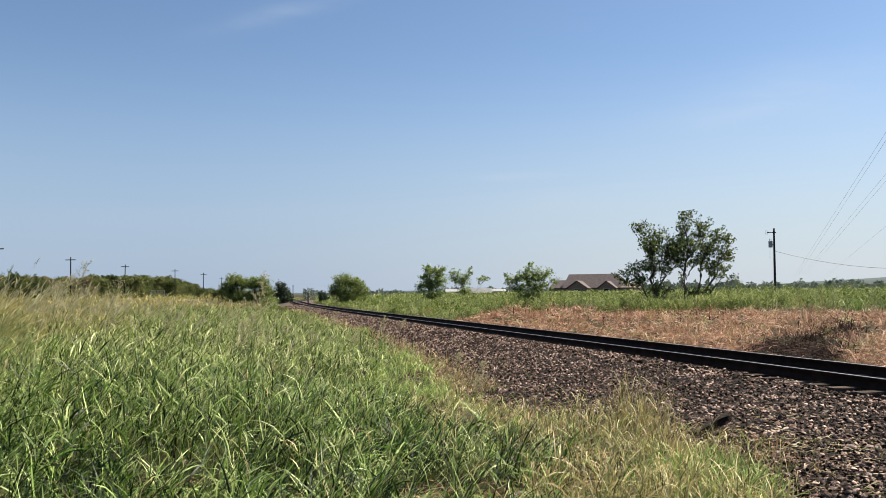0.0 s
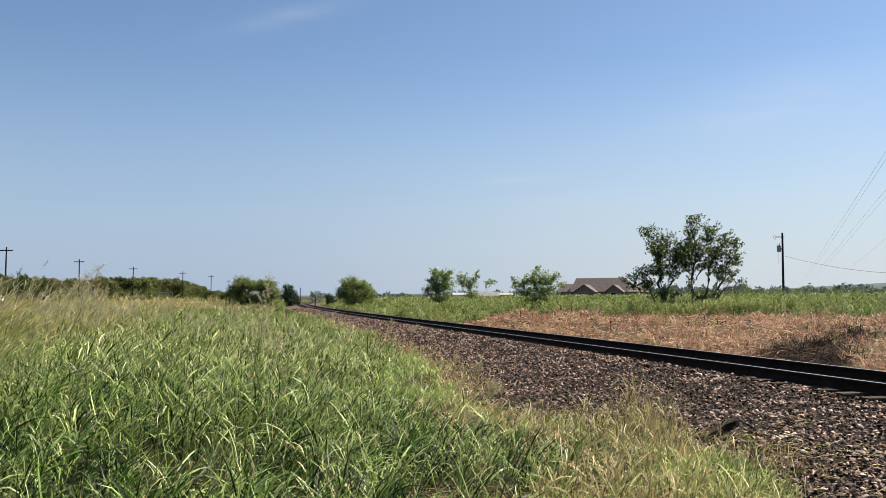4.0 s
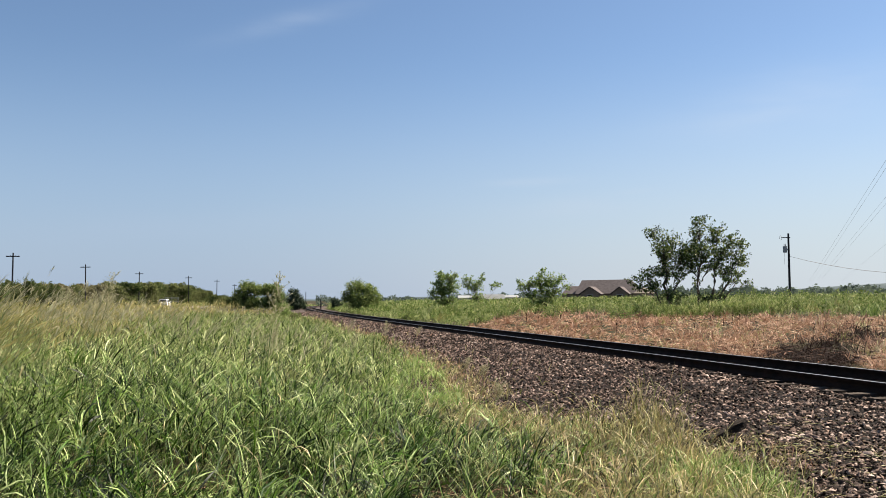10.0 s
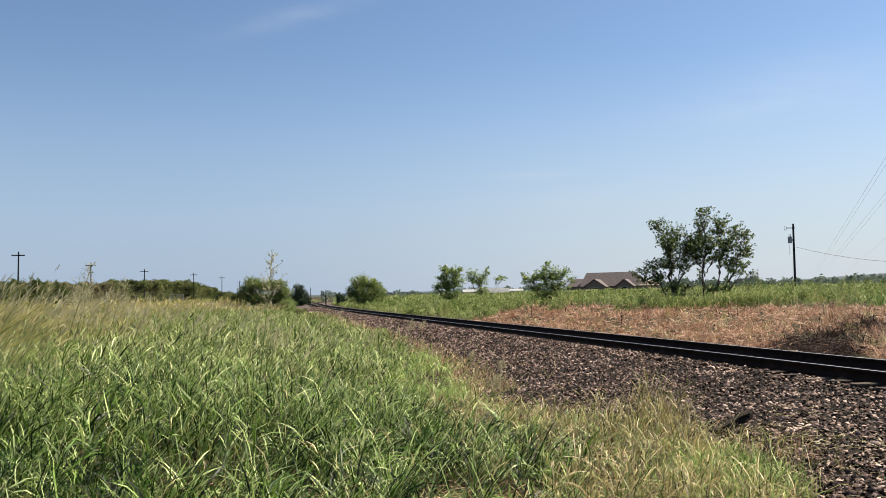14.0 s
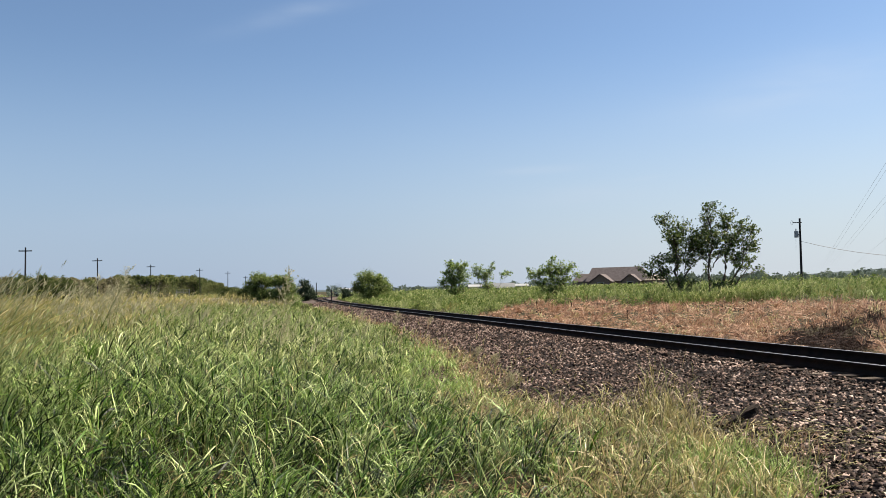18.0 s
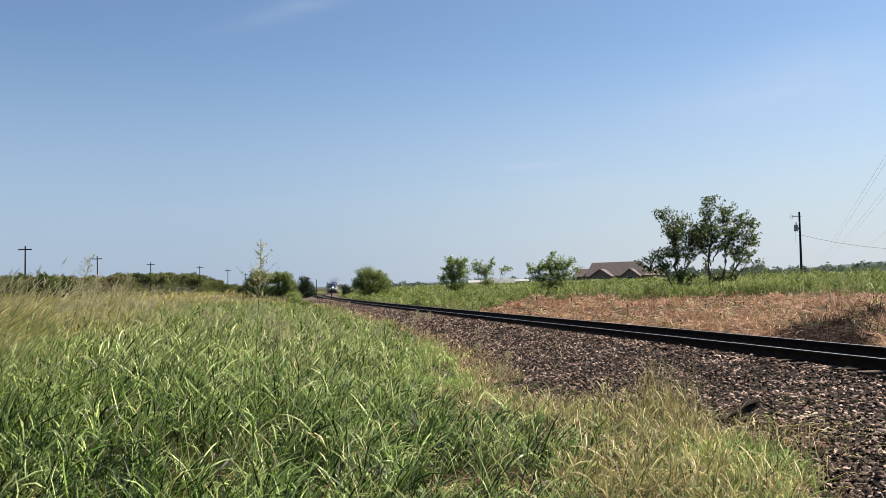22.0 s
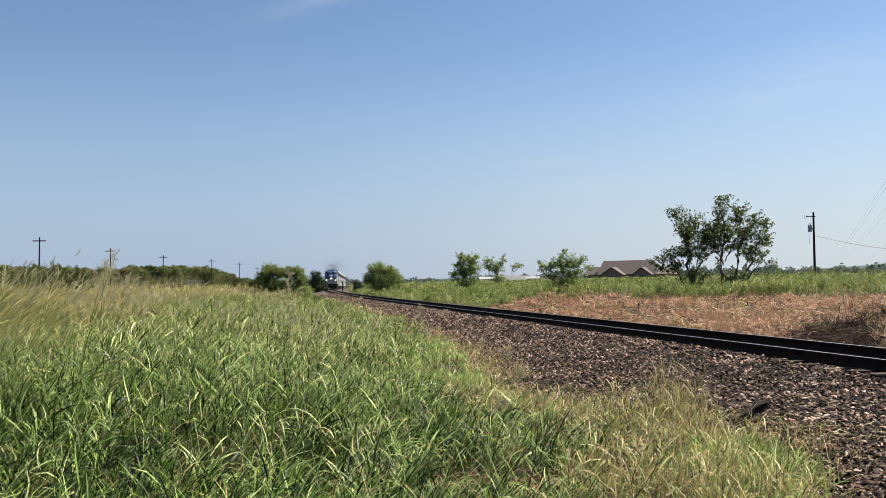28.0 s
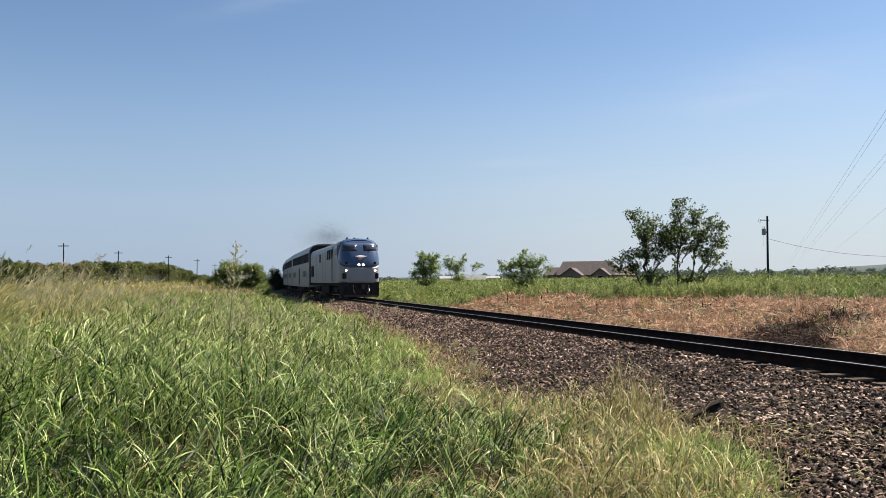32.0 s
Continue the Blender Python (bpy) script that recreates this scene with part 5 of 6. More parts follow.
def build_left_poles():
    h = 11.2
    ob = empty("utility_pole", pose(-79.5, 155, 0), "dark wooden utility pole with a crossarm", "utility pole", "roadside poles")
    part("pole", cyl(bmesh.new(), (0, 0, -1.4), (0, 0, h), 0.20, 8, 0.13), M_wood, ob)
    part("crossarm", boxed(-1.25, 1.25, -0.18, -0.04, h - 0.80, h - 0.60, 0.01), M_wood, ob)
    for x in (-1.1, -0.45, 0.45, 1.1):
        bm = cyl(bmesh.new(), (x, -0.1, h - 0.62), (x, -0.1, h - 0.46), 0.035, 6, 0.05)
        part("insulator", bm, M_steel, ob)
    spots = [(-82.5, 155), (-91.4, 207), (-97.0, 258), (-96.9, 308), (-98.1, 350), (-111, 430), (-76, 103)]
    for i, (x, y) in enumerate(spots):
        m = pose(x, y, float(land(x, y)) + float(np.interp(y, [155, 350], [0.0, 0.5])), 0, (-1) ** i * 0.5, 4)
        if i == 0:
            ob.matrix_basis = m
        else:
            copy_thing(ob, m)


build_left_poles()


def build_right_pole():
    x, y, h = 46.5, 110.0, 9.35
    z = float(land(x, y))
    ob = empty("transformer_pole", pose(x, y, z, 0, 0.5, 0), "dark wooden service pole carrying a grey transformer", "utility pole")
    part("pole", cyl(bmesh.new(), (0, 0, -0.4), (0, 0, h), 0.17, 10, 0.12), M_wood, ob)
    part("crossarm", boxed(-0.95, 0.25, -0.06, 0.06, h - 0.62, h - 0.52, 0.01), M_wood, ob)
    t = bmesh.new()
    cyl(t, (-0.5, 0, h - 2.6), (-0.5, 0, h - 1.75), 0.27, 12)
    can = part("transformer", t, M_steel, ob, "grey transformer can")
    for dx in (-0.6, -0.42):
        part("bushing", cyl(bmesh.new(), (dx, 0, h - 1.75), (dx, 0, h - 1.4), 0.05, 6, 0.03), M_steel, can)
    part("bracket", boxed(-0.3, -0.1, -0.05, 0.05, h - 2.3, h - 2.1), M_steel, ob)
    t = bmesh.new()
    tube(t, [(-0.95 + 0.16 * math.cos(a) - 0.1, 0, h - 0.6 + 0.3 * math.sin(a)) for a in np.linspace(0, 6.0, 9)], [0.025] * 9, 4)
    part("cutout", t, M_steel, ob)
    part("drop_wire", cyl(bmesh.new(), (-0.62, 0, h - 4.2), (-0.58, 0, h - 2.5), 0.012, 4), M_wire, ob)
    # service drop sagging away
    a, b = Vector((x + 0.1, y, z + h - 3.1)), Vector((x + 34, y - 8, z + h - 2.9))
    bm = bmesh.new()
    tube(bm, [a.lerp(b, t) - Vector((0, 0, 11.0 * t * (1 - t))) for t in np.linspace(0, 1, 16)], [0.026] * 16, 4)
    tagged(part("service_cable", bm, M_wire), "black sagging service cable from the pole", "cable")


build_right_pole()


def build_line():
    """High-voltage wires that rise overhead towards the viewer's side."""
    for x0, z0, x1, z1 in ((357.2, 14.7, 99.0, 38.6), (360.1, 14.7, 100.2, 38.6), (366.3, 17.4, 106.3, 37.6), (369.7, 17.4, 107.9, 37.6), (388.1, 14.4, 116.4, 31.3)):
        a, b = Vector((x0, 800, z0)), Vector((x1, 170, z1))
        bm = bmesh.new()
        tube(bm, [a.lerp(b, t) for t in np.linspace(0, 1.25, 12)], [0.032] * 12, 3)
        tagged(part("power_line", bm, M_alu), "high transmission wire across the sky", "power line", "transmission wires")


build_line()

M_shingle = surface("brown_grey_shingles", [(0.3, (0.085, 0.072, 0.070)), (0.7, (0.125, 0.107, 0.106))], 1.5, 0.9, bump=0.5, bump_scale=14)
M_brick = surface("brown_brick", [(0.3, (0.17, 0.125, 0.095)), (0.7, (0.25, 0.195, 0.155))], 5, 0.9, bump=0.4, bump_scale=14)
M_white = surface("white_paint", [(0.3, (0.34, 0.335, 0.32)), (0.7, (0.42, 0.415, 0.40))], 1.0, 0.6, bump=0.1)
M_glass = plain("dark_glass", (0.008, 0.010, 0.014), 0.3)
M_glass.node_tree.nodes["Principled BSDF"].inputs["Specular IOR Level"].default_value = 0.06
M_metalroof = surface("grey_metal_roof", [(0.3, (0.11, 0.115, 0.11)), (0.7, (0.16, 0.165, 0.16))], 1.0, 0.55, bump=0.2)
M_paleroof = surface("pale_metal_roof", [(0.3, (0.20, 0.205, 0.20)), (0.7, (0.26, 0.265, 0.26))], 1.0, 0.6, bump=0.2)
# paler tan shingles: the sun on the wing's hip is painted in
M_litroof = surface("sunlit_tan_shingles", [(0.3, (0.17, 0.145, 0.115)), (0.7, (0.23, 0.20, 0.16))], 1.5, 0.9, bump=0.4)


def prism(bm, x0, x1, y0, y1, z0, z1, along="x", over=0.0, hip=0.0):
    """A pitched roof: eaves at z0, ridge at z1."""
    x0, x1, y0, y1 = x0 - over, x1 + over, y0 - over, y1 + over
    if along == "x":
        c = (y0 + y1) / 2
        pts = [(x0, y0, z0), (x1, y0, z0), (x1, y1, z0), (x0, y1, z0), (x0 + hip, c, z1), (x1 - hip, c, z1)]
        fs = [(0, 1, 5, 4), (1, 2, 5), (2, 3, 4, 5), (3, 0, 4), (3, 2, 1, 0)]
    else:
        c = (x0 + x1) / 2
        pts = [(x0, y0, z0), (x1, y0, z0), (x1, y1, z0), (x0, y1, z0), (c, y0 + hip, z1), (c, y1 - hip, z1)]
        fs = [(0, 1, 4), (1, 2, 5, 4), (2, 3, 5), (3, 0, 4, 5), (3, 2, 1, 0)]
    v = [bm.verts.new(p) for p in pts]
    for f in fs:
        bm.faces.new([v[i] for i in f])
    return bm


def build_house():
    x, y = 41.2, 215.0
    z = float(land(x, y)) - 0.35
    ob = empty("house", pose(x, y, z, 0, 0, -24), "brown brick ranch house under a steep grey-brown roof", "house")
    part("wall", boxed(-6.5, 9.0, 0, 9, -0.5, 2.5), M_brick, ob)
    bm = bmesh.new()
    v = [bm.verts.new(p) for p in ((-7.0, -0.5, 2.45), (9.6, -0.5, 2.45), (9.6, 9.5, 2.45), (-7.0, 9.5, 2.45), (-6.3, 4.5, 6.15), (7.05, 4.5, 6.15))]
    for f in ((0, 1, 5, 4), (1, 2, 5), (2, 3, 4, 5), (3, 0, 4), (3, 2, 1, 0)):
        bm.faces.new([v[i] for i in f])
    part("roof", bm, M_shingle, ob)
    for gx, w, d, rise in ((-2.1, 5.1, 3.6, 1.75), (5.5, 4.2, 3.0, 1.6)):
        part("gable_wall", boxed(gx - w / 2, gx + w / 2, -d, 0.1, -0.5, 2.4), M_brick, ob)
        bm = bmesh.new()
        v = [bm.verts.new(p) for p in ((gx - w / 2, -d - 0.02, 2.4), (gx + w / 2, -d - 0.02, 2.4), (gx, -d - 0.02, 2.4 + rise))]
        bm.faces.new(v)
        r = bmesh.ops.extrude_face_region(bm, geom=bm.faces[:])
        bmesh.ops.translate(bm, vec=(0, 0.3, 0), verts=[e for e in r["geom"] if isinstance(e, bmesh.types.BMVert)])
        part("gable", bm, M_brick, ob)
        g = bmesh.new()
        for s in (-1, 1):
            a = math.atan2(rise, w / 2)
            L = math.hypot(rise, w / 2) + 0.5
            box(g, 0, L, -d - 0.45, 3.0, 0, 0.14, m=Matrix.Translation((gx, 0, 2.46 + rise)) @ (pose(0, 0, 0, 0, math.degrees(a), 0) if s > 0 else pose(0, 0, 0, 0, 180 - math.degrees(a), 0) @ pose(0, 0, -0.14)))
        part("gable_roof", g, M_shingle, ob)
        win = part("window", boxed(gx - 0.8, gx + 0.8, -d - 0.06, -d + 0.05, 0.9, 2.2), M_white, ob)
        part("pane", boxed(gx - 0.7, gx + 0.7, -d - 0.08, -d - 0.061, 1.0, 2.1), M_glass, win)
    part("wing", boxed(9.0, 12.4, -2.5, 8.0, -0.5, 2.4), M_brick, ob)
    part("wing_roof", prism(bmesh.new(), 9.3, 12.4, -2.5, 8.0, 2.4, 3.9, "y", 0.4, 2.4), M_litroof, ob, "hip roof with sunlight painted in as tan")
    part("side_wing", boxed(-11.4, -6.5, 2.5, 9, -0.5, 2.5), M_brick, ob)
    part("side_wing_roof", prism(bmesh.new(), -11.0, -6.0, 2.5, 8.6, 2.5, 4.6, "x", 0.4, 1.0), M_shingle, ob)
    part("chimney", boxed(-3.4, -2.7, 7.4, 8.1, 4.0, 6.0), M_brick, ob)


build_house()


def build_sheds():
    for x, y, w, d, h, r, wall, roof, lab in ((7.6, 235, 7.0, 6, 2.5, 3.2, M_white, M_paleroof, "long white trailer home with a pale roof"), (13.4, 230, 6.4, 6, 2.0, 3.3, M_white, M_metalroof, "white shed with a grey metal roof"), (19.4, 238, 3.6, 5, 2.4, 3.0, M_white, M_paleroof, "small white outbuilding with a pale roof")):
        z = float(land(x, y)) - 0.9
        ob = empty("outbuilding", pose(x, y, z), lab, "shed", "outbuildings")
        part("wall", boxed(-w / 2, w / 2, 0, d, -0.2, h), wall, ob)
        part("roof", prism(bmesh.new(), -w / 2, w / 2, 0, d, h, r, "x", 0.35), roof, ob)
        for wx in (-w * 0.28, w * 0.22):
            win = part("window", boxed(wx - 0.55, wx + 0.55, -0.05, 0.05, 1.0, 1.95), M_metalroof, ob)
            part("pane", boxed(wx - 0.48, wx + 0.48, -0.07, -0.051, 1.07, 1.88), M_glass, win)
        part("door", boxed(w * 0.02 - 0.45, w * 0.02 + 0.45, -0.05, 0.03, 0, 2.0), M_metalroof, ob)


build_sheds()


def build_gate():
    x, y = -72.5, 216.0
    ob = empty("farm_gate", pose(x, y, float(land(x, y)), 0, 0, 8), "tubular steel farm gate at the roadside", "gate")
    for z in (0.35, 0.75, 1.1, 1.45):
        part("rail", cyl(bmesh.new(), (-1.7, 0, z + 1.25), (1.7, 0, z + 1.25), 0.05, 6), M_steel, ob)
    for gx in (-1.7, 0, 1.7):
        part("upright", cyl(bmesh.new(), (gx, 0, -0.2), (gx, 0, 2.8), 0.06, 6), M_steel, ob)


build_gate()


def build_lineside():
    for x, y, h, r, name, lab in ((-19.5, 128, 1.75, 0.10, "marker_post", "dark marker post beside the rails"), (-44.4, 260, 4.9, 0.12, "signal_post", "thin dark post beside the distant line"), (-65.3, 420, 5.0, 0.15, "signal_post", "thin dark post beside the distant line")):
        z = float(land(x, y))
        ob = empty(name, pose(x, y, z), lab, "post", "lineside posts")
        part("post", cyl(bmesh.new(), (0, 0, -0.3), (0, 0, h), r, 6), M_wood, ob)
        part("cap", boxed(-r - 0.03, r + 0.03, -r - 0.03, r + 0.03, h - 0.003, h + 0.08), M_wood, ob)


build_lineside()

# ---------------------------------------------------------------- the train
M_silver = surface("silver_paint", [(0.3, (0.19, 0.195, 0.205)), (0.7, (0.245, 0.25, 0.26))], 0.6, 0.42, 0.3, bump=0.05, fine=0.1)
M_blue = surface("slate_blue_paint", [(0.3, (0.036, 0.064, 0.132)), (0.7, (0.048, 0.082, 0.158))], 0.8, 0.3, bump=0.04, fine=0.1)
M_under = surface("sooty_underframe", [(0.3, (0.012, 0.011, 0.010)), (0.7, (0.035, 0.03, 0.027))], 3, 0.8, bump=0.3)
M_roofd = surface("dark_train_roof", [(0.3, (0.05, 0.052, 0.055)), (0.7, (0.09, 0.09, 0.095))], 1, 0.6, bump=0.1)
M_red = plain("red_paint", (0.45, 0.03, 0.04), 0.4)
M_lamp = surface("lit_lamp", [(0.3, (0.9, 0.85, 0.75)), (0.7, (1, 0.95, 0.85))], 1, 0.3, bump=0, emit=((1.0, 0.88, 0.68), 4.0))
M_wheel = surface("wheel_steel", [(0.3, (0.03, 0.025, 0.02)), (0.7, (0.07, 0.06, 0.05))], 5, 0.6, 0.4, bump=0.2)


def hull(bm, sections):
    """Skin over cross-sections, each a list of points of equal count; the ends are closed."""
    rings = [[bm.verts.new(p) for p in s] for s in sections]
    n = len(rings[0])
    for a, b in zip(rings, rings[1:]):
        for k in range(n):
            bm.faces.new((a[k], b[k], b[(k + 1) % n], a[(k + 1) % n]))
    bm.faces.new(rings[0]), bm.faces.new(rings[-1][::-1])
    bmesh.ops.recalc_face_normals(bm, faces=bm.faces[:])
    return bm


def section(y, w, z0, z1, r, top=None, yt=0.0):
    """A car's cross-section at y: half-width w, floor z0, roof z1, roof corner radius r; yt tips the top back."""
    top = w if top is None else top
    pts = [(-w, y, z0), (-w, y, (z0 + z1) * 0.45)]
    for k in range(6):
        a = math.pi / 2 * k / 5
        pts.append((-top + r - r * math.cos(a), y, z1 - r + r * math.sin(a) * 1.0))
    pts += [(-p[0], p[1], p[2]) for p in pts[::-1]]
    return [(x, yy - yt * max(0.0, (z - 2.3) / (z1 - 2.3)), z) for x, yy, z in pts]


def bogie(parent, y, axles, r=0.5):
    b = part("bogie", boxed(-1.2, 1.2, y - 1.9, y + 1.9, 0.42, 0.85, 0.05), M_under, parent)
    for s in (-1, 1):
        part("side_frame", boxed(s * 1.16 - 0.09, s * 1.16 + 0.09, y - 2.0, y + 2.0, 0.38, 0.72, 0.04), M_under, b)
        for a in axles:
            bm = bmesh.new()
            cyl(bm, (s * 0.70, y + a, r), (s * 0.82, y + a, r), r, 20)
            cyl(bm, (s * 0.66, y + a, r), (s * 0.70, y + a, r), r + 0.03, 20)
            part("wheel", bm, M_wheel, b)
            part("axle_box", boxed(s * 1.22 - 0.07, s * 1.22 + 0.12, y + a - 0.16, y + a + 0.16, r - 0.16, r + 0.16, 0.03), M_under, b)


M_tint = plain("dusty_tinted_glass", (0.024, 0.026, 0.030), 0.78)
M_wind = plain("windshield_glass", (0.03, 0.036, 0.05), 0.18)


def build_locomotive():
    """Front end at y = 10.5, rail top at z = 0."""
    ob = empty("locomotive", pose(0, 0, 0), "silver diesel passenger locomotive with a slate-blue nose", "locomotive")
    part("body", hull(bmesh.new(), [section(-10.4, 1.5, 1.15, 4.22, 0.55), section(6.6, 1.5, 1.15, 4.22, 0.55), section(7.4, 1.5, 1.15, 4.36, 0.62), section(8.95, 1.48, 1.15, 4.36, 0.66)]), M_silver, ob, "silver painted flanks")

    def skin(phi, z, off=0.0):
        """A point on the rounded nose: phi from -90 to 90 degrees across it, at height z."""
        lean = max(0.0, z - 2.55) / 1.8
        w = 1.5 - 0.30 * max(0.0, z - 2.9) ** 1.5 / 1.7 - max(0.0, z - 4.0) * 0.75 + off
        dep = 1.6 - 0.75 * lean ** 1.3 - max(0.0, z - 4.0) * 0.9 + off
        a = radians(phi)
        return Vector((w * math.copysign(abs(math.sin(a)) ** 0.55, a), 8.9 + dep * math.cos(a) ** 0.55, z))

    def patch(name, mat, parent, p0, p1, low, high, off, label="", n=14, k=8, thick=0.05):
        """A plate on the nose between two angles and two edges, which are functions of the angle."""
        b = bmesh.new()
        rows = []
        for o in (off, off - thick):
            grid = []
            for i in range(k + 1):
                row = []
                for j in range(n + 1):
                    phi = p0 + (p1 - p0) * j / n
                    z = low(phi) + (high(phi) - low(phi)) * i / k
                    row.append(b.verts.new(skin(phi, z, o)))
                grid.append(row)
            rows.append(grid)
        f, g = rows
        for i in range(k):
            for j in range(n):
                b.faces.new((f[i][j], f[i][j + 1], f[i + 1][j + 1], f[i + 1][j]))
                b.faces.new((g[i][j + 1], g[i][j], g[i + 1][j], g[i + 1][j + 1]))
        for j in range(n):
            b.faces.new((g[0][j], g[0][j + 1], f[0][j + 1], f[0][j]))
            b.faces.new((f[k][j], f[k][j + 1], g[k][j + 1], g[k][j]))
        for i in range(k):
            b.faces.new((f[i][0], f[i + 1][0], g[i + 1][0], g[i][0]))
            b.faces.new((g[i][n], g[i + 1][n], f[i + 1][n], f[i][n]))
        bmesh.ops.recalc_face_normals(b, faces=b.faces[:])
        return part(name, b, mat, parent, label, True)

    chin = lambda phi: 2.28 + 0.55 * (abs(phi) / 90) ** 2.5
    patch("lower_nose", M_silver, ob, -90, 90, lambda p: 1.15, chin, 0.0, "silver lower nose", 26)
    nose = patch("upper_nose", M_blue, ob, -90, 90, chin, lambda p: 4.12, 0.004, "slate-blue upper nose", 26, 10)
    patch("brow", M_blue, ob, -90, 90, lambda p: 4.12, lambda p: 4.40, 0.0, "slate-blue brow over the windshield", 26, 4)
    part("cab_roof", hull(bmesh.new(), [[(1.32 * f * math.cos(a), y, 4.06 + h * math.sin(a)) for a in np.linspace(0, math.pi, 9)] for y, h, f in ((7.0, 0.34, 1.0), (8.9, 0.40, 1.0), (9.35, 0.37, 0.93), (9.6, 0.27, 0.78))]), M_blue, ob)
    for s in (-1, 1):
        p0, p1 = (2.5, 58) if s > 0 else (-58, -2.5)
        patch("windshield", M_wind, nose, p0, p1, lambda p: 3.48 + 0.05 * abs(p) / 60, lambda p: 3.95, 0.010, "dark windshield pane", 8, 3, 0.02)
        part("wiper", cyl(bmesh.new(), skin(s * 18, 3.5, 0.05), skin(s * 6, 3.85, 0.05), 0.012, 4), M_under, nose)
        part("side_window", boxed(s * 1.5 - 0.02, s * 1.5 + 0.02, 7.75, 8.75, 3.2, 3.75, 0.02), M_glass, ob)
        part("cab_flank", boxed(s * 1.497 - 0.012, s * 1.497 + 0.012, 7.55, 8.92, 2.85, 4.0), M_blue, ob, "slate-blue cab flank")
        part("cab_door", boxed(s * 1.5 - 0.015, s * 1.5 + 0.015, 6.55, 7.2, 1.25, 3.55, 0.01), M_steel, ob)
        part("door_seam", boxed(s * 1.5 - 0.02, s * 1.5 + 0.02, 6.35, 6.47, 1.2, 4.0), M_under, ob, "dark gap beside the cab")
        for k in range(3):
            y = 2.6 + k * 1.25
            g = hull(bmesh.new(), [[(s * 1.5 - 0.02, y + a, 3.0), (s * 1.5 + 0.02, y + a, 3.0), (s * 1.5 + 0.02, y + a + 0.35, 3.75), (s * 1.5 - 0.02, y + a + 0.35, 3.75)] for a in (0.0, 0.85)])
            part("grille", g, M_under, ob, "dark slanted grille")
        part("vent", boxed(s * 1.5 - 0.02, s * 1.5 + 0.02, -2.6, -1.7, 2.9, 3.6, 0.01), M_under, ob)
        # added dark strip: imitates the shaded gap between locomotive and coach
        part("end_shroud", boxed(s * 1.47 - 0.05, s * 1.47 + 0.05, -10.75, -9.95, 0.95, 4.1, 0.02), M_under, ob, "dark strip standing for the shaded gap at the rear end")
        part("louvre", boxed(s * 1.5 - 0.02, s * 1.5 + 0.02, -9.4, -7.2, 1.7, 2.7, 0.01), M_under, ob)
        for y in (-5.2, -0.2, 1.9):
            part("panel_seam", boxed(s * 1.5 - 0.008, s * 1.5 + 0.008, y, y + 0.05, 1.2, 3.6), M_under, ob)
        part("handrail", cyl(bmesh.new(), (s * 1.58, 6.2, 1.3), (s * 1.58, 6.2, 3.1), 0.025, 6), M_steel, ob)
        c = skin(s * 32, 2.06)
        h = part("ditch_light", cyl(bmesh.new(), c - Vector((0, 0.15, 0)), c + Vector((0, 0.05, 0)), 0.15, 14), M_steel, ob)
        part("lens", cyl(bmesh.new(), c + Vector((0, 0.05, 0)), c + Vector((0, 0.07, 0)), 0.07, 14), M_lamp, h, "lit white lens")
        c = skin(s * 33, 1.66)
        part("step_recess", boxed(c.x - 0.24, c.x + 0.24, c.y - 0.3, c.y + 0.02, 1.46, 1.86, 0.03), M_under, ob)
        c = skin(s * 1.1, 2.47)
        part("headlight", cyl(bmesh.new(), (s * 0.16, c.y - 0.2, 2.47), (s * 0.16, c.y + 0.035, 2.47), 0.082, 14), M_lamp, ob, "lit headlight")
        c = skin(s * 31, 2.6)
        part("marker_light", cyl(bmesh.new(), c - Vector((0, 0.1, 0)), c + Vector((0, 0.04, 0)), 0.10, 10), M_under, nose)
    # emblem: a plain pointed chevron
    patch("emblem", M_white, nose, -6, 6, lambda p: 2.84 + 0.24 * (abs(p) / 6) ** 0.55, lambda p: 3.17 - 0.07 * (abs(p) / 6) ** 0.55, 0.018, "pale pointed emblem", 12, 2, 0.02)
    patch("emblem_stroke", M_red, nose, -2, 2, lambda p: 2.80 + 0.09 * (abs(p) / 2) ** 0.55, lambda p: 2.825 + 0.09 * (abs(p) / 2) ** 0.55, 0.018, "red stroke of the emblem", 8, 1, 0.02)
    part("pilot", hull(bmesh.new(), [[(-1.45, 9.6, 0.3), (1.45, 9.6, 0.3), (1.45, 9.6, 1.2), (-1.45, 9.6, 1.2)], [(-1.3, 10.5, 0.16), (1.3, 10.5, 0.16), (1.34, 10.4, 1.2), (-1.34, 10.4, 1.2)]]), M_under, ob, "sooty black pilot plate")
    part("coupler", boxed(-0.16, 0.16, 10.4, 10.95, 0.72, 1.02, 0.05), M_under, ob)
    part("coupler_knuckle", boxed(-0.2, 0.06, 10.9, 11.1, 0.7, 1.04, 0.05), M_wheel, ob)
    for x in (-0.55, 0.55):
        t = bmesh.new()
        tube(t, [(x, 10.45, 0.98), (x * 1.05, 10.68, 0.6), (x * 0.8, 10.6, 0.4)], [0.035] * 3, 6)
        part("air_hose", t, M_steel, ob)
    part("plough_bar", boxed(-1.25, 1.25, 10.42, 10.56, 0.14, 0.3, 0.03), M_wheel, ob)
    part("roof", boxed(-1.0, 1.0, -10.3, 6.4, 4.19, 4.26, 0.03), M_roofd, ob)
    part("roof_hatch", boxed(-0.8, 0.8, -3.5, 1.5, 4.25, 4.38, 0.04), M_roofd, ob)
    part("exhaust_stack", boxed(-0.5, 0.5, -5.6, -4.6, 4.25, 4.46, 0.05), M_under, ob)
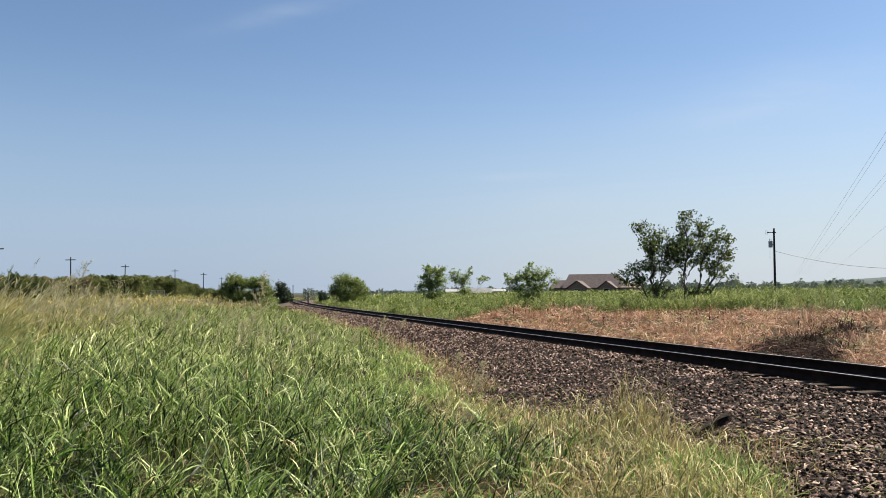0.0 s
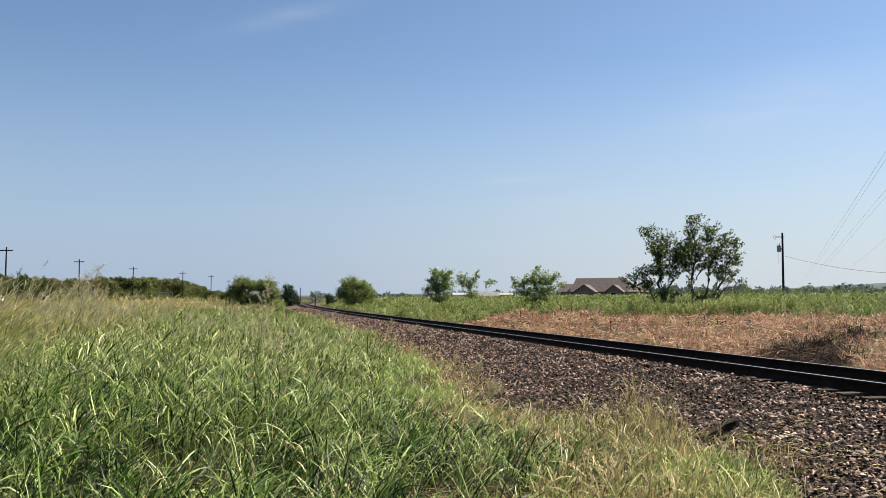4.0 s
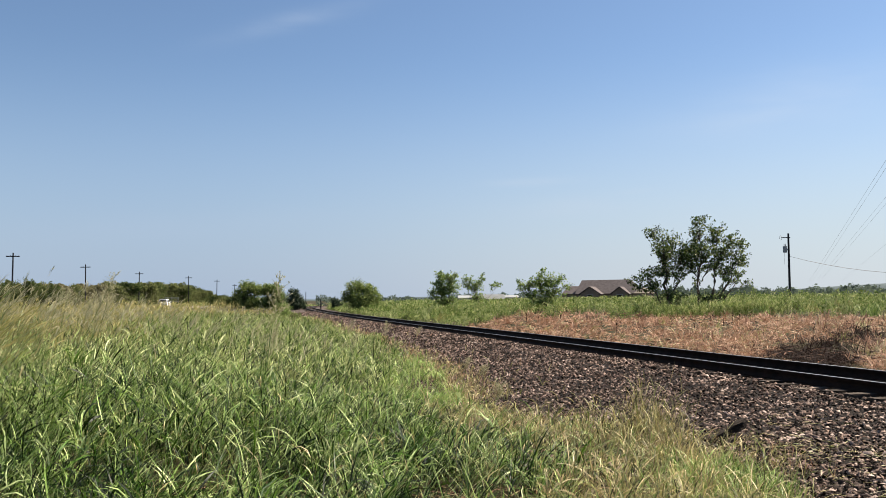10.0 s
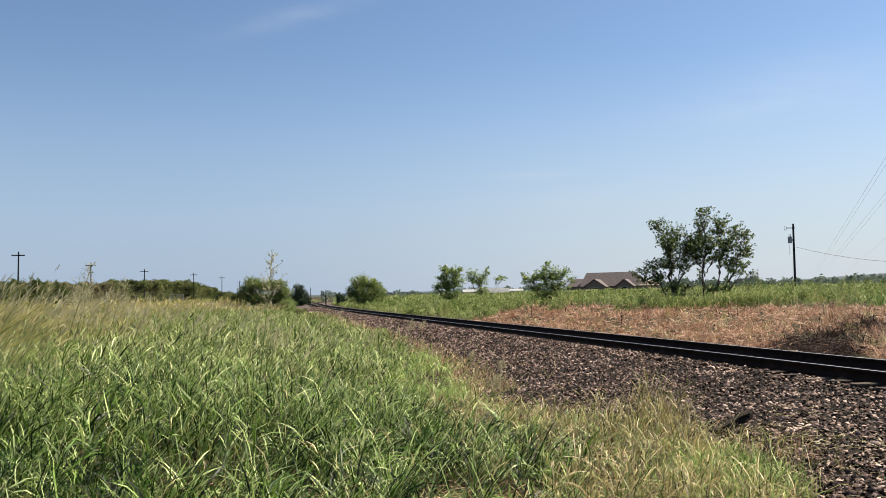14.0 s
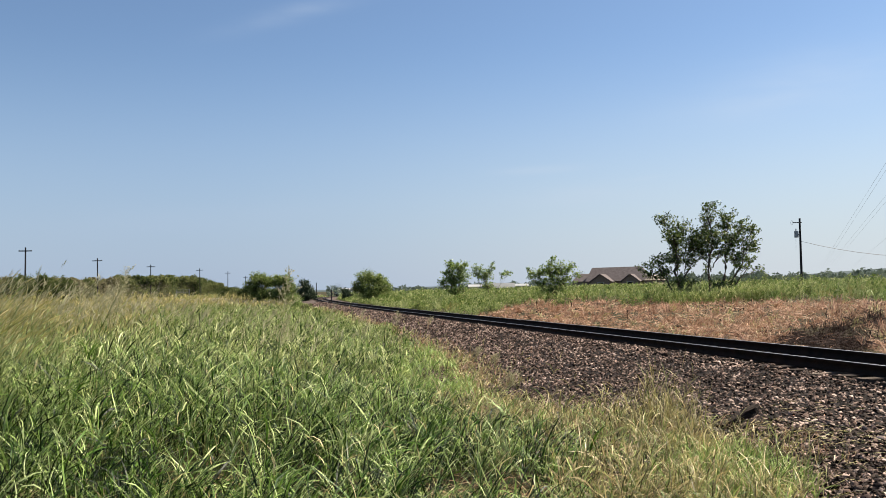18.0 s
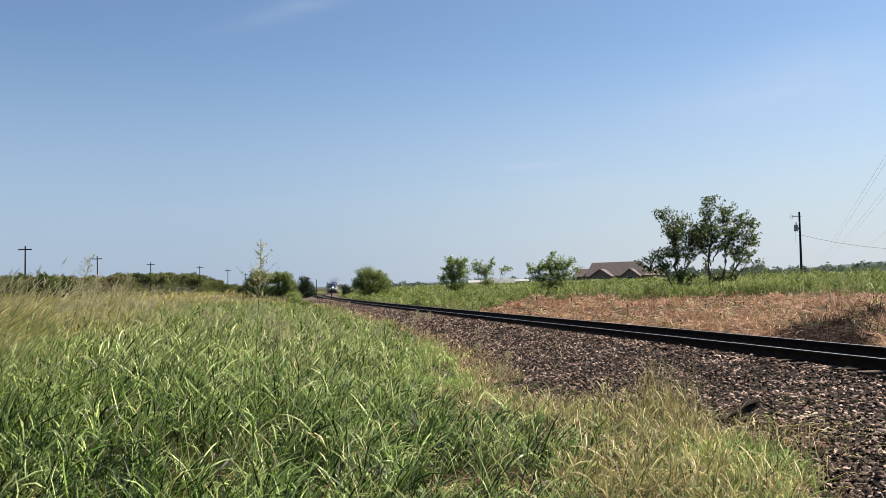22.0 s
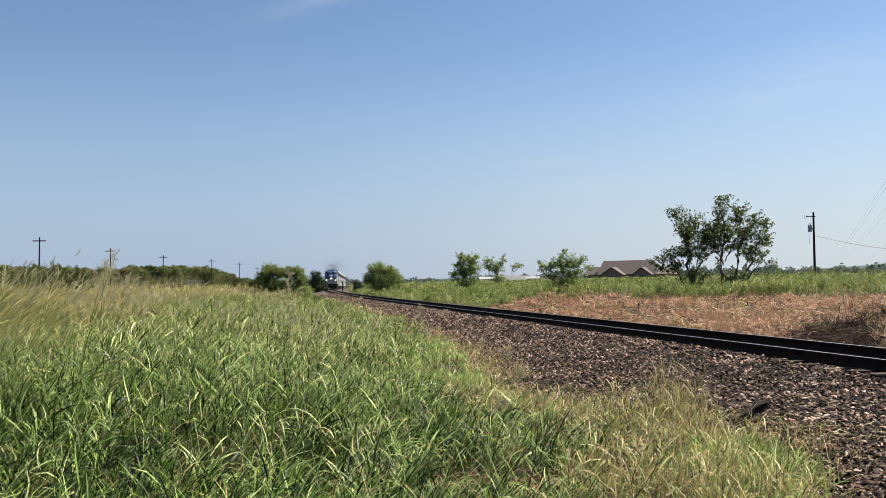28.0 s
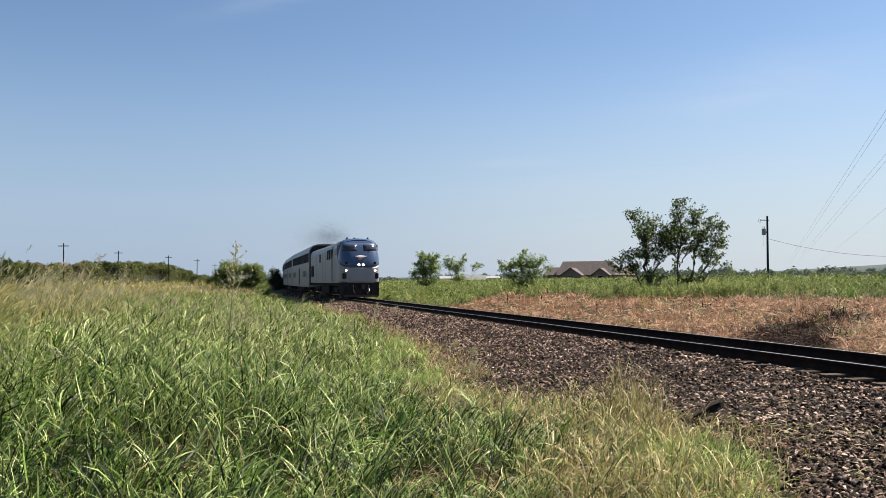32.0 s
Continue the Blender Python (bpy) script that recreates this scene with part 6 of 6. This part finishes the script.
    for x in (-0.8, 0.75):
        part("horn", cyl(bmesh.new(), (x, 8.3, 4.44), (x, 8.8, 4.50), 0.035, 8, 0.06), M_under, ob)
    part("antenna", cyl(bmesh.new(), (0.1, 8.0, 4.4), (0.1, 8.0, 4.55), 0.08, 8), M_under, ob)
    part("fuel_tank", boxed(-1.3, 1.3, -2.8, 2.8, 0.25, 1.12, 0.12), M_under, ob)
    part("underframe", boxed(-1.38, 1.38, -10.3, 9.7, 0.95, 1.16), M_under, ob)
    for y in (-6.8, 6.4):
        bogie(ob, y, (-1.4, 1.4))
    return ob


def build_coach(dark_end=False):
    ob = empty("passenger_coach", pose(0, 0, 0), "tall silver two-level passenger coach with window bands", "railway coach", "train coaches")
    L = 12.9
    part("body", hull(bmesh.new(), [section(-L, 1.5, 0.70, 4.90, 0.82), section(L, 1.5, 0.70, 4.90, 0.82)]), M_silver, ob)
    part("roof", hull(bmesh.new(), [[(-0.98, y, 4.78), (0.98, y, 4.78), (0.62, y, 4.94), (-0.62, y, 4.94)] for y in (-L + 0.05, L - 0.05)]), M_roofd, ob)
    for y in (-1, 1):
        part("end_wall", hull(bmesh.new(), [section(y * (L + 0.09), 1.4, 0.95, 4.80, 0.75), section(y * (L - 0.02), 1.4, 0.95, 4.80, 0.75)]), M_under, ob, "dark end wall")
        part("gangway", boxed(-0.55, 0.55, min(y * L, y * (L + 0.45)), max(y * L, y * (L + 0.45)), 2.4, 4.5, 0.05), M_under, ob)
    for s in (-1, 1):
        for k in range(14):
            y = -L + 1.6 + k * 1.72
            part("upper_window", boxed(s * 1.515 - 0.012, s * 1.515 + 0.012, y, y + 1.44, 3.16, 4.06), M_tint, ob)
        for k in (0, 1, 2, 9, 10, 11):
            y = -L + 2.6 + k * 1.72
            part("lower_window", boxed(s * 1.505 - 0.012, s * 1.505 + 0.012, y, y + 1.0, 1.75, 2.35), M_glass, ob)
        part("door", boxed(s * 1.505 - 0.012, s * 1.505 + 0.012, -0.6, 0.5, 0.9, 2.75), M_under, ob)
        for k in range(6):
            z = 1.02 + 0.12 * k
            part("flute", boxed(s * 1.505 - 0.015, s * 1.505 + 0.015, -L + 0.2, -1.0, z, z + 0.05), M_silver, ob)
    part("equipment_box", boxed(-1.3, 1.3, -5.5, 5.5, 0.3, 0.78, 0.08), M_under, ob)
    for y in (-9.3, 9.3):
        bogie(ob, y, (-1.3, 1.3), 0.46)
    return ob


LOCO = build_locomotive()
COACHES = [build_coach()]
for _ in range(3):
    COACHES.append(copy_thing(COACHES[0], pose(0, 0, 0)))


def build_smoke():
    """Exhaust: soot flecks, thick over the stack and thinning out as they trail behind."""
    n = 290000
    t = rng.random(n) ** 1.35
    sig = 0.75 + 1.5 * t
    lump = 0.35 * np.sin(9 * t) + 0.25 * np.sin(23 * t + 1)
    C = np.stack([rng.normal(0, 1, n) * sig + 0.5 * lump - 1.0 * t, -3.6 - 26 * t + rng.normal(0, 1.2, n), 5.1 + 1.3 * t + 0.3 * lump + rng.normal(0, 0.62, n) * sig], -1)
    C = C[C[:, 2] > 4.45]
    V, F = leaf_quads(C, rng.uniform(0.010, 0.0145, len(C)))
    F = F[:, :3]
    m = plain("soot", (0.035, 0.034, 0.034), 1.0, bump=0)
    return tagged(raw("smoke", V, F, m), "grey diesel exhaust smoke above the locomotive", "smoke", kind="stuff")


SMOKE = build_smoke()

# ---------------------------------------------------------------- the car on the road
M_carw = surface("white_car_paint", [(0.3, (0.72, 0.72, 0.71)), (0.7, (0.80, 0.80, 0.79))], 1, 0.25, bump=0.02, fine=0.04)


def build_car():
    """Front towards +y."""
    ob = empty("car", pose(0, 0, 0), "white estate car driving away in dust", "car")
    b = hull(bmesh.new(), [[(-w, y, z0), (-w, y, z1 - 0.12), (-w + 0.1, y, z1), (w - 0.1, y, z1), (w, y, z1 - 0.12), (w, y, z0)] for y, w, z0, z1 in ((-2.35, 0.86, 0.45, 0.98), (-2.2, 0.92, 0.32, 1.06), (1.0, 0.93, 0.28, 1.05), (1.9, 0.9, 0.3, 0.92), (2.35, 0.82, 0.4, 0.78))])
    body = part("body", b, M_carw, ob)
    c = hull(bmesh.new(), [[(-0.86, y0, 1.04), (-0.7, y1, 1.60), (-0.6, y1, 1.66), (0.6, y1, 1.66), (0.7, y1, 1.60), (0.86, y0, 1.04)] for y0, y1 in ((-2.15, -1.85), (1.15, 0.35))])
    part("cabin", c, M_carw, ob)
    for s in (-1, 1):
        for y0, y1 in ((-1.75, -0.95), (-0.85, -0.05), (0.05, 0.6)):
            w = hull(bmesh.new(), [[(s * 0.85, y0, 1.12), (s * 0.745, y0 + 0.06, 1.52), (s * 0.77, y0 + 0.06, 1.52), (s * 0.875, y0, 1.12)], [(s * 0.85, y1, 1.12), (s * 0.745, y1 - 0.06, 1.52), (s * 0.77, y1 - 0.06, 1.52), (s * 0.875, y1, 1.12)]])
            part("side_window", w, M_glass, ob)
        for y in (-1.45, 1.45):
            bm = cyl(bmesh.new(), (s * 0.72, y, 0.34), (s * 0.95, y, 0.34), 0.34, 18)
            wh = part("wheel", bm, M_under, ob, "black tyre")
            part("rim", cyl(bmesh.new(), (s * 0.95, y, 0.34), (s * 0.965, y, 0.34), 0.2, 12), M_steel, wh)
        part("tail_light", boxed(s * 0.76 - 0.09, s * 0.76 + 0.09, -2.37, -2.25, 0.78, 1.02, 0.02), M_red, ob)
        part("mirror", boxed(s * 0.98 - 0.1, s * 0.98 + 0.1, 0.62, 0.75, 1.1, 1.25, 0.02), M_carw, ob)
    part("rear_window", hull(bmesh.new(), [[(-0.7, -2.14, 1.14), (0.7, -2.14, 1.14), (0.7, -2.10, 1.14), (-0.7, -2.10, 1.14)], [(-0.6, -1.93, 1.52), (0.6, -1.93, 1.52), (0.6, -1.89, 1.52), (-0.6, -1.89, 1.52)]]), M_glass, ob)
    part("bumper", boxed(-0.88, 0.88, -2.42, -2.2, 0.42, 0.62, 0.04), M_under, ob)
    return ob


CAR = build_car()

# ---------------------------------------------------------------- ballast stones and lineside bits


def build_stones():
    """Crushed rock on the shoulder and between the sleepers, coarser pieces standing proud."""
    flake = np.array([(-0.8, -0.5, -0.35), (0.75, -0.55, -0.35), (0.8, 0.5, -0.35), (-0.75, 0.55, -0.35), (-0.35, 0.05, 0.34), (0.4, -0.05, 0.28)]) * np.array((0.95, 0.72, 0.72))
    tris = np.array([(0, 1, 5), (0, 5, 4), (1, 2, 5), (2, 3, 4), (2, 4, 5), (3, 0, 4)])
    N = 100000
    y = 6.0 * (110 / 6.0) ** (rng.random(N) ** 1.2)
    u = np.where(rng.random(N) < 0.86, rng.uniform(-5.5, -0.95, N), rng.uniform(-0.6, 2.2, N))
    u = np.where(u < -0.9, -0.95 + (u + 0.95) * (grass_foot(y + 1.4) + 0.25) / 4.55, u)
    k = (u < -0.9) | (y < 32)
    y, u = y[k], u[k]
    N = len(y)
    s = track_s(y)
    n = np.sqrt(1 + s * s)
    x, yy = track_x(y) + u / n, y - u * s / n
    size = np.maximum(rng.uniform(0.020, 0.050, N), np.hypot(x, yy) * np.interp(np.hypot(x, yy), [10, 25, 60, 110], [0.0021, 0.0017, 0.0011, 0.0009]))
    z = np.interp(u, [-5.3, -2.0, -1.7, -1.2, 0, 1.2, 1.7, 2.0, 3.7], [-0.285, 0.075, 0.095, 0.085, 0.065, 0.085, 0.095, 0.075, -0.115]) + size * rng.uniform(-0.15, 1.25, N)
    z += 0.015 * wave(x, yy, 0.35, 2) * (u < -1.5)
    # the shoulder half buries the sleepers' ends, less so close by
    z += np.interp(u, [-2.3, -1.6, -0.9, -0.5], [0, 0.085, 0.07, 0]) * np.clip((yy - 10.0) / 8, 0.22, 1)
    S = flake[None] * rng.uniform(0.6, 1.25, (N, 1, 3)) + rng.normal(0, 0.13, (N, 6, 3))
    turn = rng.uniform(0, np.pi, N)
    Q = np.stack([np.cos(turn), rng.normal(0, 0.2, N), rng.normal(0, 0.2, N), np.sin(turn)], -1)
    Q /= np.linalg.norm(Q, axis=1, keepdims=True)
    w, a, b, c = Q.T
    R = np.stack([1 - 2 * (b * b + c * c), 2 * (a * b - c * w), 2 * (a * c + b * w), 2 * (a * b + c * w), 1 - 2 * (a * a + c * c), 2 * (b * c - a * w), 2 * (a * c - b * w), 2 * (b * c + a * w), 1 - 2 * (a * a + b * b)], -1).reshape(N, 3, 3)
    V = np.einsum("nij,nkj->nki", R, S) * size[:, None, None] + np.stack([x, yy, z], -1)[:, None]
    F = (tris[None] + (np.arange(N) * 6)[:, None, None]).reshape(-1, 3)
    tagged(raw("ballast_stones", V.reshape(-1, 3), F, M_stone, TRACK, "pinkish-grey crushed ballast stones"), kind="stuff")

    # the nearest ones lie loose, each by itself
    r = random.Random(9)
    shapes = []
    for k in range(8):
        bm = bmesh.new()
        bmesh.ops.create_icosphere(bm, subdivisions=1, radius=0.5)
        for v in bm.verts:
            v.co = Vector((v.co.x * 1.25, v.co.y * 0.95, v.co.z * 0.75)) * r.uniform(0.72, 1.2)
        me = bpy.data.meshes.new("ballast_stone")
        bm.to_mesh(me)
        bm.free()
        me.materials.append(M_single)
        shapes.append(me)
    count = 0
    while count < 300:
        yy = r.uniform(7.3, 11.5)
        u = r.uniform(-4.9, -2.2)
        s = float(track_s(yy))
        n = math.sqrt(1 + s * s)
        x, y = float(track_x(yy)) + u / n, yy - u * s / n
        z = float(np.interp(u, [-5.3, -2.0], [-0.285, 0.075]))
        o = new("ballast_stone", shapes[count % 8])
        o.parent = TRACK
        size = r.uniform(0.026, 0.052)
        o.matrix_basis = pose(x, y, z + size * 0.45, r.uniform(-25, 25), r.uniform(-25, 25), r.uniform(0, 360)) @ Matrix.Scale(size, 4)
        count += 1


build_stones()


M_rot = surface("rotten_creosoted_wood", [(0.3, (0.010, 0.008, 0.007)), (0.7, (0.035, 0.027, 0.022))], 8, 0.9, bump=0.8, bump_scale=40)


def build_timber():
    """A split length of old sleeper, half propped on the stones."""
    x, y = 3.62, 10.55
    ob = empty("broken_timber", pose(x, y, float(land(x, y)) + 0.10), "dark rotten split piece of sleeper lying on ballast", "timber")
    for name, m, L, w, t, mat in (("plank", pose(0.03, 0.06, 0.09, 0, -22, 22), 0.29, 0.06, 0.038, M_rot), ("split_face", pose(0.02, 0.03, 0.14, 0, -22, 22), 0.27, 0.045, 0.014, M_tie), ("splinter", pose(-0.22, -0.08, 0.0, 14, 6, 8), 0.16, 0.035, 0.03, M_rot), ("splinter", pose(0.06, -0.1, 0.02, -8, -10, 40), 0.2, 0.04, 0.03, M_rot)):
        r = random.Random(int(L * 100))
        rings = []
        for k in range(7):
            u = -L + 2 * L * k / 6
            f = (0.45, 0.9, 1.0, 0.85, 1.1, 0.9, 0.4)[k]
            rings.append([(u + r.uniform(-0.02, 0.02), sy * w * f * r.uniform(0.7, 1.2), sz * t * f * r.uniform(0.6, 1.25)) for sy, sz in ((-1, -1), (1, -1), (1, 1), (0.1, 1.25), (-1, 0.8))])
        bm = hull(bmesh.new(), rings)
        bmesh.ops.transform(bm, matrix=m, verts=bm.verts[:])
        part(name, bm, mat, ob)


build_timber()

# ---------------------------------------------------------------- single tall seed stalks and the car's dust


def build_stalk(x, y, h, seed, lean=0.0):
    r = random.Random(seed)
    ob = empty("seed_stalk", pose(x, y, float(land(x, y))), "tall thin grass stalk with an open seed head", "grass stalk", "seed stalks")
    bm = bmesh.new()
    tube(bm, [(lean * t * t * h, 0, h * t) for t in (0, 0.35, 0.7, 1.0)], [0.0034, 0.003, 0.0024, 0.0015], 5)
    part("stem", bm, M_meadow, ob)
    for k in range(3):
        t, a = r.uniform(0.15, 0.6), r.uniform(0, 6.28)
        P = np.array([[lean * t * t * h, 0, h * t]])
        V, F = blades(P, np.array([r.uniform(0.3, 0.5)]), np.array([0.012]), np.array([0.4]), np.array([2.0]), np.array([a]), 5)
        raw("leaf", V, F, M_green, ob)
    C = []
    bm = bmesh.new()
    for k in range(54):
        t = 0.83 + 0.17 * k / 54
        p = Vector((lean * t * t * h, 0, h * t))
        a = r.uniform(0, 6.28)
        L = r.uniform(0.06, 0.15) * (1.15 - (t - 0.83) * 5.2)
        q = p + Vector((math.cos(a) * L, math.sin(a) * L, L * r.uniform(0.5, 1.4)))
        tube(bm, [p, q], [0.0012, 0.0008], 3)
        for _ in range(4):
            C.append(np.array(p.lerp(q, r.uniform(0.3, 1.05))) + rng.normal(0, 0.006, 3))
    part("panicle", bm, M_plume, ob)
    V, F = leaf_quads(np.array(C), rng.uniform(0.011, 0.020, len(C)))
    tagged(raw("seed_head", V, F, M_plume, ob, "pale ripening seeds"), kind="stuff")
    return ob


def gust_rows(i, a, b):
    return [(0.8 * k, a + 5 * math.sin(0.9 * 0.8 * k + i) + 2 * math.sin(2.3 * k + 2 * i), b + 6 * math.sin(0.8 * 0.8 * k + 1.7 * i) + 2.5 * math.sin(1.9 * k + i)) for k in range(41)]


STALKS = []
main = build_stalk(-1.2, 4.6, 2.19, 1, 0.02)
STALKS.append((main, -1.2, 4.6, [(0, -26.25, 0.25), (2, -26.5, 0.0), (3, -26.0, -0.25), (6, -25.75, 0.75), (8, -25.0, 1.75), (9, -25.5, 1.0), (10, -23.75, 1.25), (11, -21.0, 2.0), (12, -22.5, -0.25), (13, -25.0, -1.25), (14, -15.5, 0.75), (17, -23.75, 2.25), (18, -25.0, 0.75), (19, -20.25, 0.0), (20, -24.0, 2.0), (21, -13.75, 0.0), (22, -14.0, -1.75), (23, -7.25, 1.5), (24, -26.25, -1.75), (25, -27.25, -4.75), (28, -29.25, -2.5), (29, -25.0, -3.75), (30, -25.25, -4.25), (31, -25.75, -4.0), (32, -19.25, -2.25)]))
for i, (x, y, h) in enumerate(((-3.95, 7.9, 2.15), (-3.75, 8.2, 2.05), (-4.3, 8.6, 1.95), (-4.6, 9.4, 2.0), (-5.6, 11.5, 1.95), (-4.05, 9.2, 1.75), (-3.5, 9.9, 1.7), (-6.2, 13.0, 2.1), (-7.2, 14.0, 2.2), (-6.6, 15.0, 2.0), (-2.2, 9.0, 1.55), (-3.0, 12.5, 1.6), (-1.6, 12.0, 1.45), (-1.2, 15.5, 1.6), (0.4, 9.5, 1.0), (-2.6, 17.5, 1.7), (-8.0, 18.0, 2.1), (-9.5, 20.0, 2.15), (-4.8, 19.0, 1.7), (0.2, 14.2, 1.0), (0.55, 13.2, 0.95), (-1.0, 20.5, 1.35))):
    ob = build_stalk(x, y, h, 20 + i, 0.08 if i % 3 else 0.16)
    STALKS.append((ob, x, y, gust_rows(i, -4, 6)))


def build_dust():
    n = 80000
    C = np.stack([rng.normal(0, 6, n), rng.normal(0, 13, n), np.abs(rng.normal(0, 1.4, n)) + 0.2], -1)
    V, F = leaf_quads(C, rng.uniform(0.026, 0.042, n))
    F = F[:, :3]
    m = plain("dust", (0.36, 0.31, 0.25), 1.0, bump=0)
    return tagged(raw("dust_cloud", V, F, m), "thin tan dust drifting off the unpaved road", "dust", kind="stuff")


DUST = build_dust()
DUST_ROWS = [(0, (-80, 20, 0.4)), (3.5, (-80, 40, 0.4)), (5.5, (-66, 76, 0.4)), (8, (-54, 102, 0.4)), (11, (-51, 112, 0.5)), (14, (-52, 120, 0.7)), (20, (-54, 134, 1.0)), (26, (-57, 150, 1.1)), (32, (-60, 164, 1.1))]

# ---------------------------------------------------------------- movement
_arc = np.cumsum(np.sqrt(1 + _s * _s)) * (_y[1] - _y[0])


def on_track(front_y, back):
    """The middle of a car that is `back` metres behind the train's front along the line, and its heading."""
    a = np.interp(front_y, _y, _arc) + back
    ys = [float(np.interp(a + o, _arc, _y)) for o in (-7.5, 7.5)]
    p, q = [Vector((float(track_x(v)), v, RAIL_Z + float(track_dz(v)))) for v in ys]
    d = p - q  # forwards, towards the viewer
    return Matrix.Translation((p + q) / 2) @ pose(0, 0, 0, math.degrees(math.atan2(d.z, math.hypot(d.x, d.y))), 0, math.degrees(math.atan2(-d.x, d.y)))


def train_front(t):
    return float(np.interp(t, [0, 17, 20, 22.5, 25, 27.5, 29, 30, 31, 32], [970, 494, 412, 344, 274, 200, 156.5, 126, 93.5, 59]))


def car_at(t):
    y = 100 + 15 * (t - 5.5)
    x = float(np.interp(y, [-300, 17, 70, 100, 130, 160, 190, 220, 235, 300, 600], [-40, -34, -42, -45.8, -51.5, -56.5, -61.0, -64.0, -65.0, -73.0, -112]))
    return x, y


def rock(i, t, amp):
    """Gusts: a slow swell with a quicker flutter, out of step from place to place."""
    return amp * (math.sin(1.1 * t + 0.9 * i) + 0.6 * math.sin(2.7 * t + 2.1 * i) + 0.8 * math.sin(0.37 * t))


def motions():
    times = [0, 4, 8, 12, 15] + [16 + 0.5 * k for k in range(33)]
    for ob, back in [(LOCO, 10.5)] + [(c, 21.6 + 13.4 + 26.6 * i) for i, c in enumerate(COACHES)] + [(SMOKE, 10.5)]:
        walk(ob, [(t, on_track(train_front(t), back)) for t in times])
    rows = []
    for t in [0, 2, 3.5, 4.5] + [5.5 + 0.5 * k for k in range(20)] + [18, 22, 27, 32]:
        (x, y), (x2, y2) = car_at(t), car_at(t + 0.4)
        rows.append((t, pose(x, y, float(land(x, y)) + 0.10, 0, 0, math.degrees(math.atan2(-(x2 - x), y2 - y)))))
    walk(CAR, rows)
    # wind in the near grass
    for i, (ob, x, y) in enumerate(SWATHES):
        z = float(land(x, y))
        base, back = Matrix.Translation((x, y, z)), Matrix.Translation((-x, -y, -z))
        walk(ob, [(0.8 * k, base @ pose(0, 0, 0, rock(i + 7, 0.8 * k, 0.35), rock(i, 0.8 * k, 0.7), 0) @ back) for k in range(41)])
    # tall seed stalks bow and rise
    for i, (ob, x, y, rows) in enumerate(STALKS):
        z = float(land(x, y))
        walk(ob, [(t, pose(x, y, z, a, b, 0)) for t, a, b in rows])
    walk(DUST, [(t, pose(*p)) for t, p in DUST_ROWS])


motions()
